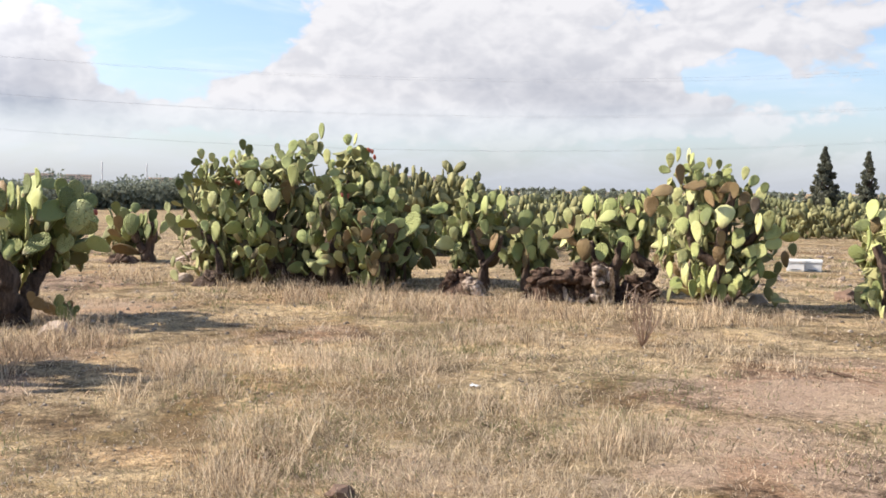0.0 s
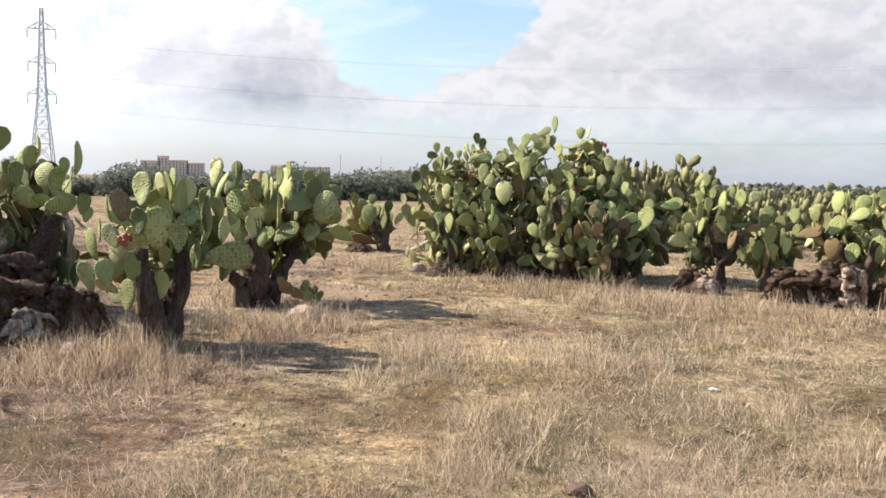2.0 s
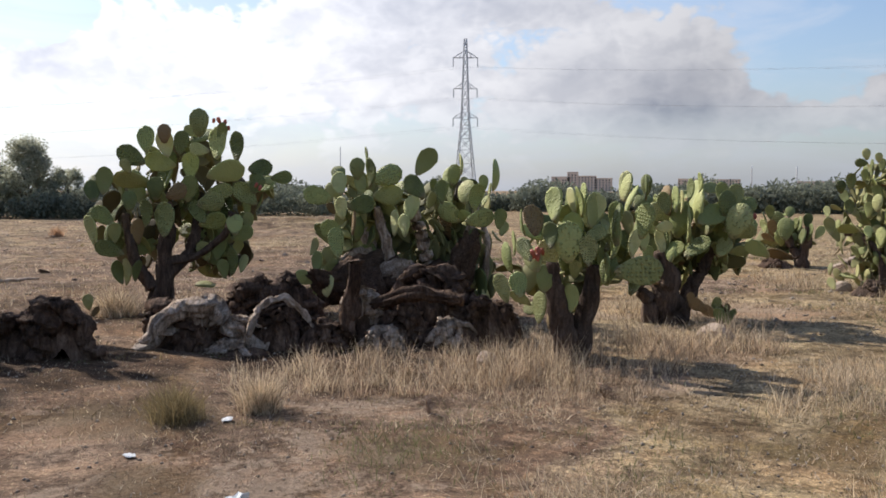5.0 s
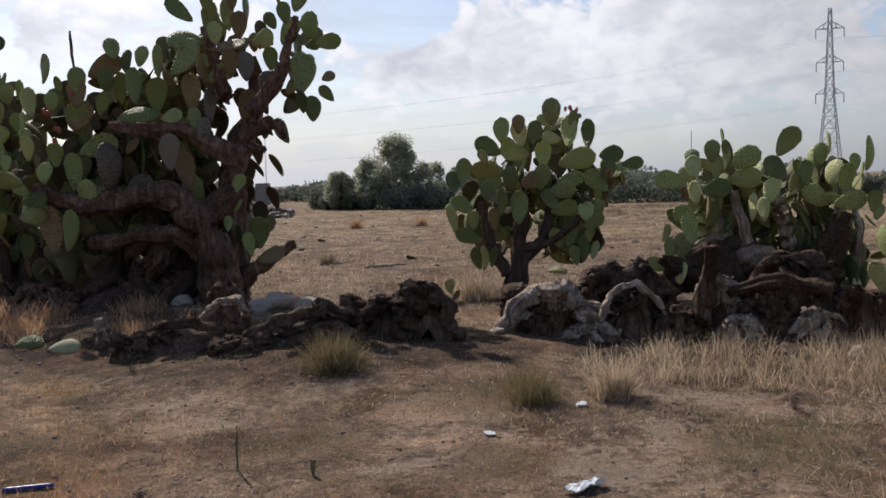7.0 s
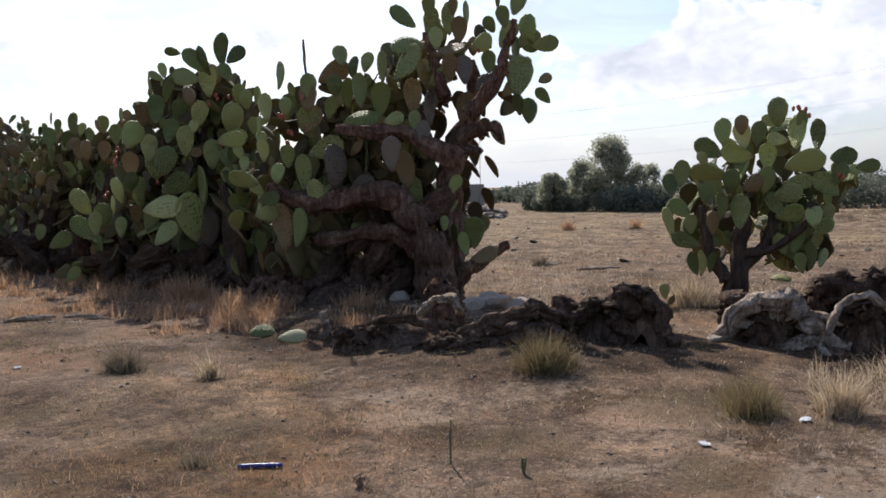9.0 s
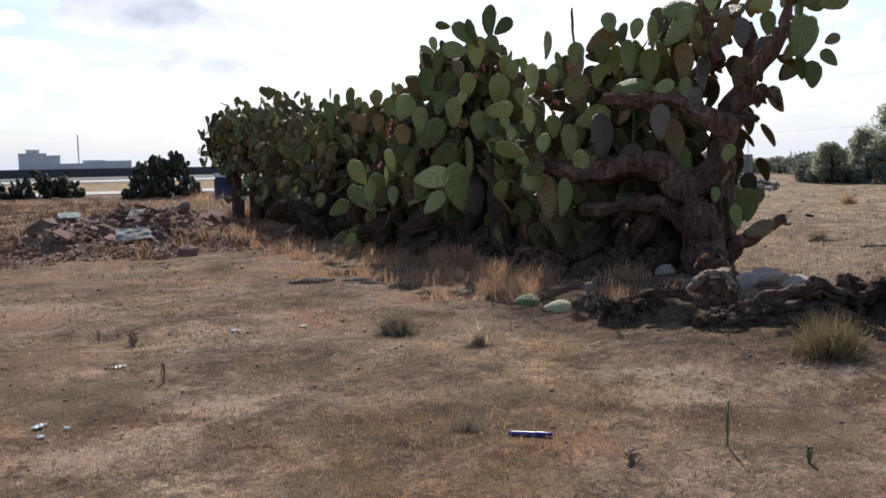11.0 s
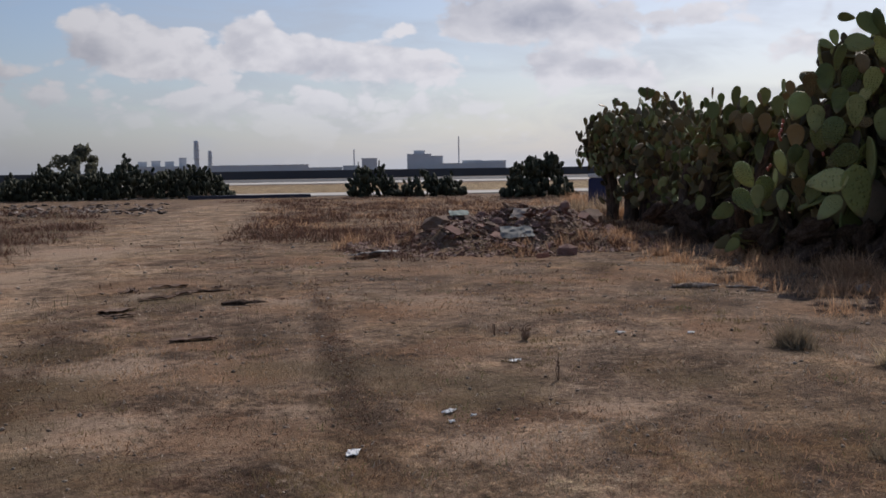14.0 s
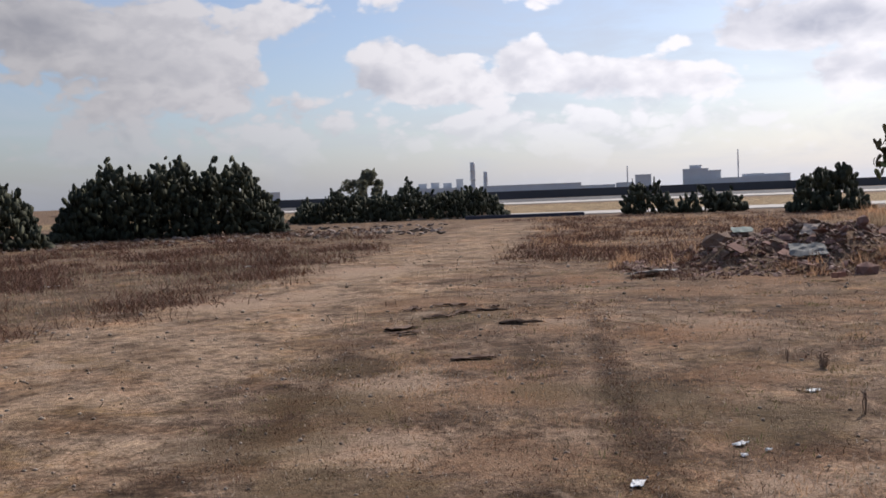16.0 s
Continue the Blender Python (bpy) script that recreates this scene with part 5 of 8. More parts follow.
HF.wood += [[(0.54,0.65,0.065), (0.87,0.59,0.076), (1.03,0.38,0.076), (1.08,0.05,0.066)]]
# HD
HD = Plant(-9.5, 0.76)
HD.wood += [[(-0.16,0.65,0.076), (0.26,0.77,0.098), (0.73,0.71,0.076)]]
HD.wood += [[(-0.05,0.22,0.131), (0.37,0.41,0.164), (0.76,0.23,0.121)]]
HD.wood += [[(-0.21,-0.0,0.077), (0.16,0.06,0.099), (0.58,0.0,0.066)]]
HD.wood += [[(-0.43,-0.01,0.088), (-0.39,0.32,0.098), (-0.33,0.81,0.076)]]
HD.wood += [[(-0.32,0.48,0.065), (-0.11,0.27,0.076), (0.11,0.0,0.066)]]
HD.wood += [[(0.05,0.54,0.109), (0.42,0.6,0.142), (0.78,0.44,0.099)]]
HD.wood += [[(0.32,0.01,0.121), (0.63,0.17,0.143), (0.89,0.02,0.099)]]
HD.wood += [[(-0.11,0.54,0.142), (0.21,0.38,0.164), (0.52,0.06,0.121)]]
# HG
HG = Plant(-8.53, -2.75)
HG.wood += [[(0.15,0.15,0.072), (0.31,0.46,0.113), (0.56,0.59,0.103), (0.8,0.38,0.114), (0.97,0.08,0.073)]]
HG.wood += [[(0.45,0.05,0.047), (0.46,0.31,0.062), (0.43,0.49,0.062)]]
HG.wood += [[(0.65,0.04,0.047), (0.7,0.31,0.062), (0.63,0.49,0.062)]]
HG.wood += [[(-0.93,-0.0,0.073), (-0.61,0.15,0.093), (-0.25,0.23,0.093), (0.1,0.15,0.072)]]
HG.wood += [[(-0.3,0.15,0.072), (-0.19,0.46,0.082), (0.0,0.39,0.072), (0.21,0.41,0.051)]]
HG.wood += [[(-1.34,0.39,0.031), (-1.2,0.51,0.047), (-1.02,0.54,0.057), (-0.95,0.39,0.052)]]
HG.wood += [[(-1.76,0.2,0.047), (-1.45,0.21,0.058), (-1.13,0.14,0.042)]]
HG.wood += [[(-1.87,0.39,0.042), (-1.6,0.44,0.052), (-1.23,0.36,0.042)]]
HG.wood += [[(-2.08,0.31,0.042), (-1.87,0.15,0.063), (-1.55,0.07,0.063), (-1.08,0.06,0.047)]]
HG.wood += [[(-0.05,0.1,0.083), (0.3,0.23,0.114), (0.6,0.16,0.114), (0.95,0.05,0.073)]]
HG.wood += [[(-2.62,0.63,0.048), (-3.0,0.6,0.065), (-3.39,0.71,0.044)]]
HG.wood += [[(-3.01,0.31,0.044), (-2.73,0.52,0.075), (-2.29,0.63,0.074), (-1.86,0.52,0.063)]]
# WS
WS = Plant(-8.12, -5.04)
WS.wood += [[(-0.02,0.0,0.055), (0.02,0.13,0.055), (-0.01,0.22,0.044), (0.06,0.32,0.017)]]
# LA
LA = Plant(-8.17, 10.63)
LA.wood += [[(-0.38,0.42,0.055), (0.0,0.48,0.074), (0.27,0.47,0.07), (0.58,0.43,0.055)]]
LA.wood += [[(0.43,0.01,0.094), (0.48,0.23,0.102), (0.43,0.46,0.07)]]
LA.wood += [[(0.63,0.02,0.039), (0.65,0.23,0.039), (0.62,0.46,0.027)]]
LA.wood += [[(-0.03,0.18,0.027), (0.03,0.02,0.039), (0.21,-0.02,0.035), (0.41,0.06,0.035), (0.57,-0.04,0.024)]]
LA.wood += [[(-0.14,0.06,0.102), (0.12,0.22,0.133), (0.39,0.15,0.11)]]
LA.wood += [[(-0.34,0.09,0.079), (-0.19,0.29,0.102), (0.04,0.34,0.086)]]
LA.wood += [[(0.66,0.12,0.094), (0.89,0.28,0.11), (1.12,0.17,0.071)]]
LA.wood += [[(0.54,0.35,0.078), (0.81,0.43,0.094), (1.04,0.28,0.063)]]
# LB
LB = Plant(-9.69, 9.94)
LB.wood += [[(-0.22,0.1,0.049), (0.03,0.27,0.073), (0.27,0.31,0.073), (0.49,0.23,0.049)]]
LB.wood += [[(-0.09,0.02,0.049), (0.19,0.11,0.065), (0.47,0.11,0.049)]]
LB.wood += [[(-0.02,0.35,0.041), (0.23,0.19,0.057), (0.39,0.03,0.049)]]
# LC
LC = Plant(-16.52, 9.6)
LC.wood += [[(-0.28,-0.05,0.067), (0.04,0.08,0.112), (0.3,0.13,0.1), (0.48,0.08,0.056)]]
LC.wood += [[(-0.22,0.03,0.056), (0.14,0.22,0.078), (0.46,0.13,0.056)]]
# Ab
Ab = Plant(-11.36, 9.89)
Ab.pads += [(-0.42,2.27,0.21,-5,1,1), (-0.3,2.27,0.21,10,0.63,1), (-0.39,2.1,0.18,0,1,1), (-0.15,2.03,0.24,0,1,0), (-0.64,1.75,0.22,80,1,1), (-0.22,1.6,0.26,0,0.91,1), (-0.09,1.51,0.26,20,1,0), (0.02,1.8,0.26,0,0.96,0), (-0.55,1.53,0.24,-10,0.83,1), (-0.74,2.0,0.24,0,0.72,0), (0.17,1.69,0.22,10,1,0), (0.3,1.61,0.22,5,1,0), (-0.16,1.14,0.26,60,1,1), (0.04,1.1,0.31,10,0.78,0), (-0.42,0.77,0.22,30,1,0), (-0.2,0.51,0.31,0,0.97,0)]
Ab.pads += [(0.11,0.46,0.31,10,0.87,0), (-0.07,0.66,0.24,0,1,0), (-0.54,0.25,0.22,0,1,0), (-0.5,0.55,0.2,0,1,0), (0.35,0.97,0.29,75,1,1), (0.59,0.95,0.44,20,1,1), (0.65,1.15,0.26,0,1,0), (0.99,1.2,0.35,75,0.91,0), (0.06,1.34,0.22,70,1,0), (0.11,1.03,0.26,0,1,0), (0.24,0.59,0.31,0,1,0), (0.07,0.42,0.26,-20,1,0), (0.41,1.25,0.22,0,1,0), (0.28,1.43,0.22,0,1,0), (0.15,1.56,0.2,-5,1,0), (0.06,0.86,0.31,10,0.97,0)]
Ab.wood += [[(-0.5,0.07,0.132), (-0.46,0.6,0.114), (-0.42,1.03,0.096), (-0.42,1.47,0.079), (-0.38,1.77,0.061)]]
Ab.wood += [[(0.24,-0.11,0.132), (0.29,0.33,0.106), (0.15,0.68,0.088)]]
Ab.wood += [[(0.49,-0.02,0.097), (0.46,0.33,0.088), (0.55,0.59,0.07)]]
Ab.fruit += [(0.03,2.12), (0.09,2.19), (0.03,2.23), (0.1,2.13), (-0.46,1.38), (-0.42,1.4)]


G.pads[:] = [q for q in G.pads if q[2] > 0.18]
G.wood[:] = [line for k, line in enumerate(G.wood) if k not in (9, 10, 11, 12)]
grow(F, "solitary green prickly pear with ripe red fruit", 120, 0.55, 11, (0.8, 0.13, 0.07, 0), mass=130, low=0.5, girth=0.6, gnarl=0.8)
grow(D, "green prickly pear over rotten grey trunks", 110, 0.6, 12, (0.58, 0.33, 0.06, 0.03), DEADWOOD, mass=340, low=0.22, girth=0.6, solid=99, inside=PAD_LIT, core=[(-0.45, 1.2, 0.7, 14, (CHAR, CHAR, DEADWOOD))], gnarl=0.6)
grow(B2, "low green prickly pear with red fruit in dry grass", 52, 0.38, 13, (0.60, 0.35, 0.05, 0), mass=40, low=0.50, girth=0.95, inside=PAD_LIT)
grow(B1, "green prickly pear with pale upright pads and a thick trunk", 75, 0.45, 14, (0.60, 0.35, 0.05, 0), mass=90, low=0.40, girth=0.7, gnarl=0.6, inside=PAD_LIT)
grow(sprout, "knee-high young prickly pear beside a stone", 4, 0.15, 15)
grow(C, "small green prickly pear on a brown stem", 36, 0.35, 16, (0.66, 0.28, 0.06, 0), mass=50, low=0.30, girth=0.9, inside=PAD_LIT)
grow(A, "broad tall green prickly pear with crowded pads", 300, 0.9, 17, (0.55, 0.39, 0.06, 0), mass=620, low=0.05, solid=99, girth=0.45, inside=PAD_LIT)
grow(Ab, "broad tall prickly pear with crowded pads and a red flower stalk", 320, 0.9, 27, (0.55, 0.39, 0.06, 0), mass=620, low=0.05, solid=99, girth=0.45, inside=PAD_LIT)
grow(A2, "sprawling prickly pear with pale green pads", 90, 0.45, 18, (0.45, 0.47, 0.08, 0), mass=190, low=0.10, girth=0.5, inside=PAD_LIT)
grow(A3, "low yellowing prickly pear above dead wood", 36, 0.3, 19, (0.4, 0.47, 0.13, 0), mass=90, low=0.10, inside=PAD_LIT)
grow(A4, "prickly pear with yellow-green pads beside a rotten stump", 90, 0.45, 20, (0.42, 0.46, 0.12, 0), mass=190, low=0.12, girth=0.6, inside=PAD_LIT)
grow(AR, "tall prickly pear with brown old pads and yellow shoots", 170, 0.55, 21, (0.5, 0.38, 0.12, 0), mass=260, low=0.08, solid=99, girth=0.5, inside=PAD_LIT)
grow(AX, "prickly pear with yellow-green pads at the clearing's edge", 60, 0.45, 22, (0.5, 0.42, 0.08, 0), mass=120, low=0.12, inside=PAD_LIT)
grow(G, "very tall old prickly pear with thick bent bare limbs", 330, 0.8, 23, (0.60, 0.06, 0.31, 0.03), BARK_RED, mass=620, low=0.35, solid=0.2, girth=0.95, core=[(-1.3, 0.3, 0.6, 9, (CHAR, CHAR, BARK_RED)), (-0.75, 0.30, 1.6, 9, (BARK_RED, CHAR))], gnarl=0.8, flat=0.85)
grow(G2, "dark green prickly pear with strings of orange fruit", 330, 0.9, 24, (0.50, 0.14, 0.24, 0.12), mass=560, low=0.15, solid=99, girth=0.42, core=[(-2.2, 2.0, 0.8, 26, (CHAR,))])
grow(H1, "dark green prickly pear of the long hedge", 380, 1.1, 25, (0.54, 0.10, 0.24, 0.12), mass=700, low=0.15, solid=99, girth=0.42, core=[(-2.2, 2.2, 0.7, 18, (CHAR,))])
# More aged brown pads here; part of that darkening stands in for hedge shade
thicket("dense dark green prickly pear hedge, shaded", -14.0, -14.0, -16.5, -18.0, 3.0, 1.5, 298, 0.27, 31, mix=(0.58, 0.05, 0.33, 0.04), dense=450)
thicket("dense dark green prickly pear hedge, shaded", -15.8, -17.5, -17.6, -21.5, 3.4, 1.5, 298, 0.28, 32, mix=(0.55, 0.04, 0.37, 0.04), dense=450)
thicket("dense dark green prickly pear hedge, shaded", -17.6, -20.0, -19.3, -22.6, 3.7, 1.4, 298, 0.29, 33, mix=(0.52, 0.03, 0.41, 0.04), dense=350)
thicket("dark green prickly pear at the hedge's far end", -16.74, -20.49, -18.33, -24.05, 3.6, 1.2, 280, 0.30, 34, low=0.42, mix=(0.52, 0.03, 0.41, 0.04), stems=2, dense=350)
thicket("dark green prickly pear at the hedge's far end", -17.62, -22.15, -17.05, -22.70, 2.5, 0.8, 150, 0.29, 35, low=0.52, mix=(0.52, 0.03, 0.41, 0.04), stems=1)
thicket("low green prickly pear pads inside the thicket's shade", -11.9, 9.2, -10.8, 9.7, 1.5, 0.45, 150, 0.24, 36, low=0.05, mix=(0.6, 0.3, 0.1, 0), stems=2, dense=160)
thicket("low green prickly pear pads inside the thicket's shade", -13.9, 8.5, -12.2, 8.7, 1.1, 0.40, 110, 0.24, 37, low=0.05, mix=(0.6, 0.3, 0.1, 0), stems=2, dense=120)
thicket("dark green prickly pear pads between two old plants", -12.34, -9.47, -12.90, -8.97, 2.5, 0.5, 130, 0.36, 39, low=0.05, mix=(0.66, 0.12, 0.2, 0.02), stems=2)

# ---- ground sheet ----
def ground_sheet():
    radii = [0.0] + list(np.geomspace(1.2, 95, 230)) + [130, 200, 350, 700, 1500, 4000]
    azs = [i * 0.75 for i in range(int(360 / 0.75))]
    azs = [a for i, a in enumerate(azs) if 12 <= a <= 200 or i % 6 == 0]
    verts, zone, tint = [(0, 0, 0)], [(0.2, 0, 0.5, 1)], [(0, 0, 0, 1)]
    for r in radii[1:]:
        for a in azs:
            d = toward(a) * r
            verts.append((d.x, d.y, height_at(d.x, d.y) if r < 100 else 0.0))
            zone.append((*zone_at(d.x, d.y, a, r), 1))
            tint.append((*tint_at(d.x, d.y), 1) if r < 40 else (0, 0, 0, 1))
    faces, n = [], len(azs)
    for i in range(n):
        faces.append((0, 1 + i, 1 + (i + 1) % n))
    for k in range(len(radii) - 2):
        a, b = 1 + k * n, 1 + (k + 1) * n
        faces += [(a + i, b + i, b + (i + 1) % n, a + (i + 1) % n) for i in range(n)]
    me = mesh_from("ground", verts, faces, GROUND, True)
    for title, rows in (("zone", zone), ("tint", tint)):
        att = me.color_attributes.new(title, "FLOAT_COLOR", "POINT")
        att.data.foreach_set("color", np.array(rows, np.float32).ravel())
    return tagged(new("ground", me), "dry straw-covered earth with bare tan dirt", "ground", kind="structure")


def near_line(x, y, line):
    best = 1e9
    for (ax, ay), (bx, by) in zip(line, line[1:]):
        t = max(0, min(1, ((x - ax) * (bx - ax) + (y - ay) * (by - ay)) / ((bx - ax) ** 2 + (by - ay) ** 2)))
        best = min(best, math.hypot(x - ax - t * (bx - ax), y - ay - t * (by - ay)))
    return best


def ease(x, lo, hi):
    t = max(0.0, min(1.0, (x - lo) / (hi - lo)))
    return t * t * (3 - 2 * t)


TRACK = [(2.6, -3.0), (1.71, -9.06), (0.52, -12.60), (-1.59, -16.30), (-4.43, -23.11), (-8.13, -32.92), (-12.36, -43.91)]
RUT = [(-1.93, -4.50), (-2.18, -5.25), (-2.57, -6.39), (-3.04, -7.80), (-3.70, -9.84), (-4.72, -12.98), (-6.24, -17.72)]
RUT_B = [(0.65, -5.76), (-0.11, -6.61), (-0.65, -8.09), (-1.18, -10.34)]


BARE_SPOTS = [(-0.91, -6.17, 0.9), (-0.47, -6.19, 0.7), (-1.33, -8.58, 0.7), (-0.87, -8.00, 0.5), (0.61, -6.87, 0.8), (-7.58, -25.01, 3.0), (-3.20, -4.79, 0.4), (-2.09, 4.92, 0.9), (-3.43, 6.54, 1.0), (-3.22, 8.09, 1.4), (-7.92, 6.11, 0.9), (-7.70, 2.62, 0.6), (-6.00, 1.51, 0.5), (-14.65, 6.53, 1.8)]


# Cast shade of pears and heaps painted into the earth, with dark rotten litter
SHADE_AND_HUMUS = [(-8.60, -4.52, 2.2), (-7.83, -3.02, 1.6), (-8.07, -2.35, 1.3), (-10.49, -6.66, 1.6), (-8.99, 0.09, 1.5), (-8.47, -2.53, 1.4), (-8.46, -1.68, 1.0)]


def zone_at(x, y, a, r):
    straw = 0.95 - 0.78 * ease(a, 62, 84) if a < 200 else 0.5
    straw += 0.34 * ease(r, 14, 30) * (1 - ease(a, 132, 140)) - 0.25 * ease(r, 24, 50) * (1 - ease(a, 60, 84))
    straw = max(0.0, min(1.0, straw + 0.25 * noise.noise((x * 0.35, y * 0.35, 3))))
    if 66 < r < 118 and a > 138:
        straw = 0.8
    for sx, sy, sr in BARE_SPOTS:
        straw = max(straw - 0.6 * (1 - ease(math.hypot(x - sx, y - sy), sr * 0.4, sr)), 0)
    bare = 0.9 * (1 - ease(near_line(x, y, TRACK), 0.7, 3.0))
    for sx, sy, sr in BARE_SPOTS:
        bare = max(bare, 0.75 * (1 - ease(math.hypot(x - sx, y - sy), sr * 0.3, sr)))
    dark = 0.95 * (1 - ease(near_line(x, y, RUT) + 0.16 * noise.noise((x * 1.7, y * 1.7, 8)), 0.03, 0.30)) * (1 - 0.9 * ease(r, 8, 15))
    dark = max(dark, 0.25 * (1 - ease(math.hypot(x - MOUNDS[2][0], y - MOUNDS[2][1]), 0.8, 3.4)))
    if a > 170 and r > 13:
        dark = max(dark, 0.45 * ease(near_line(x, y, TRACK), 1.6, 3.0))
    dark = max(dark, 0.8 * (1 - ease(near_line(x, y, RUT_B) + 0.5 * noise.noise((x * 1.9, y * 1.9, 5)), 0.05, 0.6)))
    for sx, sy, sr in SHADE_AND_HUMUS:
        dark = max(dark, 0.95 * (1 - ease(math.hypot(x - sx, y - sy), sr * 0.5, sr)))
    return bare, dark, straw


OLIVE = [(-0.91, -8.93, 0.8), (-0.63, -7.54, 0.9), (-0.86, -7.06, 0.6), (-2.31, -7.34, 0.5), (-0.15, -6.56, 0.8), (-0.35, -5.56, 0.6), (-0.75, -5.24, 0.5), (-3.01, -6.42, 0.6), (-3.19, -5.73, 0.5), (-3.21, -3.37, 0.4), (-3.91, -2.78, 0.4), (-3.56, -6.04, 0.7), (-2.98, -7.03, 0.8), (-4.80, -5.47, 0.6), (-3.87, -3.93, 0.5), (-5.07, -3.76, 0.5), (-5.44, -2.09, 0.6), (-5.23, -0.83, 0.5), (-2.64, -11.83, 1.0), (-6.30, -5.74, 0.5), (-6.76, -1.15, 0.9), (-5.13, 4.68, 0.9), (-4.73, 3.65, 0.7), (-7.07, 7.09, 0.9), (-3.87, 4.18, 0.5), (-5.63, 0.61, 0.7), (-4.56, 4.45, 0.6), (-5.34, 2.99, 0.6)]
ORANGE = [(-2.03, -7.35, 0.7), (-1.59, -5.74, 0.8), (-2.64, -13.72, 1.4), (-2.10, -8.62, 0.5), (-3.93, -7.33, 0.7), (-6.43, -6.76, 0.8), (-8.15, -7.29, 0.9), (-11.22, -9.88, 1.2), (-8.72, -10.54, 1.6), (-6.42, -13.25, 1.5), (-4.53, -2.83, 0.4), (-4.55, -9.60, 1.2), (-8.20, -13.90, 1.6), (-7.10, -11.40, 1.3), (-5.40, -15.60, 1.5), (-1.10, -7.10, 0.5), (-3.30, -10.40, 0.6), (-9.60, -19.90, 2.6), (-14.00, -20.40, 3.0)]
CHALK = [(-0.99, -6.24, 0.7), (-1.23, -8.12, 0.8), (-2.01, -6.13, 0.4), (-2.27, -20.20, 3.0), (-0.44, -15.21, 2.0), (-3.55, -11.06, 0.8), (-2.73, -4.74, 0.4), (-3.77, -5.00, 0.5), (-5.02, -10.02, 1.0), (-5.69, -2.97, 0.6), (-6.28, -1.45, 0.7), (-2.55, 5.22, 1.2), (-2.91, 7.11, 1.5), (-2.65, 4.47, 0.5), (-8.58, 3.60, 0.9), (-7.19, 2.62, 0.6), (-11.29, 5.32, 1.6)]


def tint_at(x, y):
    return [max(0.75 * (1 - ease(math.hypot(x - sx, (y - sy)), sr * 0.2, sr * 1.25)) for sx, sy, sr in spots) for spots in (OLIVE, ORANGE, CHALK)]


ground_sheet()


# ---- grass ----
def scatter(rng, count, az0, az1, r0, r1):
    az = np.radians(rng.uniform(az0, az1, count))
    r = np.exp(rng.uniform(np.log(r0), np.log(r1), count))
    return np.stack([-np.sin(az) * r, np.cos(az) * r], -1), r


def grass_sheet(name, label, mat, count, az0, az1, r0, r1, high, seed, patch, cover=0.5, lean=0.5):
    rng = np.random.default_rng(seed)
    xy, r = scatter(rng, count * 2, az0, az1, r0, r1)
    dense = np.array([0.5 + 0.5 * noise.noise((x * patch, y * patch, seed * 1.7)) + 0.25 * noise.noise((x * patch * 3.7, y * patch * 3.7, seed)) for x, y in xy])
    track = np.array([near_line(x, y, TRACK) for x, y in xy])
    keep = (dense + rng.uniform(-0.25, 0.25, len(dense)) > 1 - cover) & ((track > 1.9) | (rng.random(len(r)) < 0.06))
    keep[np.cumsum(keep) > count] = False
    xy, r, dense = xy[keep], r[keep], dense[keep]
    z = np.array([height_at(x, y) for x, y in xy]) - 0.01
    tall = high * rng.uniform(0.35, 1.1, len(r)) * (0.35 + 0.9 * np.clip(dense - 0.35, 0, 1))
    wide = np.clip(0.0014 * r ** 0.8, 0.003, 0.02) * rng.uniform(0.6, 1.3, len(r))
    bent = np.clip(rng.normal(lean, 0.25, len(r)), 0.05, 0.99)
    me = blades_mesh(name, np.column_stack([xy, z]), tall, wide, bent, mat)
    return tagged(new(name, me), label, "grass", kind="stuff")


TRODDEN = [[(-4.96, 0.70), (-5.57, 1.52), (-6.35, 2.62), (-8.07, 4.09), (-10.11, 5.52)], [(-2.76, 7.58), (-2.73, 5.81), (-2.32, 4.40)], [(-8.12, 3.42), (-6.16, 3.02), (-4.47, 2.25)]]


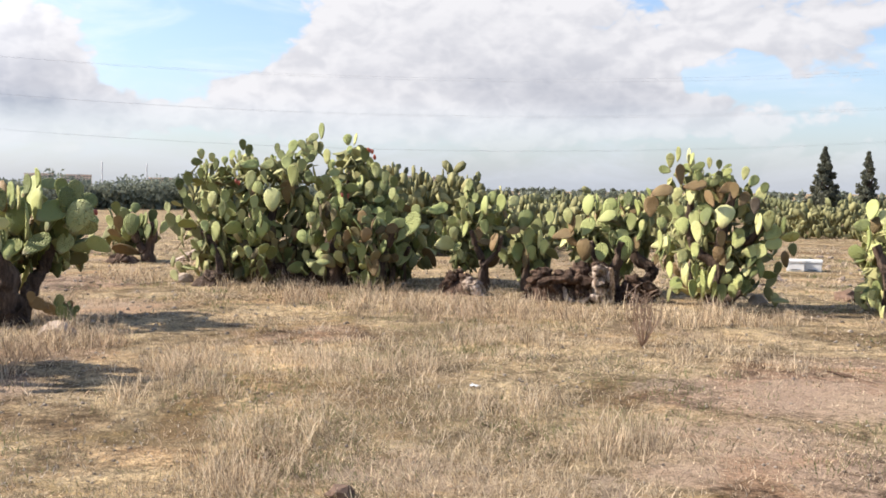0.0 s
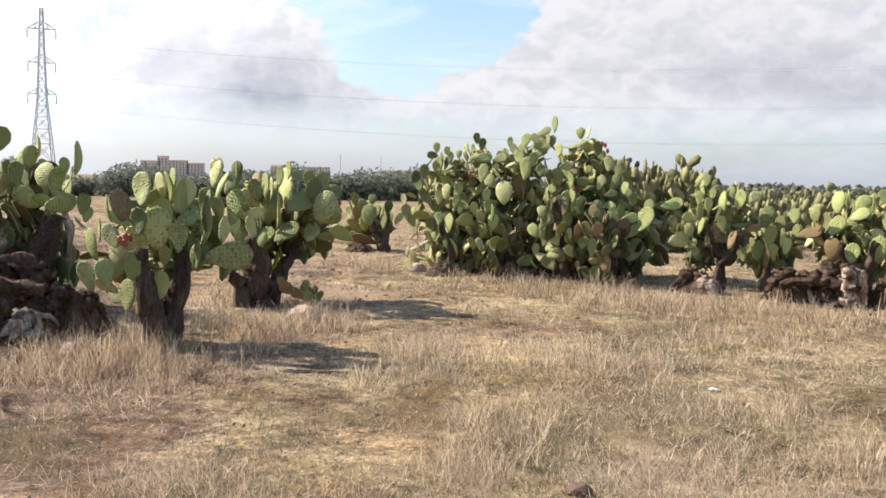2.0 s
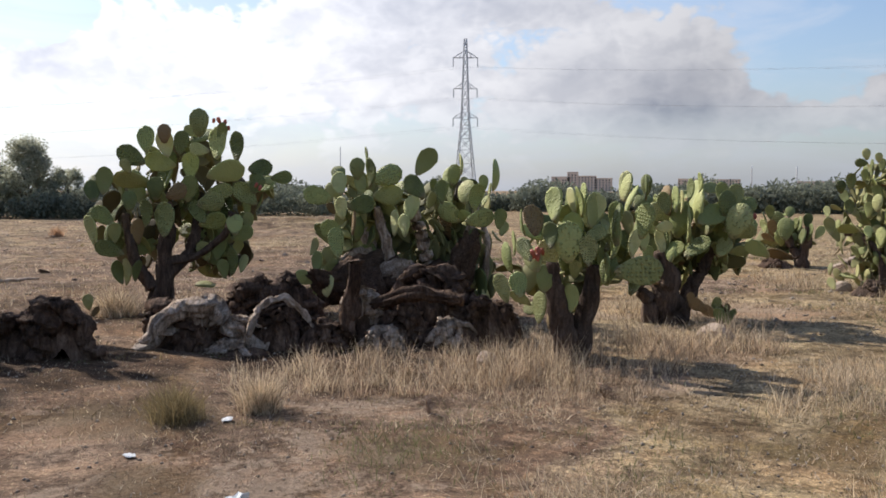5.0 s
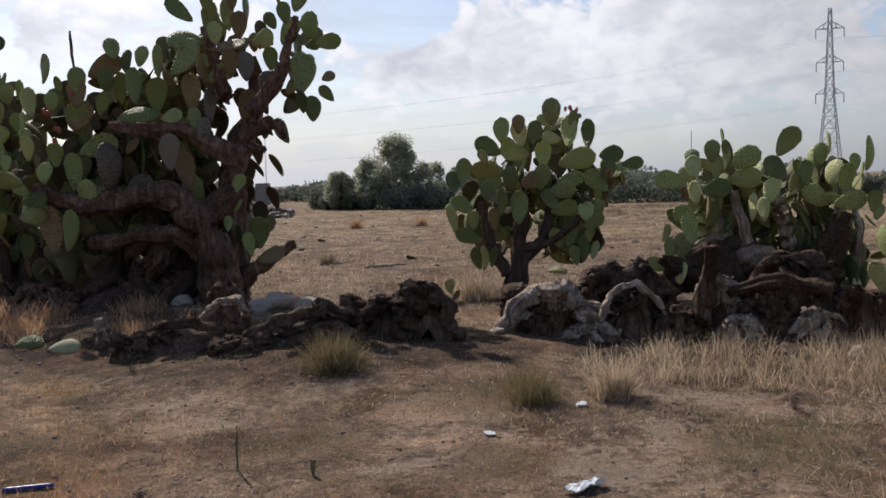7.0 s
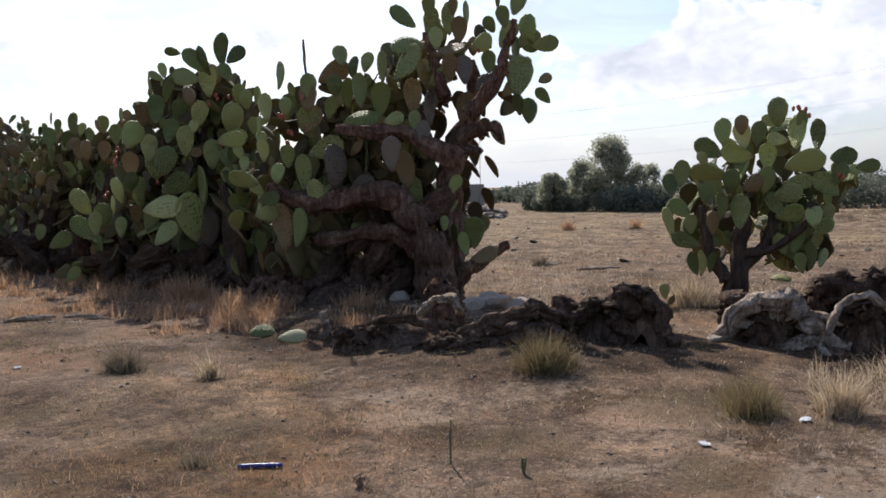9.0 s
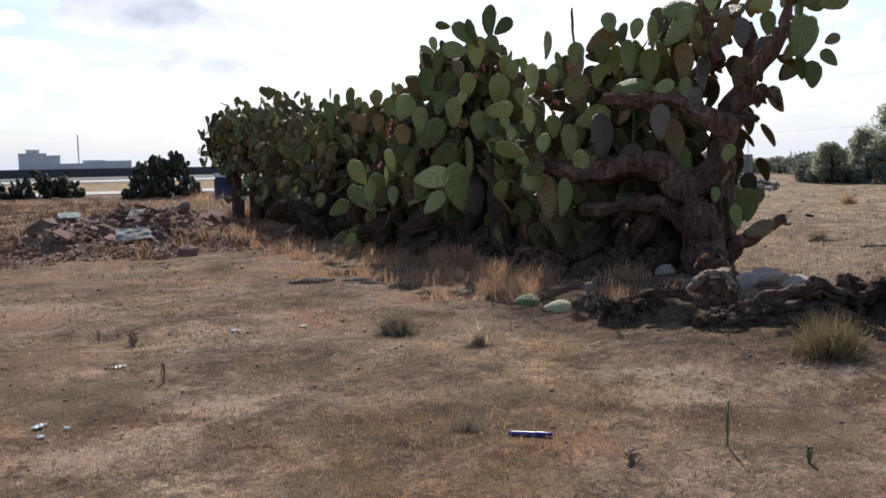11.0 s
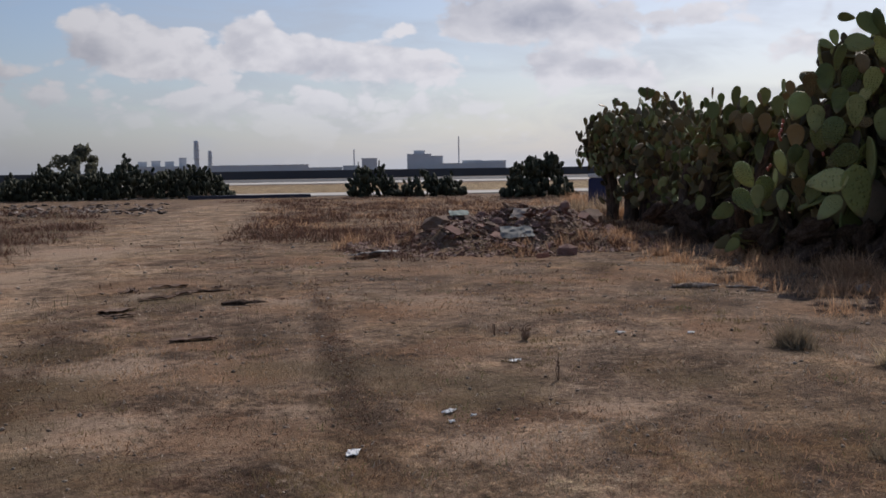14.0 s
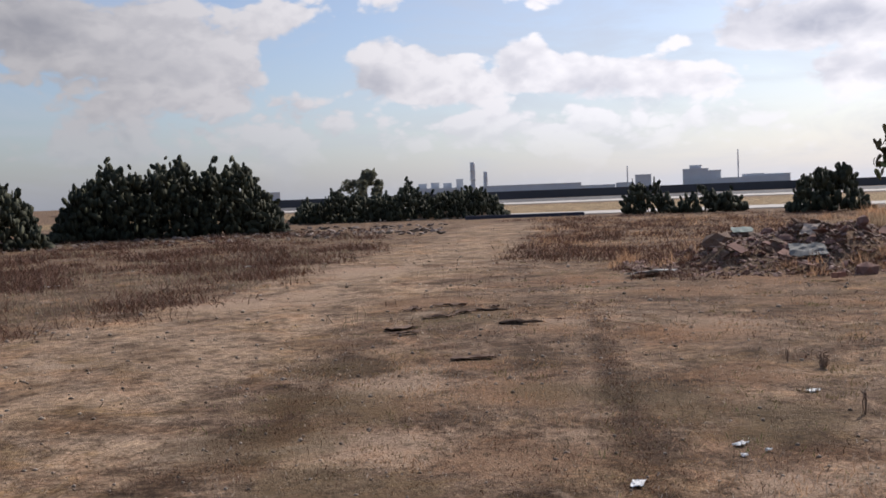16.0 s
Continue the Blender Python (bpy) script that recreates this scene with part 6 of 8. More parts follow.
def clump_field(name, label, mat, clumps, az0, az1, r0, r1, high, seed, patch, cover, blades=(14, 40), lean=0.42, spread=0.07):
    """Loose clumps of bent blades, thick in patches."""
    rng = np.random.default_rng(seed)
    xy, r = scatter(rng, clumps * 3, az0, az1, r0, r1)
    dense = np.array([0.5 + 0.5 * noise.noise((x * patch, y * patch, seed * 1.3)) + 0.2 * noise.noise((x * patch * 3, y * patch * 3, seed)) for x, y in xy])
    far = np.array([near_line(x, y, TRACK) + 0.9 * noise.noise((x * 0.5, y * 0.5, 6.0)) for x, y in xy]) + np.random.default_rng(seed + 900).uniform(-0.7, 0.7, len(xy))
    trod = np.array([min(near_line(x, y, line) for line in TRODDEN) for x, y in xy]) + rng.uniform(-0.3, 0.3, len(xy))
    keep = (dense + rng.uniform(-0.15, 0.15, len(dense)) > 1 - cover) & (far > 2.0) & ((trod > 0.65) | (rng.random(len(xy)) < 0.18))
    xy, r, dense = xy[keep][:clumps], r[keep][:clumps], dense[keep][:clumps]
    pos, tall, bent = [], [], []
    for (x, y), d in zip(xy, dense):
        m = int(rng.integers(*blades))
        h = high * rng.uniform(0.4, 1.1) * (0.5 + np.clip(d - 0.3, 0, 0.8))
        pos.append(np.column_stack([rng.normal(0, spread, (m, 2)) + (x, y), np.full(m, height_at(x, y) - 0.012)]))
        tall.append(h * rng.uniform(0.4, 1.15, m))
        bent.append(np.clip(rng.normal(lean + rng.uniform(-0.15, 0.25), 0.25, m), 0.03, 0.98))
    pos, tall, bent = np.concatenate(pos), np.concatenate(tall), np.concatenate(bent)
    d = np.hypot(pos[:, 0], pos[:, 1])
    me = blades_mesh(name, pos, tall, np.clip(0.0009 * d ** 0.9, 0.0022, 0.02) * rng.uniform(0.6, 1.3, len(d)), bent, mat)
    return tagged(new(name, me), label, "grass", kind="stuff")


grass_sheet("short_straw", "short trampled straw lying on the ground", STRAW, 120000, 14, 118, 2.4, 34, 0.085, 2, 0.9, 0.85, 0.9)
clump_field("dry_grass", "loose clumps of blond dry grass over the clearing", STRAW, 3000, 14, 84, 2.5, 38, 0.19, 1, 0.55, 0.44, blades=(16, 50), lean=0.86, spread=0.09)
clump_field("brown_grass", "brown dry grass mixed into the straw", DULLROSE, 2000, 14, 86, 2.6, 30, 0.15, 6, 0.6, 0.46, blades=(14, 40), lean=0.82, spread=0.08)
clump_field("field_grass", "thin blond dry grass over the far field", STRAW, 2600, 84, 132, 11, 60, 0.15, 17, 0.25, 0.55, blades=(8, 20), lean=0.75, spread=0.2)
grass_sheet("dull_grass", "thin dull brown grass on trodden earth", DULL, 45000, 72, 200, 2.4, 45, 0.055, 3, 0.6, 0.70, 0.95)
clump_field("dull_clumps", "scattered low clumps of dull dry grass", DULL, 3600, 84, 200, 2.6, 45, 0.075, 7, 0.6, 0.55, blades=(8, 22), lean=0.72, spread=0.05)
def rut_weeds(line, count, wide, seed):
    """Low dark weeds that follow a wheel rut."""
    rng = np.random.default_rng(seed)
    legs = [(Vector(a), Vector(b)) for a, b in zip(line, line[1:])]
    pos = []
    for _ in range(count):
        a, b = legs[rng.integers(len(legs))]
        q = a.lerp(b, float(rng.random()))
        x, y = q.x + rng.normal(0, wide), q.y + rng.normal(0, wide * 0.5)
        m = int(rng.integers(5, 14))
        pos.append(np.column_stack([rng.normal(0, 0.05, (m, 2)) + (x, y), np.full(m, height_at(x, y) - 0.01)]))
    pos = np.concatenate(pos)
    r = np.hypot(pos[:, 0], pos[:, 1])
    me = blades_mesh("rut_weeds", pos, 0.05 * rng.uniform(0.4, 1.2, len(r)), np.clip(0.0011 * r ** 0.85, 0.0025, 0.02), np.clip(rng.normal(0.9, 0.12, len(r)), 0.3, 0.99), DARKWEED)
    return tagged(new("rut_weeds", me), "low dark weeds growing along a wheel rut", "weeds", kind="stuff")


rut_weeds(RUT[:6], 420, 0.10, 51)
rut_weeds(RUT_B, 260, 0.30, 52)
clump_field("dark_weeds", "dense dark red-brown weeds beside the track", DARKWEED, 3600, 172, 204, 11, 46, 0.36, 9, 0.55, 0.48, blades=(14, 34), lean=0.84, spread=0.22)
clump_field("dry_weeds", "dry brown weeds mixed in beside the track", DULL, 600, 173, 204, 11, 46, 0.34, 19, 0.45, 0.5, blades=(10, 22), lean=0.72, spread=0.2)
clump_field("rusty_grass", "low rust-coloured dry weeds", RUST, 2200, 110, 200, 2.8, 55, 0.08, 4, 0.45, 0.5, lean=0.75, spread=0.10)
clump_field("rusty_weeds", "low rusty brown weeds over the field's far side", RUST, 800, 141, 163, 23, 54, 0.28, 31, 0.35, 0.62, blades=(10, 24), lean=0.74, spread=0.20)
clump_field("dark_weeds", "dark red-brown weeds among the rusty ones", DARKWEED, 2600, 141, 165, 21, 54, 0.30, 32, 0.4, 0.62, blades=(10, 24), lean=0.74, spread=0.18)
clump_field("green_grass", "thin fresh green grass between straw", GREEN, 1500, 14, 88, 2.5, 24, 0.10, 5, 0.4, 0.50, lean=0.6, spread=0.12)
clump_field("green_grass", "thin green shoots on trodden earth", GREEN, 260, 88, 190, 2.5, 22, 0.06, 15, 0.45, 0.40, lean=0.6)
clump_field("olive_tufts", "small olive and brown tufts on trodden earth", SAGE, 2400, 84, 200, 2.6, 30, 0.075, 27, 0.8, 0.40, blades=(14, 36), lean=0.72, spread=0.045)
clump_field("low_weeds", "flat dark weeds in patches on trodden earth", DARKWEED, 5200, 84, 204, 2.6, 36, 0.06, 12, 0.5, 0.52, blades=(8, 20), lean=0.75, spread=0.07)
grass_sheet("straw_chips", "bleached straw lying flat between the clumps", STRAW, 70000, 14, 78, 2.4, 30, 0.09, 13, 0.8, 0.9, 0.985)
grass_sheet("straw_chips", "bleached straw chips lying on trodden earth", CHIPS, 75000, 60, 200, 2.4, 40, 0.085, 8, 1.1, 0.62, 0.98)


def pebbles(name, label, mat, count, az0, az1, r0, r1, size, seed):
    rng = np.random.default_rng(seed)
    xy, r = scatter(rng, count, az0, az1, r0, r1)
    s = size * rng.uniform(0.3, 1.0, count) ** 2 * np.clip(r / 7, 0.6, 2.2)
    z = np.array([height_at(x, y) for x, y in xy])
    corner = np.array([(1, 0, 0), (0, 1, 0), (-1, 0, 0), (0, -1, 0), (0, 0, 0.7), (0, 0, -0.5)], float)
    p = corner[None] * s[:, None, None] * rng.uniform(0.55, 1.25, (count, 6, 1))
    t = rng.uniform(0, 6.283, count)
    c, q = np.cos(t)[:, None], np.sin(t)[:, None]
    v = np.stack([p[..., 0] * c - p[..., 1] * q + xy[:, :1], p[..., 0] * q + p[..., 1] * c + xy[:, 1:], p[..., 2] + z[:, None] + 0.2 * s[:, None]], -1)
    tri = np.array([(0, 1, 4), (1, 2, 4), (2, 3, 4), (3, 0, 4), (1, 0, 5), (2, 1, 5), (3, 2, 5), (0, 3, 5)])
    faces = (np.arange(count)[:, None, None] * 6 + tri[None]).reshape(-1, 3)
    me = bpy.data.meshes.new(name)
    me.vertices.add(count * 6)
    me.vertices.foreach_set("co", v.astype(np.float32).ravel())
    me.loops.add(faces.size)
    me.loops.foreach_set("vertex_index", faces.astype(np.int32).ravel())
    me.polygons.add(len(faces))
    me.polygons.foreach_set("loop_start", np.arange(0, faces.size, 3, dtype=np.int32))
    me.update(calc_edges=True)
    me.materials.append(mat)
    return tagged(new(name, me), label, "pebbles", kind="stuff")


GRIT = leaf_material("loose_grit", (0.16, 0.12, 0.09), (0.50, 0.43, 0.36))
pebbles("loose_grit", "loose grit and small clods on the ground", GRIT, 6000, 55, 205, 2.4, 50, 0.022, 21)
pebbles("loose_grit", "loose grit between the straw", GRIT, 3000, 14, 80, 2.6, 30, 0.022, 22)

# ---- dead wood and stones ----
def rock_mesh(name, mat, seed, squash=0.65, jag=0.35, level=2):
    bm = bmesh.new()
    bmesh.ops.create_icosphere(bm, subdivisions=level, radius=1.0)
    for v in bm.verts:
        d = v.co.normalized()
        v.co = d * (1 + jag * noise.noise(d * 1.3 + Vector((seed, 0, 0))) + jag * 0.45 * noise.noise(d * 3.4 + Vector((0, seed, 0))))
        v.co.z *= squash
    me = bpy.data.meshes.new(name)
    bm.to_mesh(me)
    bm.free()
    me.materials.append(mat)
    return me


ROCKS = {m: [rock_mesh("stone", m, 3.7 * k + 1, 0.5 + 0.1 * k, jag, level) for k in range(4)] for m, jag, level in ((STONE, 0.35, 2), (CLOD, 0.5, 2), (RUBBLE, 0.6, 1))}


def stone(x, y, size, label, mat=STONE, seed=0, name="stone", sink=0.25, group=""):
    ob = new(name, ROCKS[mat][seed % 4])
    ob.matrix_basis = pose(x, y, height_at(x, y) + size * (0.5 - sink), 0, 0, seed * 47) @ Matrix.Scale(size, 4)
    return tagged(ob, label, "stone", group)


def dead_wood(p, label, mats, seed, deep=0.35, keep=None, group="dead trunks"):
    """Fallen and rotting stems that lie about one place."""
    rng = random.Random(seed)
    az = math.atan2(-p.x, p.y)
    ahead, right = Vector((-math.sin(az), math.cos(az), 0)), Vector((math.cos(az), math.sin(az), 0))
    for k, line in enumerate(p.wood):
        if keep is not None and k not in keep:
            continue
        v0, drift = rng.uniform(-1, 0.3) * deep, rng.uniform(-0.3, 0.3)
        pts = []
        for i, (u, z, r) in enumerate(line):
            v = v0 + drift * (i / (len(line) - 1) - 0.5)
            near = 1 + v / math.hypot(p.x, p.y)
            q = right * u * near + ahead * v
            pts.append((q.x, q.y, EYE_LINE + (z - EYE_LINE) * near, r))
        low = min(z - r for _, _, z, r in pts)
        pts = [(x, y, z - max(0.0, low) * 0.5, r * 0.80) for x, y, z, r in pts]
        ob = new("dead_trunk", tube_mesh("dead_trunk", pts, mats[k % len(mats)], seed + k, 0.5, 24, 9, 0.85, 0.75))
        ob.matrix_basis = pose(p.x, p.y, height_at(p.x, p.y))
        tagged(ob, label, "dead wood", group)


def root_mass(p, u, v, wide, high, label, mat, seed):
    """A rotten root stock beside p: a sagging core with fibrous limbs that run over it and down to the ground."""
    az = math.atan2(-p.x, p.y)
    near = 1 + v / math.hypot(p.x, p.y)
    x, y = p.x + math.cos(az) * u * near - math.sin(az) * v, p.y + math.sin(az) * u * near + math.cos(az) * v
    deep, high = wide * 0.75, high * 0.92
    root = thing("root_stock", x, y, height_at(x, y) - 0.015, label, "dead wood", "dead trunks", turn=math.degrees(az))
    verts, faces, rings, sides = [], [], 18, 72

    def dome(px, py):
        t2 = (px / wide) ** 2 + (py / deep) ** 2
        return high * max(0.0, 1 - t2 ** 1.3) * (0.86 + 0.42 * noise.noise((px * 1.1 / wide + seed, py * 1.4 / wide, seed * 1.7)))

    for k in range(rings + 1):
        t = k / rings
        for i in range(sides):
            a = 2 * math.pi * i / sides
            c, q = math.cos(a), math.sin(a)
            fold = 0.24 * noise.noise((c * 1.4 + seed, q * 1.4, 0.4 * t)) + 0.13 * noise.noise((c * 4.5 + seed, q * 4.5, 1.1 * t)) + 0.06 * noise.noise((c * 11 + seed, q * 11, 2.0 * t))
            out = t * (1.0 + fold * t)
            px, py = c * out * wide, q * out * deep
            verts.append((px, py, dome(px, py) * 0.9 + 0.05 * high * noise.noise((px * 14, py * 14, seed)) - 0.08 * t ** 6))
    for k in range(rings):
        a, b = k * sides, (k + 1) * sides
        faces += [(b + i, b + (i + 1) % sides, a + (i + 1) % sides, a + i) for i in range(sides)]
    child("core", mesh_from("core", verts, faces, CHAR if mat is DEADWOOD else mat, True), root)
    rng = random.Random(int(seed * 1000))
    for k in range(4 + int(wide * 7)):
        a, start, end = rng.uniform(0, 6.283), rng.uniform(0.0, 0.5), rng.uniform(0.75, 1.12)
        if k % 2:
            a = -math.pi / 2 + rng.gauss(0, 0.8)
        spin, r = rng.uniform(-1.1, 1.1), rng.uniform(0.04, 0.10) * (0.6 + high)
        pts = []
        for i in range(5):
            f = i / 4
            out = start + (end - start) * f
            b = a + spin * (f - 0.3)
            px, py = math.cos(b) * out * wide, math.sin(b) * out * deep
            pts.append((px, py, max(0.01, dome(px, py) + r * 0.3 * (1 - f)), r * (0.75, 1.2, 1.0, 0.85, 0.45)[i]))
        child("limb", tube_mesh("limb", pts, mat, int(seed * 10) + k, 0.45, 16, 6, 0.6, 0.7), root)
    return root


GREY_ROOT, DARK_ROOT, SHADE_ROOT = "grey fibrous root stock crumbling in dry grass", "dark rotten root stock on trodden earth", "dark rotten trunk foot in the hedge's shade"
for p, label, humps in [
        (HF, GREY_ROOT, [(-0.30, 0.10, 0.40, 0.34, CHAR), (-0.55, 0.25, 0.24, 0.46, CHAR), (0.18, 0.30, 0.36, 0.66, CHAR), (0.62, 0.42, 0.36, 0.66, CHAR), (0.42, 0.02, 0.30, 0.40, CHAR), (0.10, -0.20, 0.34, 0.12, DEADWOOD), (0.85, -0.10, 0.28, 0.30, CHAR)]),
        (HD, GREY_ROOT, [(-0.30, 0.15, 0.20, 0.62, DEADWOOD), (0.10, 0.05, 0.30, 0.36, CHAR), (0.45, 0.55, 0.62, 0.82, CHAR), (0.55, -0.05, 0.36, 0.30, DEADWOOD), (0.95, 0.25, 0.34, 0.50, CHAR), (-0.1, -0.2, 0.24, 0.22, DEADWOOD)]),
        (HG, DARK_ROOT, [(0.64, 0.0, 0.36, 0.62, CHAR), (0.28, 0.12, 0.24, 0.34, CHAR), (-0.04, 0.25, 0.22, 0.38, BARK_RED), (-0.32, -0.1, 0.50, 0.17, CHAR), (-0.95, -0.25, 0.40, 0.10, CHAR), (-1.12, 0.45, 0.22, 0.44, BARK_RED), (-1.55, 0.05, 0.42, 0.14, CHAR), (-1.95, -0.1, 0.24, 0.18, CHAR)]),
        (G, SHADE_ROOT, [(-0.9, 0.2, 0.8, 0.40, CHAR), (-0.15, 0.1, 0.5, 0.40, BARK_RED), (-1.8, 0.2, 0.6, 0.36, BARK_RED)]),
        (G2, SHADE_ROOT, [(-0.9, 0.1, 0.8, 0.45, CHAR), (0.2, 0.0, 0.8, 0.5, CHAR), (1.1, -0.1, 0.6, 0.45, CHAR)]),
        (LA, SHADE_ROOT, [(-0.25, 0.1, 0.36, 0.46, CHAR), (0.30, 0.15, 0.45, 0.55, CHAR), (0.50, -0.05, 0.16, 0.50, DEADWOOD), (0.95, 0.1, 0.34, 0.42, CHAR)]),
        (LB, SHADE_ROOT, [(0.1, 0.1, 0.36, 0.34, CHAR), (0.3, -0.1, 0.2, 0.26, DEADWOOD)]),
        (A, SHADE_ROOT, [(-0.6, 0.1, 0.35, 0.22, BARK), (0.4, 0.3, 0.5, 0.3, CHAR), (1.3, 0.2, 0.5, 0.3, CHAR)]),
        (C, SHADE_ROOT, [(-0.5, -0.2, 0.4, 0.22, CHAR)])]:
    for u, v, wide, high, mat in humps:
        root_mass(p, u, v, wide, high, label, mat, abs(p.x * 3.1 + u * 5.3 + v))
dead_wood(HF, "pale grey dead cactus limb lying on earth", (DEADWOOD,), 41, 0.22, (0, 3, 4, 5, 6, 7))
dead_wood(HD, "dark rotten cactus limb under a prickly pear", (CHAR, CHAR, DEADWOOD), 42, 0.3, (0, 3))
dead_wood(HG, "dark rotten root on trodden earth", (CHAR, CHAR, CHAR, CHAR, CHAR, DEADWOOD), 43, 0.25, (3, 5, 6))
dead_wood(WS, "pale splintered stump standing in shade", (DEADWOOD,), 44, 0.0)
dead_wood(LA, "pale dead limb below the hedge", (CHAR, DEADWOOD, DEADWOOD, DEADWOOD, CHAR, CHAR, CHAR), 45, 0.3, (0, 1, 2, 3))
dead_wood(LB, "dark rotten trunk below the hedge", (CHAR, CHAR, DEADWOOD), 46, 0.3, (1,))
dead_wood(LC, "dark dead trunk lying beside stones", (CHAR, DEADWOOD), 47)

for k, (x, y, size, mat) in enumerate([
        (-10.75, -4.38, 0.24, STONE), (-10.25, -4.40, 0.15, STONE), (-10.50, -3.92, 0.16, STONE), (-11.15, -5.81, 0.13, STONE), (-10.85, -4.95, 0.13, STONE),
        (-9.70, -7.89, 0.11, STONE), (-9.42, 4.05, 0.17, STONE), (-8.40, 1.51, 0.10, STONE), (-9.18, -1.54, 0.07, STONE),
        (-13.53, 9.15, 0.15, STONE), (-13.83, 7.99, 0.15, STONE), (-16.22, 9.98, 0.22, STONE), (-16.23, 10.43, 0.25, STONE), (-10.80, 11.27, 0.14, STONE),
        (-9.57, 4.12, 0.15, STONE), (-6.06, 12.10, 0.13, STONE), (-5.53, 13.76, 0.2, CLOD)]):
    stone(x, y, size, "pale weathered stone half sunk in earth" if mat is STONE else "brown clod of earth", mat, k, group="stones of the clearing")


# ---- tufts ----
def tuft(x, y, high, wide, count, mat, label, name="grass_tuft", lean=0.6, thick=1.0, seed=0):
    rng = np.random.default_rng(int(abs(x * 97 + y * 31)) + seed)
    a, r = rng.uniform(0, 2 * np.pi, count), wide * np.sqrt(rng.random(count)) * rng.uniform(0.3, 1.0, count)
    pos = np.stack([np.cos(a) * r, np.sin(a) * r, 0 * r - 0.015], -1)
    tall = high * rng.uniform(0.45, 1.1, count) * (1 - 0.4 * r / wide)
    bent = np.clip(rng.normal(lean, 0.2, count), 0.02, 0.97)
    w = max(0.0035, 0.0011 * math.hypot(x, y) ** 0.85) * thick * rng.uniform(0.6, 1.3, count)
    ob = new(name, blades_mesh(name, pos, tall, w, bent, mat))
    ob.matrix_basis = pose(x, y, height_at(x, y))
    return tagged(ob, label, "grass tuft", "tufts on the open ground")


for x, y, h, w, n, mat, label in [
        (-7.25, -2.49, 0.42, 0.30, 900, SAGE, "bushy yellow-green weed before dead wood"),
        (-6.59, -0.87, 0.34, 0.20, 500, SAGE, "low sage-coloured bushy weed"), (-6.79, -0.35, 0.42, 0.18, 500, STRAW, "upright blond tuft of grass"),
        (-6.35, -5.93, 0.32, 0.17, 420, DULL, "dark dry tuft of grass"), (-6.29, -4.94, 0.30, 0.12, 260, STRAW, "thin blond tuft of grass"),
        (-4.42, -3.55, 0.10, 0.14, 260, DULL, "small brown grass cushion"), (-6.32, -5.86, 0.30, 0.20, 420, DULL, "dark dry tuft of grass"),
        (-17.33, -6.11, 0.28, 0.18, 220, DULL, "dark dry tuft of grass"), (-31.09, -9.97, 0.5, 0.28, 200, RUST, "rusty grass tuft far out"), (-32.46, -8.04, 0.5, 0.28, 200, RUST, "rusty grass tuft far out"),
        (-12.10, -2.32, 0.5, 0.35, 700, STRAW, "tall blond grass beside a trunk"), (-17.17, -6.05, 0.3, 0.2, 240, DULL, "dark dry tuft of grass"),
        (-6.84, -0.93, 0.30, 0.22, 420, SAGE, "low sage-coloured bushy weed"), (-6.74, -0.35, 0.36, 0.17, 380, STRAW, "upright rusty blond tuft"),
        (-4.36, -3.50, 0.12, 0.14, 240, DULL, "small brown grass cushion"), (-11.68, -11.32, 0.45, 0.4, 400, RUST, "rusty grass at the hedge foot"),
        (-23.41, -32.73, 0.8, 0.8, 300, RUST, "rusty grass at the hedge foot"), (-17.86, -22.66, 0.7, 0.6, 300, RUST, "rusty grass at the hedge foot"),
        (-10.68, -8.82, 0.5, 0.5, 700, RUST, "rusty grass at the hedge foot"), (-9.60, -7.32, 0.42, 0.4, 500, RUST, "rusty grass at the hedge foot"), (-9.57, -6.67, 0.35, 0.35, 400, RUST, "rusty grass at the hedge foot"),
        (-12.64, -12.68, 0.5, 0.4, 400, RUST, "rusty grass at the hedge foot"), (-9.97, -5.70, 0.3, 0.35, 300, RUST, "rusty grass at the hedge foot")]:
    tuft(x, y, h, w, n, mat, label)


def tuft_bed(name, label, mat, places, count, high, seed, wide=0.35):
    """Many tall tufts that nobody could count, in patches round the given places (x, y, radius)."""
    rng = np.random.default_rng(seed)
    pos, tall = [], []
    for x, y, r in places:
        for _ in range(count):
            a, d = rng.uniform(0, 2 * np.pi), r * math.sqrt(rng.random())
            cx, cy = x + math.cos(a) * d, y + math.sin(a) * d
            h = high * rng.uniform(0.25, 1.0) ** 1.2 * 1.25
            m = rng.integers(14, 46)
            xy = np.array([cx, cy]) + rng.normal(0, wide * 0.22, (m, 2))
            pos.append(np.column_stack([xy, np.full(m, height_at(cx, cy) - 0.02)]))
            tall.append(h * rng.uniform(0.5, 1.1, m))
    pos, tall = np.concatenate(pos), np.concatenate(tall)
    r = np.hypot(pos[:, 0], pos[:, 1])
    me = blades_mesh(name, pos, tall, np.clip(0.0011 * r ** 0.8, 0.0035, 0.02) * rng.uniform(0.6, 1.3, len(r)), np.clip(rng.normal(0.58, 0.27, len(r)), 0.05, 0.97), mat)
    return tagged(new(name, me), label, "grass", kind="stuff")


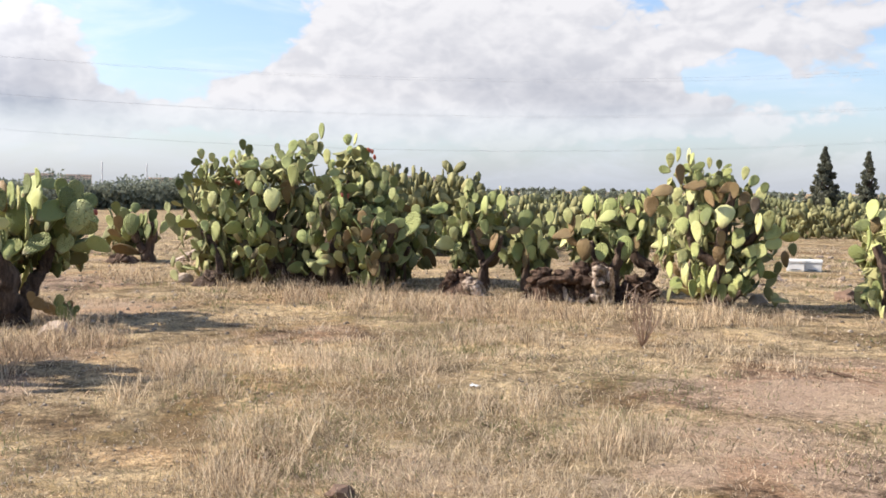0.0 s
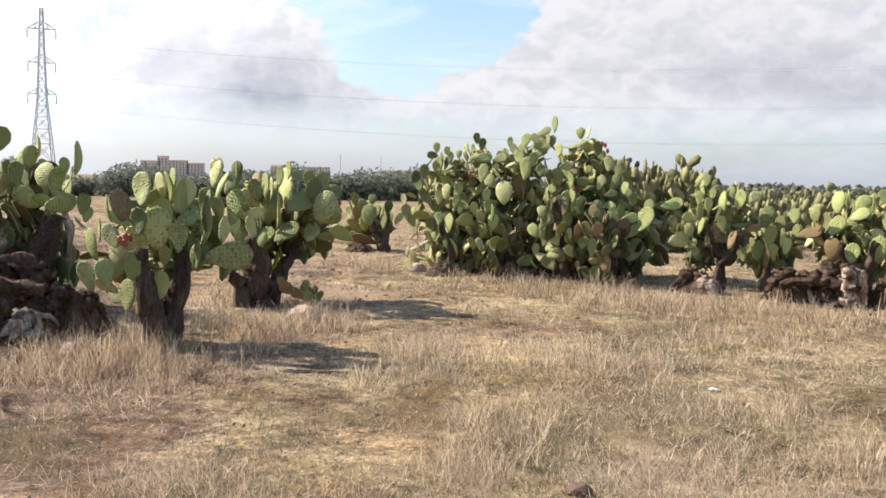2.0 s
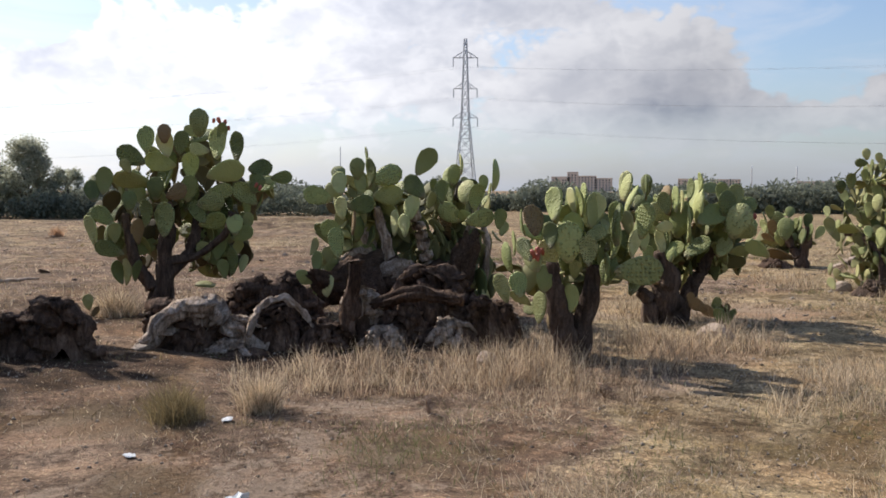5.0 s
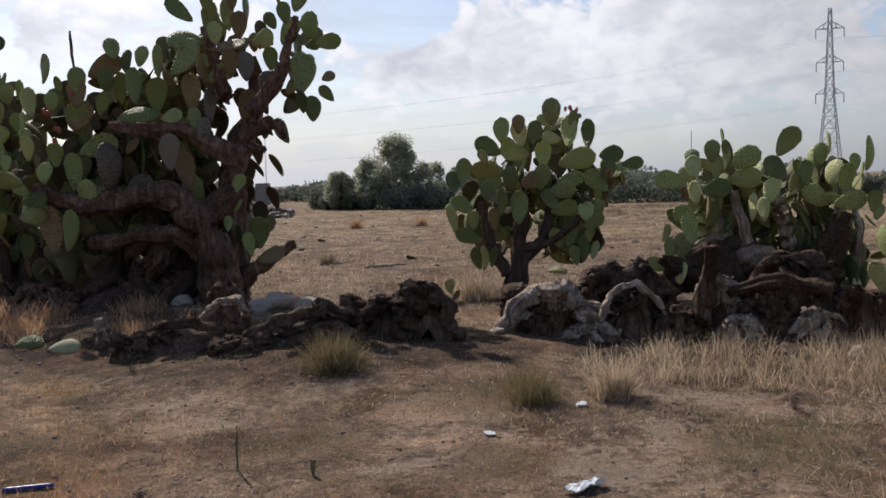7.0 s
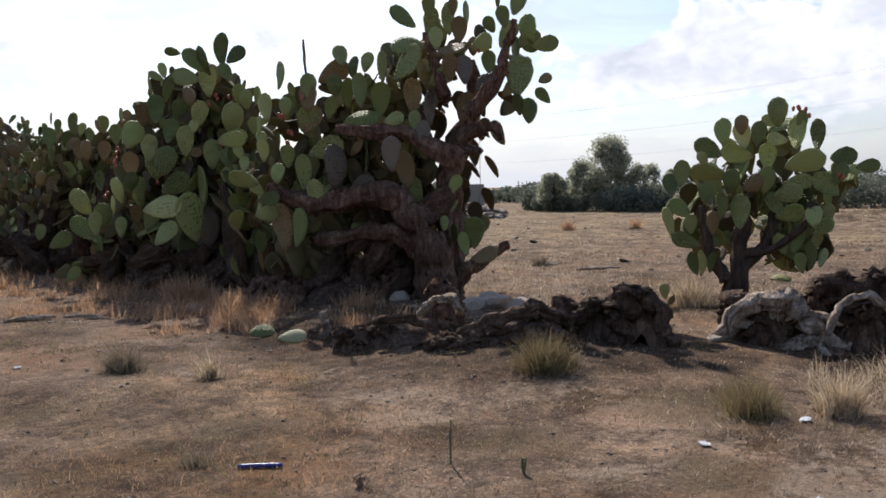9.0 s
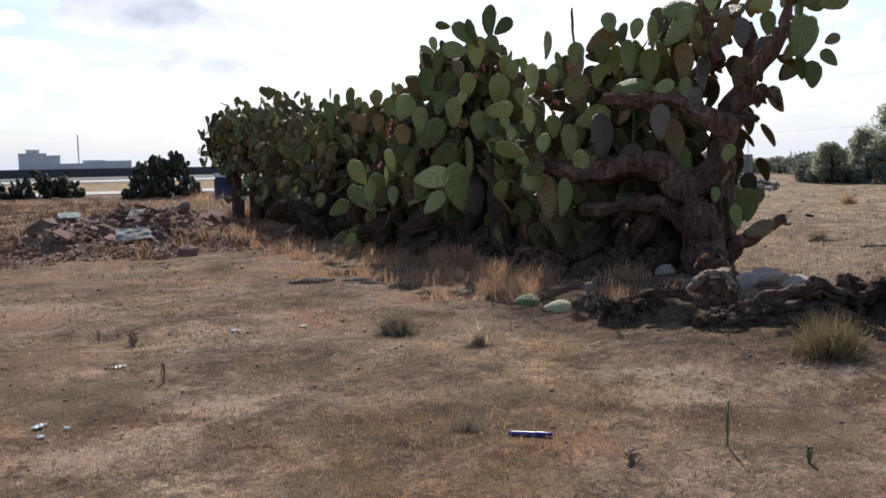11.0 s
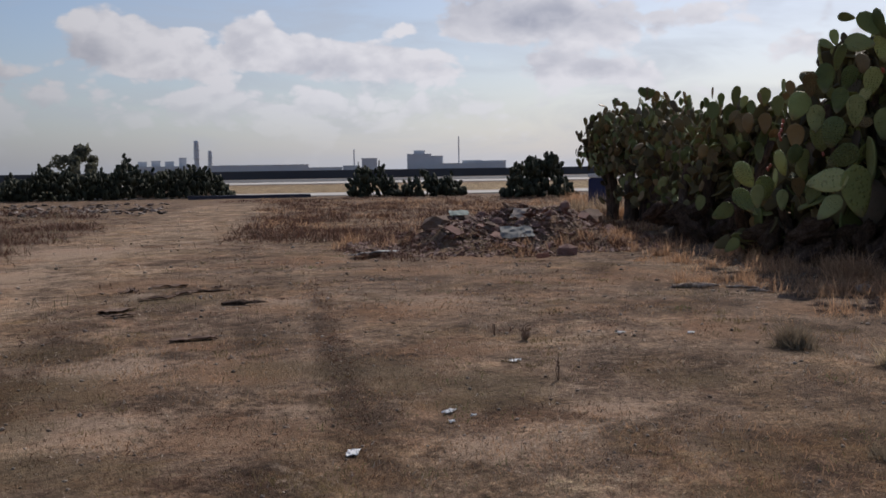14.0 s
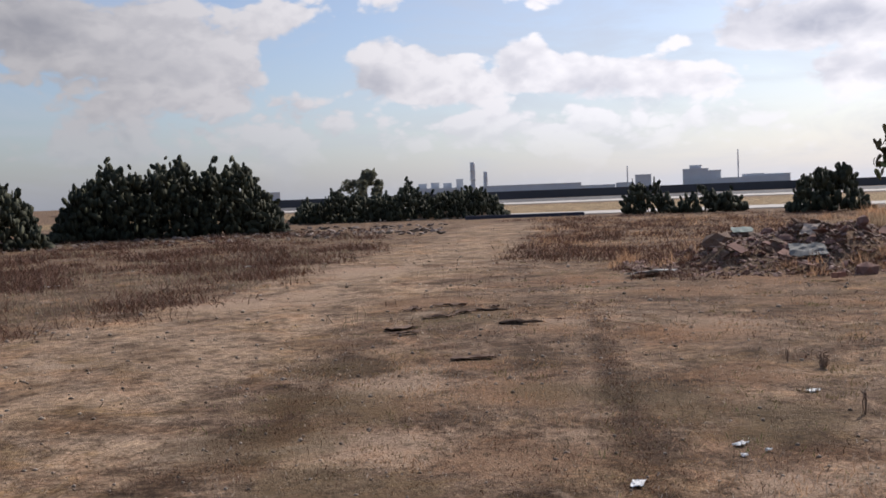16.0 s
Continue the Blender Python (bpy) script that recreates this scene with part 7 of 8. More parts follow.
tuft_bed("tall_grass", "tall blond grass round the prickly pear trunks", STRAW, [
    (-8.13, 1.77, 0.7), (-8.40, 1.34, 0.6), (-7.91, 0.76, 0.7), (-8.95, 2.86, 0.7), (-9.26, 3.73, 0.7), (-7.43, 2.01, 0.5), (-7.92, 0.26, 0.6), (-7.93, -0.28, 0.5), (-11.29, 4.03, 0.5)],
    12, 0.27, 61)
tuft_bed("rusty_bed", "rust-coloured grass at the foot of the hedge", RUST, [
    (-11.28, -10.20, 0.9), (-9.39, -7.87, 0.8), (-8.40, -6.52, 0.7), (-8.83, -6.48, 0.4), (-12.51, -12.16, 0.9), (-8.88, -4.85, 0.5), (-10.26, -8.29, 0.8), (-11.89, -11.13, 0.9), (-17.23, -22.39, 1.4), (-23.07, -33.06, 1.8), (-11.69, -14.27, 0.9), (-10.84, -12.06, 0.9), (-10.43, -10.35, 0.9), (-9.47, -8.50, 0.8), (-9.03, -9.60, 0.7), (-14.67, -18.78, 1.0)],
    24, 0.26, 65)
tuft_bed("rusty_bed", "rust-coloured weeds round the rubble", RUST, [
    (-9.29, -14.73, 0.7), (-7.59, -17.21, 0.8), (-8.30, -18.93, 0.9), (-12.60, -16.02, 0.8), (-10.60, -14.29, 0.6), (-17.07, -23.77, 1.3), (-19.44, -25.82, 1.4), (-12.62, -14.74, 0.6), (-11.45, -19.45, 0.9)],
    7, 0.32, 66)
tuft_bed("dark_weeds", "dark brown weeds round the rubble and the hedge's end", DARKWEED, [
    (-9.29, -14.73, 0.8), (-7.59, -17.21, 0.9), (-8.30, -18.93, 1.0), (-12.60, -16.02, 0.9), (-10.60, -14.29, 0.7), (-17.07, -23.77, 1.3), (-12.62, -14.74, 0.8), (-7.10, -15.00, 0.8)],
    16, 0.26, 68)
tuft_bed("tall_weeds", "tall brown weeds before the blue container", DULLROSE, [(-19.60, -26.60, 1.0), (-20.60, -26.60, 1.0), (-18.90, -26.90, 0.8)],
    26, 0.62, 69, 0.6)
tuft_bed("brown_weeds", "thin brown weeds growing through the rubble", DARKWEED, [
    (-10.27, -16.75, 2.0), (-9.15, -16.25, 1.4), (-8.25, -15.90, 0.8), (-11.05, -15.60, 1.2)],
    22, 0.16, 67)
tuft_bed("tall_grass", "tall blond grass below the prickly pear thicket", STRAW, [
    (-12.35, 8.64, 0.9), (-10.50, 8.39, 0.9), (-8.98, 8.19, 0.8), (-8.31, 8.53, 0.7), (-7.71, 9.24, 0.8), (-14.97, 9.49, 0.9), (-6.64, 9.65, 0.7), (-5.78, 9.89, 0.6), (-5.34, 10.40, 0.5), (-14.77, 7.94, 0.8), (-9.11, 3.67, 0.6), (-7.96, 1.73, 0.6)],
    24, 0.32, 62)
tuft_bed("tall_brown_grass", "rosy brown grass mixed round the trunks", DULLROSE, [
    (-7.89, 1.72, 0.9), (-8.14, 1.21, 0.8), (-7.91, 0.71, 0.9), (-8.37, 2.67, 0.8), (-8.94, 3.60, 0.8), (-7.23, 1.95, 0.7), (-7.69, 0.08, 0.7), (-10.18, 8.24, 1.2), (-8.30, 8.13, 1.0), (-7.50, 8.66, 1.0), (-12.89, 8.70, 1.0), (-8.95, 3.61, 0.7)],
    18, 0.30, 64)
tuft_bed("clumped_grass", "loose clumps of blond grass on the clearing", STRAW, [
    (-6.75, 4.18, 0.55), (-6.23, 3.48, 0.45), (-4.80, 3.37, 0.4), (-4.24, 5.10, 0.4), (-6.61, 5.11, 0.6), (-6.38, 7.29, 0.6), (-3.21, 4.70, 0.3), (-7.36, 4.27, 0.4), (-4.14, 7.87, 0.7), (-5.71, 5.34, 0.5), (-4.25, 2.76, 0.3)],
    26, 0.24, 63)


# ---- far things ----
def leaf_cloud(name, centres, radii, per, size, mat, seed):
    """Small leaf blades on and in ellipsoids (n, 3), (n, 3)."""
    rng = np.random.default_rng(seed)
    c, r = np.repeat(centres, per, 0), np.repeat(radii, per, 0)
    d = rng.normal(size=c.shape)
    d /= np.linalg.norm(d, axis=1)[:, None]
    p = c + d * r * (rng.random(len(c)) ** 0.35)[:, None]
    a, b = rng.normal(size=c.shape), rng.normal(size=c.shape)
    a /= np.linalg.norm(a, axis=1)[:, None]
    b = np.cross(a, b)
    b /= np.linalg.norm(b, axis=1)[:, None]
    s = (size * rng.uniform(0.5, 1.2, len(c)))[:, None]
    v = np.stack([p - a * s, p + b * s * 0.5, p + a * s, p - b * s * 0.5], 1).reshape(-1, 3)
    me = bpy.data.meshes.new(name)
    me.vertices.add(len(v))
    me.vertices.foreach_set("co", v.astype(np.float32).ravel())
    me.loops.add(len(v))
    me.loops.foreach_set("vertex_index", np.arange(len(v), dtype=np.int32))
    me.polygons.add(len(c))
    me.polygons.foreach_set("loop_start", np.arange(0, len(v), 4, dtype=np.int32))
    me.update(calc_edges=True)
    me.materials.append(mat)
    return me


def tree(name, az, dist, high, wide, label, seed, mat=LEAF, clumps=70, per=85, leaf=0.16, stem=0.12, low=0.04, peak=0.0):
    rng = random.Random(seed)
    d = toward(az) * dist
    root = thing(name, d.x, d.y, 0, label, "tree", "trees round the field")
    child("trunk", tube_mesh("trunk", [(0, 0, -0.1, stem), (0.1, 0, high * 0.25, stem * 0.8), (rng.uniform(-0.3, 0.3), 0.1, high * 0.6, stem * 0.45), (0, 0, high * 0.9, stem * 0.15)], BARK, seed), root)
    centres, radii = [], []
    for k in range(clumps):
        t = rng.random() ** (1.15 if peak else 0.8)
        z = high * (low + (0.95 - low) * t)
        reach = wide * (0.25 + 0.75 * math.sin(math.pi * min(1, (t + 0.25) / 1.3))) if not peak else wide * max(0.05, 1 - t) ** peak
        a, q = rng.uniform(0, 6.283), reach * rng.uniform(0.35, 1.0)
        centres.append((math.cos(a) * q, math.sin(a) * q, z))
        size = rng.uniform(0.07, 0.16) * high * (0.42 * (1 - 0.7 * t) if peak else 1)
        radii.append((size, size, size * rng.uniform(0.7, 1.1)))
        if k % 7 == 0:
            child("limb", tube_mesh("limb", [(0, 0, z * 0.45, stem * 0.45), (math.cos(a) * q * 0.5, math.sin(a) * q * 0.5, z * 0.75, stem * 0.25), (math.cos(a) * q, math.sin(a) * q, z, stem * 0.1)], BARK, seed + k, steps=3, sides=7), root)
    child("crown", leaf_cloud("crown", np.array(centres), np.array(radii), per, leaf, mat, seed), root)
    return root


def bush_row(name, label, az0, az1, d0, d1, high, count, seed, mat=WOODS, per=60, leaf=0.5, uneven=0.5):
    rng = np.random.default_rng(seed)
    t = np.sort(rng.random(count))
    az, dist = np.radians(az0 + (az1 - az0) * t), d0 + (d1 - d0) * t + rng.uniform(-0.05, 0.05, count) * d0
    h = high * (1 - uneven * rng.random(count)) * np.array([0.75 + 0.5 * noise.noise((float(v) * 9, seed, 0)) for v in t])
    c = np.stack([-np.sin(az) * dist, np.cos(az) * dist, h * 0.5], -1)
    r = np.stack([h * 0.5, h * 0.5, h * 0.55], -1)
    return tagged(new(name, leaf_cloud(name, c, r, per, leaf, mat, seed)), label, "trees", kind="stuff")


bush_row("far_woods", "grey-green belt of trees behind the field", 49, 70, 72, 70, 3.0, 330, 71, per=120, leaf=0.17, uneven=0.4)
bush_row("far_woods", "grey-green belt of trees behind the field", 68, 96, 72, 74, 2.6, 420, 72, per=110, leaf=0.17, uneven=0.4)
bush_row("far_woods", "dark grey-green belt of trees behind the field", 90, 136, 92, 96, 2.5, 420, 73, per=70, leaf=0.28, uneven=0.35)
bush_row("far_woods", "low dark line of distant trees", 10, 54, 420, 420, 4.2, 200, 74, per=50, leaf=0.9, uneven=0.7)
bush_row("far_bushes", "dusty green bushes at the field's edge", 101.0, 110.2, 56, 60, 2.1, 80, 75, WOODS, 260, 0.11, 0.4)
bush_row("far_bushes", "dusty green bushes behind the field", 83, 102, 60, 60, 2.4, 150, 76, WOODS, 190, 0.12, 0.4)
tree("shrub_tree", 105.4, 57, 4.2, 1.5, "dusty grey-green bushy tree at the field's edge", 81, clumps=90, per=150, leaf=0.085)
tree("shrub_tree", 106.9, 58, 3.0, 1.1, "dusty grey-green bushy tree at the field's edge", 89, clumps=50, per=150, leaf=0.085)
tree("shrub_tree", 103.5, 57, 2.6, 1.5, "low dusty bush tree at the field's edge", 82, clumps=60, per=130, leaf=0.085)
tree("shrub_tree", 108.7, 57, 2.2, 1.1, "low dusty bush tree at the field's edge", 83, clumps=50, per=130, leaf=0.085)
tree("shrub_tree", 101.6, 58, 2.3, 1.4, "low dusty bush tree at the field's edge", 84, clumps=50, per=130, leaf=0.085)
tree("cypress", 23.3, 60, 4.4, 1.35, "dark pointed conifer behind the field", 85, CYPRESS, 230, 110, 0.075, 0.10, 0.03, 1.0)
tree("cypress", 21.1, 58, 4.0, 0.95, "slim dark pointed conifer behind the field", 86, CYPRESS, 170, 100, 0.07, 0.08, 0.03, 0.9)
tree("cypress", 26.6, 66, 2.0, 0.5, "small dark conifer behind the field", 87, CYPRESS, 30, 80, 0.12, 0.08, 0.03, 0.8)
tree("shrub_tree", 172.8, 74, 3.6, 1.9, "dark bushy tree at the end of the track", 88, CYPRESS, 34, 120, 0.22)


def far_pads(name, label, az0, az1, d0, d1, high, count, size, mat, seed, ragged=0.4, bulge=1.0):
    """A far hedge or field of prickly pear: small upright pads too many to count."""
    rng = np.random.default_rng(seed)
    t = rng.random(count)
    az, dist = np.radians(az0 + (az1 - az0) * t), d0 + (d1 - d0) * rng.random(count)
    dome = np.clip(1 - np.abs(2 * t - 1) ** 8, 0.1, 1) ** bulge
    top = high * dome * np.array([1 - ragged * (0.5 + noise.noise((float(v) * abs(az1 - az0) * 1.1, seed * 2.3, 0)) - 0.5 * ragged * noise.noise((float(v) * abs(az1 - az0) * 4.0, seed, 2))) for v in t])
    z = top * rng.random(count) ** 0.8 * np.where(rng.random(count) < 0.06, 1.18, 1.0)
    n, verts = 7, []
    ang = np.linspace(0, 2 * np.pi, n, endpoint=False)
    shape = np.stack([np.cos(ang) * 0.32, 0 * ang, 0.5 + 0.5 * np.sin(ang)], -1)
    shape[:, 0] *= 0.62 + 0.38 * shape[:, 2]
    L = size * rng.uniform(0.7, 1.3, count)
    turn, lean = rng.uniform(0, 2 * np.pi, count), rng.normal(0, 0.8, count)
    x = shape[None, :, 0] * np.cos(lean)[:, None] + shape[None, :, 2] * np.sin(lean)[:, None]
    zz = shape[None, :, 2] * np.cos(lean)[:, None] - shape[None, :, 0] * np.sin(lean)[:, None]
    px = x * np.cos(turn)[:, None] * L[:, None] + (-np.sin(az) * dist)[:, None]
    py = x * np.sin(turn)[:, None] * L[:, None] + (np.cos(az) * dist)[:, None]
    pz = zz * L[:, None] + np.maximum(z - L * 0.7, 0)[:, None]
    front = np.stack([px, py, pz], -1)
    off = np.stack([-np.sin(turn), np.cos(turn), 0 * turn], -1) * (0.08 * L)[:, None]
    v = np.concatenate([front, front + off[:, None]], 1).reshape(-1, 3)
    me = bpy.data.meshes.new(name)
    base = np.arange(count) * 2 * n
    faces = []
    loops = [base[:, None] + np.arange(n), base[:, None] + n + np.arange(n)[::-1]]
    for i in range(n):
        j = (i + 1) % n
        loops.append(base[:, None] + np.array([i, i + n, j + n, j]))
    sizes = [n, n] + [4] * n
    allp = np.concatenate(loops, 1).ravel()
    starts = (np.arange(count)[:, None] * sum(sizes) + np.concatenate([[0], np.cumsum(sizes)[:-1]])).ravel()
    me.vertices.add(len(v))
    me.vertices.foreach_set("co", v.astype(np.float32).ravel())
    me.loops.add(len(allp))
    me.loops.foreach_set("vertex_index", allp.astype(np.int32))
    me.polygons.add(len(starts))
    me.polygons.foreach_set("loop_start", starts.astype(np.int32))
    me.update(calc_edges=True)
    me.materials.append(mat)
    return tagged(new(name, me), label, "cactus hedge", kind="stuff")


far_pads("far_hedge", "pale green prickly pear hedge across the field", 17, 26.5, 34, 40, 1.25, 1500, 0.32, FARPAD_LIT, 91, 0.3)
far_pads("far_hedge", "pale green prickly pear field behind the thicket", 30, 50, 24, 40, 1.5, 2600, 0.36, FARPAD_LIT, 92, 0.35, 0.3)
far_pads("far_hedge", "tall prickly pear growth behind the thicket", 42, 49.5, 22, 27, 2.15, 1400, 0.36, FARPAD_LIT, 93, 0.3, 0.5)
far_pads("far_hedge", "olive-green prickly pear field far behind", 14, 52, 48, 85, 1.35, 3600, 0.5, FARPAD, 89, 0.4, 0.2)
bush_row("far_bushes", "low green scrub on the far plain", 10, 56, 110, 120, 1.3, 260, 77, WOODS, 40, 0.35, 0.6)
bush_row("far_bushes", "low green scrub on the far plain", 10, 60, 190, 200, 2.0, 260, 78, WOODS, 40, 0.5, 0.6)
bush_row("far_bushes", "low green scrub on the far plain", 58, 100, 130, 140, 1.6, 200, 79, WOODS, 40, 0.4, 0.6)
far_pads("far_hedge", "dark tall prickly pear hedge beside the track", 177.6, 190.3, 46, 52, 4.0, 4200, 0.42, FARPAD_SHADE, 94, 0.34, 1.4)
far_pads("far_hedge", "dark tall prickly pear hedge beside the track", 190.6, 206, 40, 46, 3.4, 3600, 0.40, FARPAD_SHADE, 95, 0.34)
far_pads("far_hedge", "dark low prickly pear hedge at the track's end", 164.6, 177.2, 60, 66, 2.4, 2800, 0.42, FARPAD_SHADE, 96, 0.45)
far_pads("far_hedge", "dark prickly pear bush by the road", 154.9, 157.7, 56, 58, 2.1, 200, 0.45, FARPAD_SHADE, 97, 0.4)
far_pads("far_hedge", "dark prickly pear bush by the road", 151.0, 154.8, 55, 57, 1.5, 240, 0.45, FARPAD_SHADE, 98, 0.5)
far_pads("far_hedge", "dark prickly pear bush by the road", 144.6, 148.6, 50, 53, 2.3, 420, 0.45, FARPAD_SHADE, 99, 0.55, 2.0)


def box_mesh(name, sx, sy, sz, mat, bevel=0.0):
    bm = bmesh.new()
    bmesh.ops.create_cube(bm, size=1.0, matrix=Matrix.Translation((0, 0, sz / 2)) @ Matrix.Diagonal((sx, sy, sz, 1)))
    if bevel:
        bmesh.ops.bevel(bm, geom=list(bm.edges), offset=bevel, segments=2, affect="EDGES")
    me = bpy.data.meshes.new(name)
    bm.to_mesh(me)
    bm.free()
    me.materials.append(mat)
    return me


# road beyond the field
def strip(name, label, category, az0, az1, d0, d1, z0, z1, mat, kind="structure"):
    verts, faces, n = [], [], 24
    for i in range(n + 1):
        d = toward(az0 + (az1 - az0) * i / n)
        k = 1 / math.cos(radians((az0 + (az1 - az0) * i / n) - (az0 + az1) / 2))
        for r, z in ((d0, z0), (d0, z1), (d1, z1), (d1, z0)):
            verts.append((d.x * r * k, d.y * r * k, z))
    for i in range(n):
        a, b = i * 4, i * 4 + 4
        faces += [(a + q, b + q, b + (q + 1) % 4, a + (q + 1) % 4) for q in range(4)]
    faces += [(0, 1, 2, 3), (n * 4 + 3, n * 4 + 2, n * 4 + 1, n * 4)]
    ob = new(name, mesh_from(name, verts, faces, mat))
    return tagged(ob, label, category, kind=kind)


strip("road", "dark blue tarpaulin strip beyond the field", "fence", 160, 167, 57.5, 58, -0.05, 0.20, TARP)
strip("pale_road", "pale concrete road across the plain", "road", 140, 176, 59.5, 67, -0.05, 0.05, PALEROAD)
strip("pale_road", "pale concrete road farther out on the plain", "road", 136, 185, 118, 140, -0.05, 0.06, PALEROAD)
strip("road", "second asphalt road on the plain", "road", 136, 185, 146, 200, -0.05, 0.03, ASPHALT)
strip("dark_bank", "long dark embankment on the plain", "bank", 138, 190, 210, 240, -0.05, 1.75, DARKWALL)


def pylon(az, dist, label):
    d = toward(az) * dist
    root = thing("pylon", d.x, d.y, 0, label, "pylon", "pylons", turn=math.degrees(0.0))

    def frame_of(bars, name):
        verts, faces = [], []
        for p, q, r in bars:
            p, q = Vector(p), Vector(q)
            a = (q - p).normalized().orthogonal().normalized() * r
            b = (q - p).normalized().cross(a)
            i = len(verts)
            verts += [p + a, p + b, p - a, p - b, q + a, q + b, q - a, q - b]
            faces += [(i + k, i + (k + 1) % 4, i + 4 + (k + 1) % 4, i + 4 + k) for k in range(4)]
        return child(name, mesh_from(name, verts, faces, STEEL), root)

    def half(z):
        return 2.4 + (0.85 - 2.4) * min(1, z / 17.0) if z < 17 else 0.85 - 0.55 * max(0, (z - 17) / 17.5)

    levels = [0, 4, 7.5, 10.5, 13, 15.2, 17.2, 19.5, 21.8, 24, 26.3, 28.6, 30.8, 33, 34.9]
    bars = []
    for lo, hi in zip(levels, levels[1:]):
        for sx, sy in ((1, 1), (1, -1), (-1, -1), (-1, 1)):
            a, b = half(lo), half(hi)
            bars.append(((sx * a, sy * a, lo), (sx * b, sy * b, hi), 0.11))
            tx, ty = (sy, -sx)
            bars.append(((sx * a, sy * a, lo), (tx * b, ty * b, hi), 0.06))
            bars.append(((tx * a, ty * a, lo), (sx * b, sy * b, hi), 0.06))
            bars.append(((sx * b, sy * b, hi), (tx * b, ty * b, hi), 0.05))
    frame_of(bars, "tower")
    across = Vector((math.cos(radians(az)), math.sin(radians(az)), 0))
    for z, reach in ((30.8, 2.7), (24.0, 2.6), (17.6, 2.7)):
        arm = []
        for s in (1, -1):
            tip = across * reach * s + Vector((0, 0, z))
            for w in (0.5, -0.5):
                foot = across * 0.6 * s + Vector((-across.y, across.x, 0)) * w
                arm.append((foot + Vector((0, 0, z)), tip, 0.09))
                arm.append((foot + Vector((0, 0, z + 1.3)), tip, 0.07))
                arm.append((foot * 2.2 + Vector((0, 0, z)), foot * 1.6 + Vector((0, 0, z + 0.8)), 0.05))
        frame_of(arm, "cross_arm")
        for s in (1, -1):
            tip = across * reach * s + Vector((0, 0, z))
            frame_of([(tip, tip - Vector((0, 0, 1.9)), 0.13)], "insulator")
    return root, d, across


tower, foot, across = pylon(80.82, 215, "grey steel lattice pylon with three cross-arms")


def wire_mesh(name, p, q, sag, r):
    pts = []
    for i in range(33):
        t = i / 32
        v = p.lerp(q, t)
        pts.append((v.x, v.y, v.z - 4 * sag * t * (1 - t), r))
    return tube_mesh(name, pts, STEEL, 0, 0.0, 5, 1)


END = toward(4) * 250
FAR_END = toward(128) * 420
for z, reach in ((30.8, 2.7), (24.0, 2.6), (17.6, 2.7)):
    for s in (1, -1):
        a = foot + across * reach * s + Vector((0, 0, z - 1.9))
        b = END + toward(40) * reach * s + Vector((0, 0, z - 1.9 + 3.5))
        tagged(new("power_line", wire_mesh("power_line", a, b, 8.5, 0.011)), "thin grey power line strung between pylons", "cable", "power lines")
        c = FAR_END + toward(170) * reach * s + Vector((0, 0, z - 1.9))
        tagged(new("power_line", wire_mesh("power_line", a, c, 7.0, 0.012)), "thin grey power line strung between pylons", "cable", "power lines")


def building(name, az, dist, parts, label, mat, group, rows=True):
    """parts: offset along, width, height, depth (m)."""
    d = toward(az) * dist
    root = thing(name, d.x, d.y, 0, label, "building", group, turn=az)
    for off, wide, high, deep in parts:
        child("wall", box_mesh("wall", wide, deep, high, mat), root, pose(off, 0, 0))
        child("roof", box_mesh("roof", wide + 0.4, deep + 0.4, 0.5, mat), root, pose(off, 0, high))
        if rows:
            pane = box_mesh("window", 1.5, 0.3, 1.6, WINDOW)
            for k in range(int(high // 3.2)):
                for i in range(int(wide // 4)):
                    child("window", pane, root, pose(off - wide / 2 + 2.2 + i * 4, -deep / 2 - 0.05, 1.2 + k * 3.2))
    return root


building("apartment_block", 73.9, 1250, [(-27, 24, 19, 20), (-12, 14, 25, 20), (6, 24, 20, 20), (27, 22, 17, 20)], "pale brown apartment blocks beyond the trees", FACADE, "apartment blocks")
building("apartment_block", 66.6, 1400, [(-26, 36, 18, 20), (20, 40, 17, 20)], "pale brown apartment blocks beyond the trees", FACADE, "apartment blocks")
building("apartment_block", 60.9, 1400, [(0, 50, 14, 20)], "pale grey apartment block beyond the trees", FACADE, "apartment blocks")
building("apartment_block", 46.3, 1400, [(-20, 20, 21, 20), (8, 14, 15, 20), (28, 18, 20, 20)], "pale grey apartment blocks on the horizon", FACADE, "apartment blocks")
building("factory_hall", 151.9, 700, [(6, 66, 5.5, 25), (-20, 17, 12.5, 22), (-8, 10, 11, 20), (-20, 8, 15, 10), (32, 20, 7, 20), (18, 14, 7.5, 12)], "grey factory halls on the horizon", FACTORY, "factories", False)
building("factory_hall", 156.5, 700, [(0, 11, 10, 16), (-13, 12, 5, 12)], "small grey factory block on the horizon", FACTORY, "factories", False)
building("factory_hall", 163.0, 700, [(0, 70, 6.2, 25), (46, 26, 4, 20)], "long low grey factory hall", FACTORY, "factories", False)
building("factory_hall", 168.3, 700, [(0, 46, 6, 25), (-14, 6, 9.5, 8), (-5, 6, 10, 8), (4, 6, 9.5, 8), (13, 5, 12, 8)], "grey factory with a row of silos", FACTORY, "factories", False)
building("factory_hall", 178.4, 600, [(0, 11, 6.5, 20)], "small grey hall on the horizon", FACTORY, "factories", False)
building("factory_hall", 141.5, 800, [(0, 40, 3.5, 25)], "long low grey hall far behind the hedge", FACTORY, "factories", False)


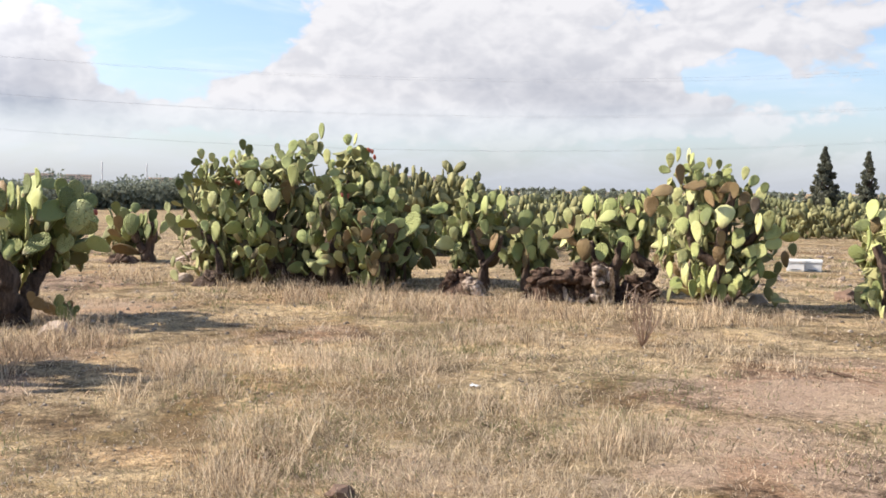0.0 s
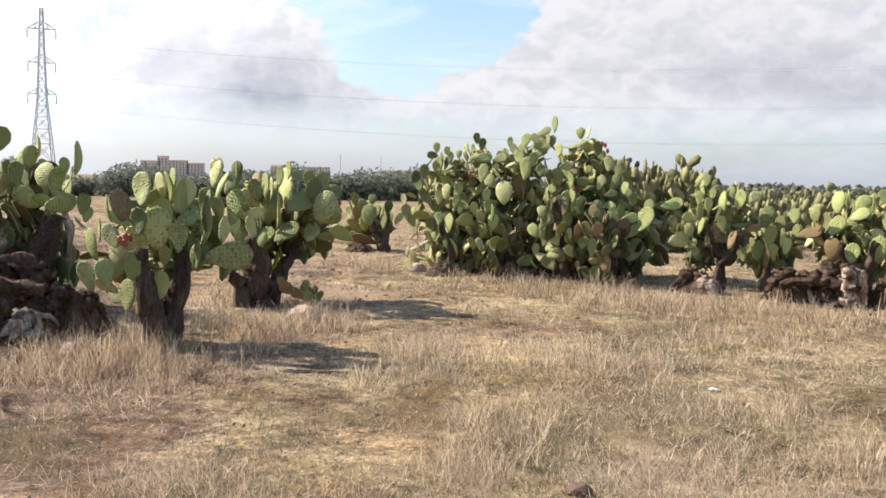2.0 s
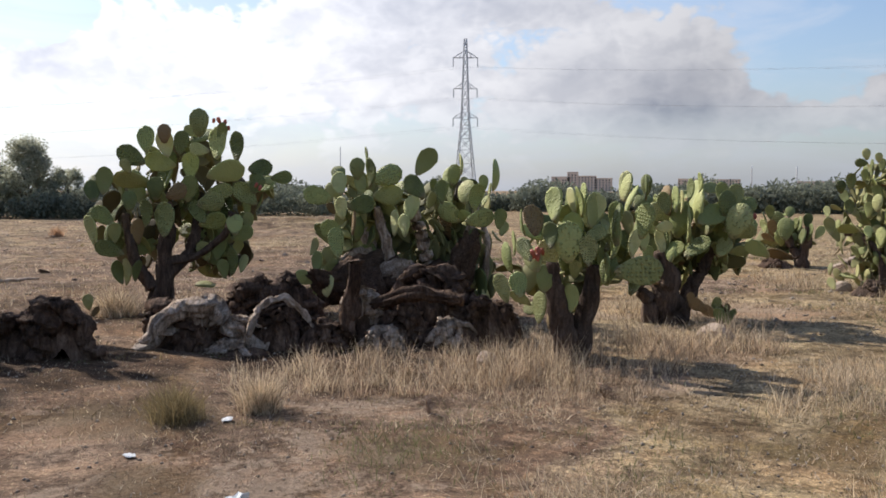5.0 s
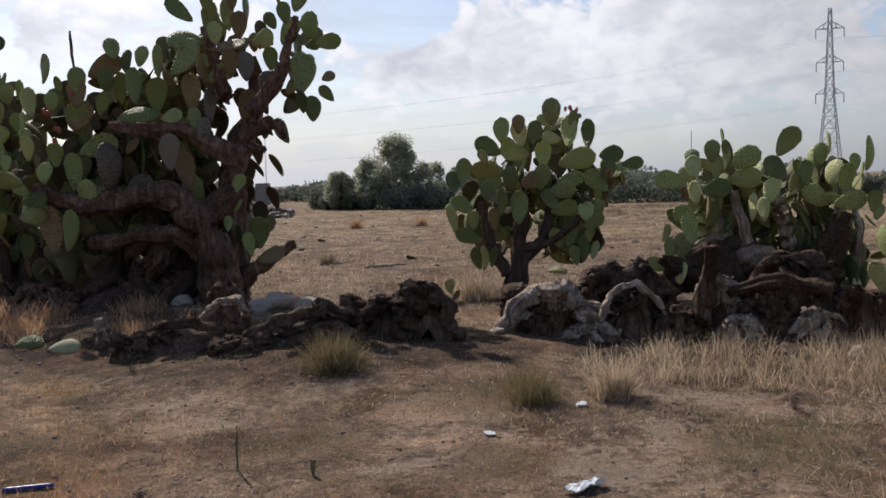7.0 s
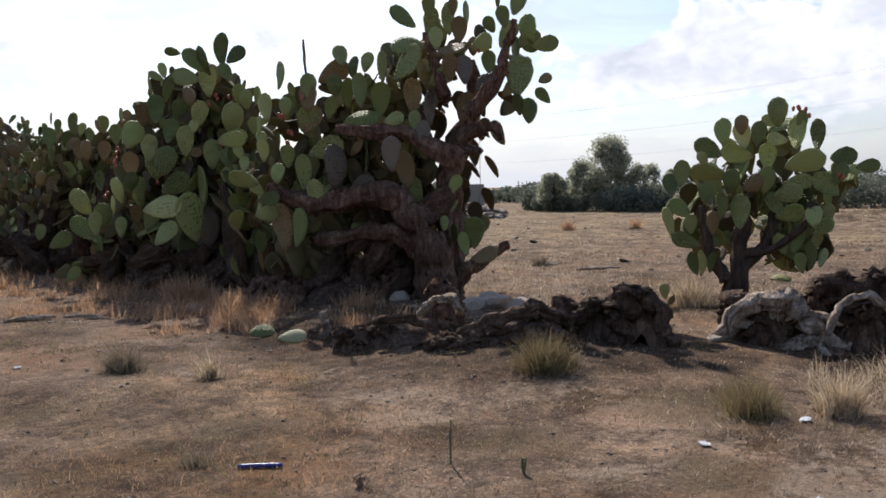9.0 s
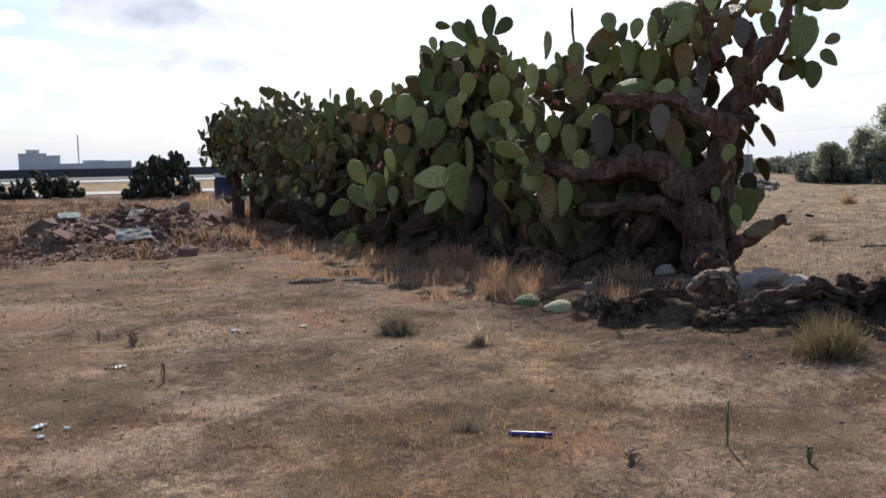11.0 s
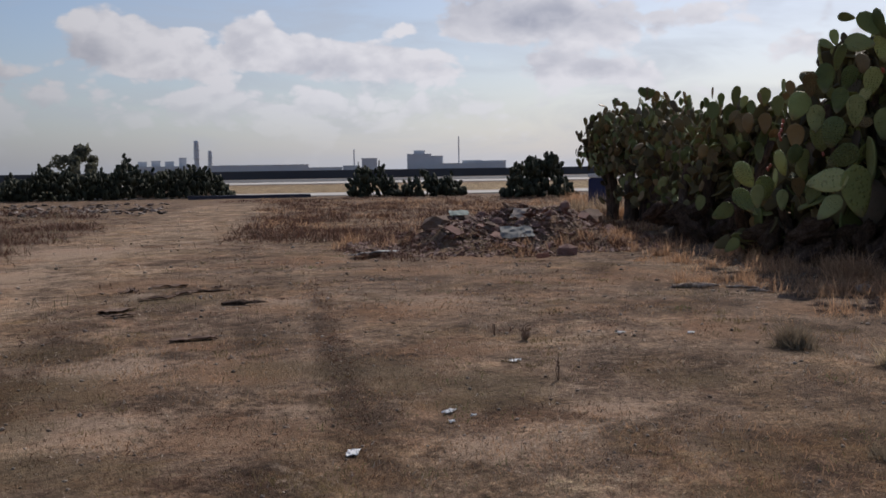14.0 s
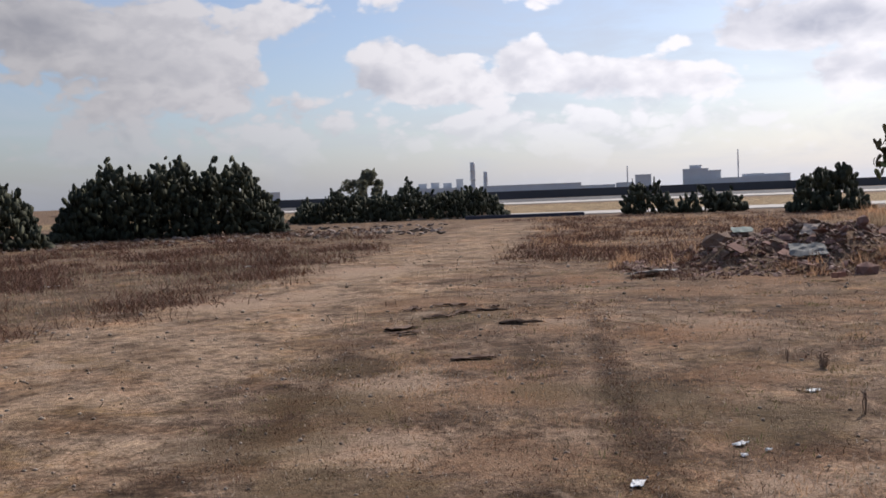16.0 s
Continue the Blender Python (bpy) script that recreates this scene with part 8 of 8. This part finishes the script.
def chimney(az, dist, high, r, label):
    d = toward(az) * dist
    ob = new("chimney", tube_mesh("chimney", [(0, 0, 0, r)] + [(0, 0, high * (k + d) / 4, r * (0.95 - 0.04 * k) * w) for k in range(1, 4) for d, w in ((-0.12, 1.0), (-0.06, 1.35 if r > 1 else 1.0), (0.0, 1.35 if r > 1 else 1.0), (0.06, 1.0))] + [(0, 0, high, r * 0.8)], FACTORY, 0, 0.0, 14, 3))
    ob.matrix_basis = pose(d.x, d.y, 0)
    return tagged(ob, label, "chimney", "chimneys")


chimney(166.45, 690, 24, 2.2, "tall grey factory chimney with platforms")
chimney(165.7, 690, 17, 1.8, "short pale factory chimney")
chimney(151.2, 690, 25, 0.5, "thin mast above the factory")
chimney(157.4, 690, 17, 0.5, "thin crane mast on the horizon")
chimney(113.0, 120, 9.5, 0.05, "thin pole far behind the field")
chimney(92.2 - 4.0, 200, 10.5, 0.1, "thin pole far behind the field")
chimney(64.4, 150, 5.2, 0.10, "thin lamp pole before the trees")
chimney(62.0, 150, 5.0, 0.10, "thin lamp pole before the trees")
tank = new("water_tank", box_mesh("water_tank", 0.95, 0.95, 1.75, OLDWALL, 0.06))
tank.matrix_basis = pose(*(toward(113.2) * 78))
tagged(tank, "pale square concrete tank by the rubble", "tank")


# ---- blue container ----
spot_b = toward(143.1) * 36
container = thing("water_container", spot_b.x, spot_b.y, height_at(spot_b.x, spot_b.y), "blue plastic water container with a white lid", "container", turn=35)
child("body", box_mesh("body", 0.66, 0.62, 1.12, NAVY, 0.05), container)
child("lid", box_mesh("lid", 0.70, 0.66, 0.14, WHITE, 0.03), container, pose(0, 0, 1.124), "white plastic lid")


# ---- bee hives ----
def hive(x, y, turn, label):
    root = thing("bee_hive", x, y, height_at(x, y), label, "bee hive", "bee hives", turn=turn)
    body = child("body", box_mesh("body", 0.33, 0.36, 0.17, WHITE, 0.012), root)
    child("lid", box_mesh("lid", 0.36, 0.39, 0.05, WHITE, 0.01), root, pose(0, 0, 0.173))
    child("entrance", box_mesh("entrance", 0.18, 0.03, 0.015, DARKWALL), body, pose(0, -0.175, 0.03))
    return root


hive(-8.25, 17.99, 24, "white wooden bee hive box on bare ground")
hive(-8.04, 18.27, 24, "white wooden bee hive box on bare ground")
hive(-6.85, 18.17, 30, "white wooden bee hive box beside a prickly pear")


# ---- rubble pile ----
def rubble():
    rng = random.Random(77)
    root = thing("rubble_pile", -10.27, -16.75, height_at(-10.27, -16.75), "low pile of broken stone, earth and boards", "rubble pile")
    bx, by = root.location.x, root.location.y
    for k in range(290):
        a, d = rng.uniform(0, 6.283), 2.9 * rng.random() ** 0.75
        x, y = bx + math.cos(a) * d * 1.15, by + math.sin(a) * d * 0.9
        size = rng.choice((0.03, 0.04, 0.05, 0.06, 0.07, 0.095)) * rng.uniform(0.7, 1.3) * (1.2 if d < 1.8 else 0.7)
        mat = rng.choice((RUBBLE, RUBBLE, CLOD, CLOD))
        m = Matrix.Translation((x - bx, y - by, height_at(x, y) - root.location.z + size * 0.25)) @ pose(0, 0, 0, rng.uniform(-40, 40), rng.uniform(-40, 40), rng.uniform(0, 360)) @ Matrix.Diagonal((size * rng.uniform(0.8, 1.7), size, size * rng.uniform(0.5, 1.0), 1))
        child("stone", ROCKS[mat][rng.randrange(4)], root, m)
    slab = box_mesh("slab", 1.0, 0.7, 0.06, RUBBLE, 0.01)
    board = box_mesh("board", 0.9, 0.07, 0.03, STONE, 0.005)
    for k in range(26):
        a, d = rng.uniform(0, 6.283), 2.4 * rng.random() ** 0.7
        x, y = bx + math.cos(a) * d, by + math.sin(a) * d
        m = Matrix.Translation((x - bx, y - by, height_at(x, y) - root.location.z + 0.08)) @ pose(0, 0, 0, rng.uniform(-25, 25), rng.uniform(-25, 25), rng.uniform(0, 360)) @ Matrix.Scale(rng.uniform(0.15, 0.36), 4)
        child("slab" if k % 3 else "board", slab if k % 3 else board, root, m)
    return root


rubble()

def flat_piece(name, x, y, sx, sy, sz, turn, mat, label, category, lean=4, lift=0.0, group=""):
    bm = bmesh.new()
    bmesh.ops.create_grid(bm, x_segments=8, y_segments=6, size=0.5)
    for v in bm.verts:
        edge = 1 + 0.22 * noise.noise((v.co.x * 3 + x, v.co.y * 3 + y, 0))
        v.co = Vector((v.co.x * sx * edge, v.co.y * sy * edge, sz * (0.9 * noise.noise((v.co.x * 4 + x, v.co.y * 4, y)) + 0.5)))
    made = bmesh.ops.extrude_face_region(bm, geom=list(bm.faces))
    for v in made["geom"]:
        if isinstance(v, bmesh.types.BMVert):
            v.co.z += max(0.004, sz * 0.25)
    bmesh.ops.recalc_face_normals(bm, faces=list(bm.faces))
    me = bpy.data.meshes.new(name)
    bm.to_mesh(me)
    bm.free()
    me.materials.append(mat)
    ob = new(name, me)
    ob.matrix_basis = pose(x, y, height_at(x, y) + 0.006 + lift, lean, 0, turn)
    return tagged(ob, label, category, group)


for x, y, sx, sy, turn in [(-2.02, -4.98, 0.20, 0.11, 60), (-4.07, -6.62, 0.16, 0.12, 20), (-2.89, -5.54, 0.10, 0.08, 10), (-2.81, -5.33, 0.07, 0.06, 80), (-2.99, -5.38, 0.05, 0.05, 40),
                           (-5.59, -7.23, 0.14, 0.10, 0), (-6.06, -6.82, 0.12, 0.10, 50), (-2.93, -5.56, 0.09, 0.07, 30), (-6.52, -0.54, 0.15, 0.10, 0), (-5.72, -1.00, 0.11, 0.07, 20),
                           (-6.53, -0.55, 0.15, 0.09, 0), (-5.73, -1.02, 0.13, 0.07, 30), (-4.94, 5.33, 0.14, 0.06, 0), (-0.16, -23.46, 0.5, 0.3, 10), (3.68, -20.59, 0.8, 0.5, 30), (-7.44, -53.68, 0.5, 0.4, 0), (-29.84, -6.77, 0.3, 0.2, 0)]:
    flat_piece("paper_scrap", x, y, sx * 0.55, sy * 0.6, 0.012, turn, PAPER, "crumpled white paper scrap on dry earth", "litter", group="litter on the ground")
flat_piece("white_scrap", -4.84, -0.40, 0.22, 0.08, 0.03, -35, PAPER, "long white plastic scrap on dry earth", "litter", group="litter on the ground")
flat_piece("slab", -6.92, -15.83, 0.75, 0.45, 0.05, 20, CONCRETE, "flat pale concrete slab lying on earth", "slab", 8, 0.03)
flat_piece("green_board", -9.62, -17.62, 0.40, 0.26, 0.02, -20, GREENISH, "pale green board scrap on the rubble", "litter", -20, 0.09)
flat_piece("pale_sheet", -10.15, -16.15, 0.28, 0.34, 0.03, -50, STONE, "torn pale sheet on the rubble", "litter", -30, 0.08)
flat_piece("grey_slab", -9.60, -15.35, 0.62, 0.42, 0.05, -25, OLDWALL, "grey broken slab on the rubble", "slab", -24, 0.10)
for x, y, sx, sy, turn in [(-2.21, -12.8, 0.3, 0.1, 10), (-2.78, -13.09, 0.55, 0.14, -15), (-2.77, -12.19, 0.35, 0.12, 20), (-2.38, -11.91, 0.5, 0.12, 5), (-1.81, -11.25, 0.45, 0.2, 30), (-2.26, -12.98, 0.2, 0.1, 70), (-1.77, -10.79, 0.4, 0.1, 0), (-2.11, -8.98, 0.5, 0.14, -10), (-3.3, -12.7, 0.16, 0.12, 0), (-6.57, -36.22, 0.2, 0.15, 0)]:
    flat_piece("bark_piece", x, y, sx * 0.8, sy, 0.03, turn, CLOD, "curled dark brown piece of dry bark on earth", "bark", 3, 0.0, "bark pieces on the track")
brick = new("brick", box_mesh("brick", 0.24, 0.12, 0.08, BRICKRED, 0.008))
brick.matrix_basis = pose(-8.93, -13.49, 0.03, 6, 0, 25)
tagged(brick, "single red brick lying on dry earth", "brick")
stone(-11.86, -16.19, 0.32, "reddish brown clod of earth by the rubble", CLOD, 2)
stone(-8.79, -16.97, 0.30, "reddish brown clod of earth by the rubble", CLOD, 1)
stone(-9.80, -14.03, 0.22, "grey broken stone by the rubble", RUBBLE, 3)

# blue plastic rod
rod = new("plastic_rod", tube_mesh("plastic_rod", [(-0.1, 0, 0.011, 0.010), (-0.05, 0, 0.011, 0.011), (0.05, 0, 0.012, 0.011), (0.1, 0, 0.012, 0.010)], BLUE, 0, 0.0, 12, 2))
rod.matrix_basis = pose(-4.46, -3.14, height_at(-4.46, -3.14), 0, 0, 118) @ Matrix.Scale(1.2, 4)
tagged(rod, "dark blue plastic rod lying on dry earth", "litter")


# cut pads on the ground
CUT = plain("cut_pad_flesh", (0.40, 0.36, 0.17), 0.7, 0.3, 14, bump=0.5)


def fallen_pad(x, y, length, turn, tilt, mat, label):
    ob = new("fallen_pad", pad_mesh("fallen_pad", int(x * 10), mat, 0.36, 0.05))
    ob.matrix_basis = pose(x, y, height_at(x, y) + 0.30 * length * math.cos(radians(tilt)), 0, 0, turn + math.degrees(math.atan2(-x, y))) @ pose(0, 0, 0, tilt) @ pose(0, 0, 0, 0, 82, 0) @ Matrix.Scale(length, 4)
    return tagged(ob, label, "cactus pad", "fallen pads")


fallen_pad(-8.02, -5.87, 0.28, 15, -52, PAD[0], "green cactus pad leaning on the ground")
fallen_pad(-7.91, -5.44, 0.28, -8, -52, CUT, "pale cut cactus pad lying on the ground")
fallen_pad(-14.74, -17.03, 0.5, 30, -80, PAD[3], "grey dead cactus pad beside the hedge")


# thin upright weeds
def sprig(x, y, high, label, mat, seed, twigs=9, spread=0.25):
    rng = random.Random(seed)
    root = thing("dry_weed", x, y, height_at(x, y), label, "weed", "single weeds")
    for k in range(twigs):
        a, out = rng.uniform(0, 6.283), rng.uniform(0.1, 1.0) * spread * high
        h = high * rng.uniform(0.6, 1.0)
        child("twig", tube_mesh("twig", [(0, 0, -0.02, 0.0018), (math.cos(a) * out * 0.7, math.sin(a) * out * 0.7, h * 0.45, 0.002), (math.cos(a + 0.7) * out * 0.8, math.sin(a + 0.7) * out * 0.8, h * 0.8, 0.0017), (math.cos(a - 0.4) * out, math.sin(a - 0.4) * out, h, 0.0013)], mat, seed + k, 0.1, 5, 3), root)
    return root


TWIG = plain("dry_twig", (0.27, 0.18, 0.12), 0.9, 0.3, 20)
GREENTWIG = plain("green_twig", (0.14, 0.15, 0.07), 0.8, 0.3, 20)
sprig(-5.15, 7.94, 0.62, "bare reddish brown shrub of thin twigs", TWIG, 201, 30, 0.38)
sprig(-4.88, -2.20, 0.24, "single thin green weed on bare earth", GREENTWIG, 202, 2, 0.03)
sprig(-4.87, -1.78, 0.10, "single thin green weed on bare earth", GREENTWIG, 203, 5, 0.2)
sprig(-3.99, -5.91, 0.17, "thin dry weed on bare earth", TWIG, 204, 6, 0.2)
sprig(-4.69, -7.45, 0.13, "dark dry weed on bare earth", TWIG, 205, 14, 0.6)
sprig(-4.53, -7.70, 0.12, "thin dry weed on bare earth", TWIG, 206, 4, 0.2)
sprig(-6.89, 2.11, 0.12, "small dark weed on bare earth", TWIG, 208, 16, 0.7)
sprig(-6.67, 0.79, 0.12, "small dark weed on bare earth", TWIG, 210, 12, 0.7)
sprig(-4.37, -2.46, 0.06, "small brown weed on bare earth", TWIG, 211, 10, 0.9)

# small prickly pear seedling beside the root stump
seedling = Plant(-11.80, -2.52)
seedling.pads += [(-0.04, 0.20, 0.20, -5, 1.0, 0), (0.03, 0.08, 0.16, 40, 0.8, 2)]
grow(seedling, "small single-pad prickly pear seedling", 0, 0.05, 26)

# fallen branches and boards
for x, y, length, turn, r, mat, label in [(-8.37, -9.37, 0.45, 80, 0.035, DEADWOOD, "dry grey branch on the ground"), (-8.79, -8.62, 0.35, 50, 0.02, DEADWOOD, "thin dry branch on the ground"), (-3.02, -12.37, 0.7, 70, 0.02, BARK, "dark rotten branch on the track"), (-3.10, -10.88, 0.4, 70, 0.028, BARK, "dark rotten branch on the track"),
                                          (-3.09, 7.81, 0.55, 20, 0.012, CHAR, "thin dark stick on dry grass"), (-3.45, 2.77, 0.0, 0, 0, CHAR, ""), (-15.35, -17.29, 1.0, 120, 0.09, DEADWOOD, "pale fallen log before the hedge"), (-17.18, -5.95, 0.5, 80, 0.03, STONE, "pale dry stick on the field"), (-16.65, -4.77, 0.9, 100, 0.04, DEADWOOD, "pale dry stick on the field"), (-3.14, -10.91, 0.5, 70, 0.03, CHAR, "dark rotten branch on the track"),
                                          (-8.51, -9.37, 0.5, 80, 0.035, DEADWOOD, "dry grey branch on the ground"), (-8.91, -8.96, 0.5, 60, 0.02, DEADWOOD, "thin dry branch on the ground")]:
    if length:
        ob = new("fallen_branch", tube_mesh("fallen_branch", [(-length / 2, 0, r * 0.6, r * 0.7), (-length * 0.1, r, r * 0.9, r), (length * 0.2, -r, r, r * 0.8), (length / 2, r, r * 0.6, r * 0.4)], mat, int(abs(x) * 10), 0.4, 12, 5, 0.5, 0.8))
        ob.matrix_basis = pose(x, y, height_at(x, y), 0, 0, turn + math.degrees(math.atan2(-x, y)) - 70)
        tagged(ob, label, "branch", "fallen branches")
stone(-3.59, 2.92, 0.06, "yellowish brown clod of earth in dry grass", CLOD, 1)


SCREE = leaf_material("scree", (0.075, 0.055, 0.042), (0.30, 0.235, 0.19), 0.0)


# rubble along the field's far edge
def edge_rubble(name, label, az0, az1, r0, r1, count, size, seed):
    rng = random.Random(seed)
    verts, faces = [], []
    for k in range(count):
        d = toward(rng.uniform(az0, az1)) * rng.uniform(r0, r1)
        me, n = ROCKS[RUBBLE][rng.randrange(4)], len(verts)
        s = size * rng.uniform(0.3, 1.0)
        m = Matrix.Translation((d.x, d.y, height_at(d.x, d.y) + s * 0.2)) @ pose(0, 0, 0, rng.uniform(-30, 30), rng.uniform(-30, 30), rng.uniform(0, 360)) @ Matrix.Diagonal((s * rng.uniform(1, 1.8), s, s * 0.7, 1))
        verts += [m @ v.co for v in me.vertices]
        faces += [tuple(n + i for i in f.vertices) for f in me.polygons]
    return tagged(new(name, mesh_from(name, verts, faces, SCREE)), label, "rubble", kind="stuff")


SPOIL = leaf_material("red_spoil", (0.12, 0.066, 0.047), (0.38, 0.24, 0.185), 0.0)


def spoil(x, y, reach, count, seed):
    """Small broken bits over the rubble mound."""
    rng = random.Random(seed)
    verts, faces = [], []
    for k in range(count):
        a, d = rng.uniform(0, 6.283), reach * rng.random() ** 0.7
        px, py = x + math.cos(a) * d * 1.1, y + math.sin(a) * d * 0.9
        me, n = SMALL_ROCKS[rng.randrange(4)], len(verts)
        s = rng.uniform(0.012, 0.05)
        m = Matrix.Translation((px, py, height_at(px, py) + s * 0.3)) @ pose(0, 0, 0, rng.uniform(-40, 40), rng.uniform(-40, 40), rng.uniform(0, 360)) @ Matrix.Diagonal((s * rng.uniform(1, 1.9), s, s * 0.6, 1))
        verts += [m @ v.co for v in me.vertices]
        faces += [tuple(n + i for i in f.vertices) for f in me.polygons]
    return tagged(new("rubble_bits", mesh_from("rubble_bits", verts, faces, SPOIL)), "small broken bits and red-brown earth over the rubble", "rubble", kind="stuff")


SMALL_ROCKS = [rock_mesh("bit", SPOIL, 5.1 * k + 2, 0.6, 0.4, 1) for k in range(4)]
spoil(-10.27, -16.75, 3.2, 2600, 311)
spoil(-10.93, -15.88, 2.2, 900, 312)
edge_rubble("edge_rubble", "grey rubble heaped along the field's edge", 168, 200, 38, 52, 520, 0.17, 301)
edge_rubble("edge_rubble", "brown rubble and scrap heaped behind the field", 111.6, 115.6, 45.5, 51, 420, 0.26, 302)
edge_rubble("field_stones", "pale stones scattered over the dry field", 84, 128, 16, 50, 120, 0.11, 303)
edge_rubble("field_stones", "pale stones scattered over bare ground", 16, 30, 16, 24, 60, 0.10, 304)
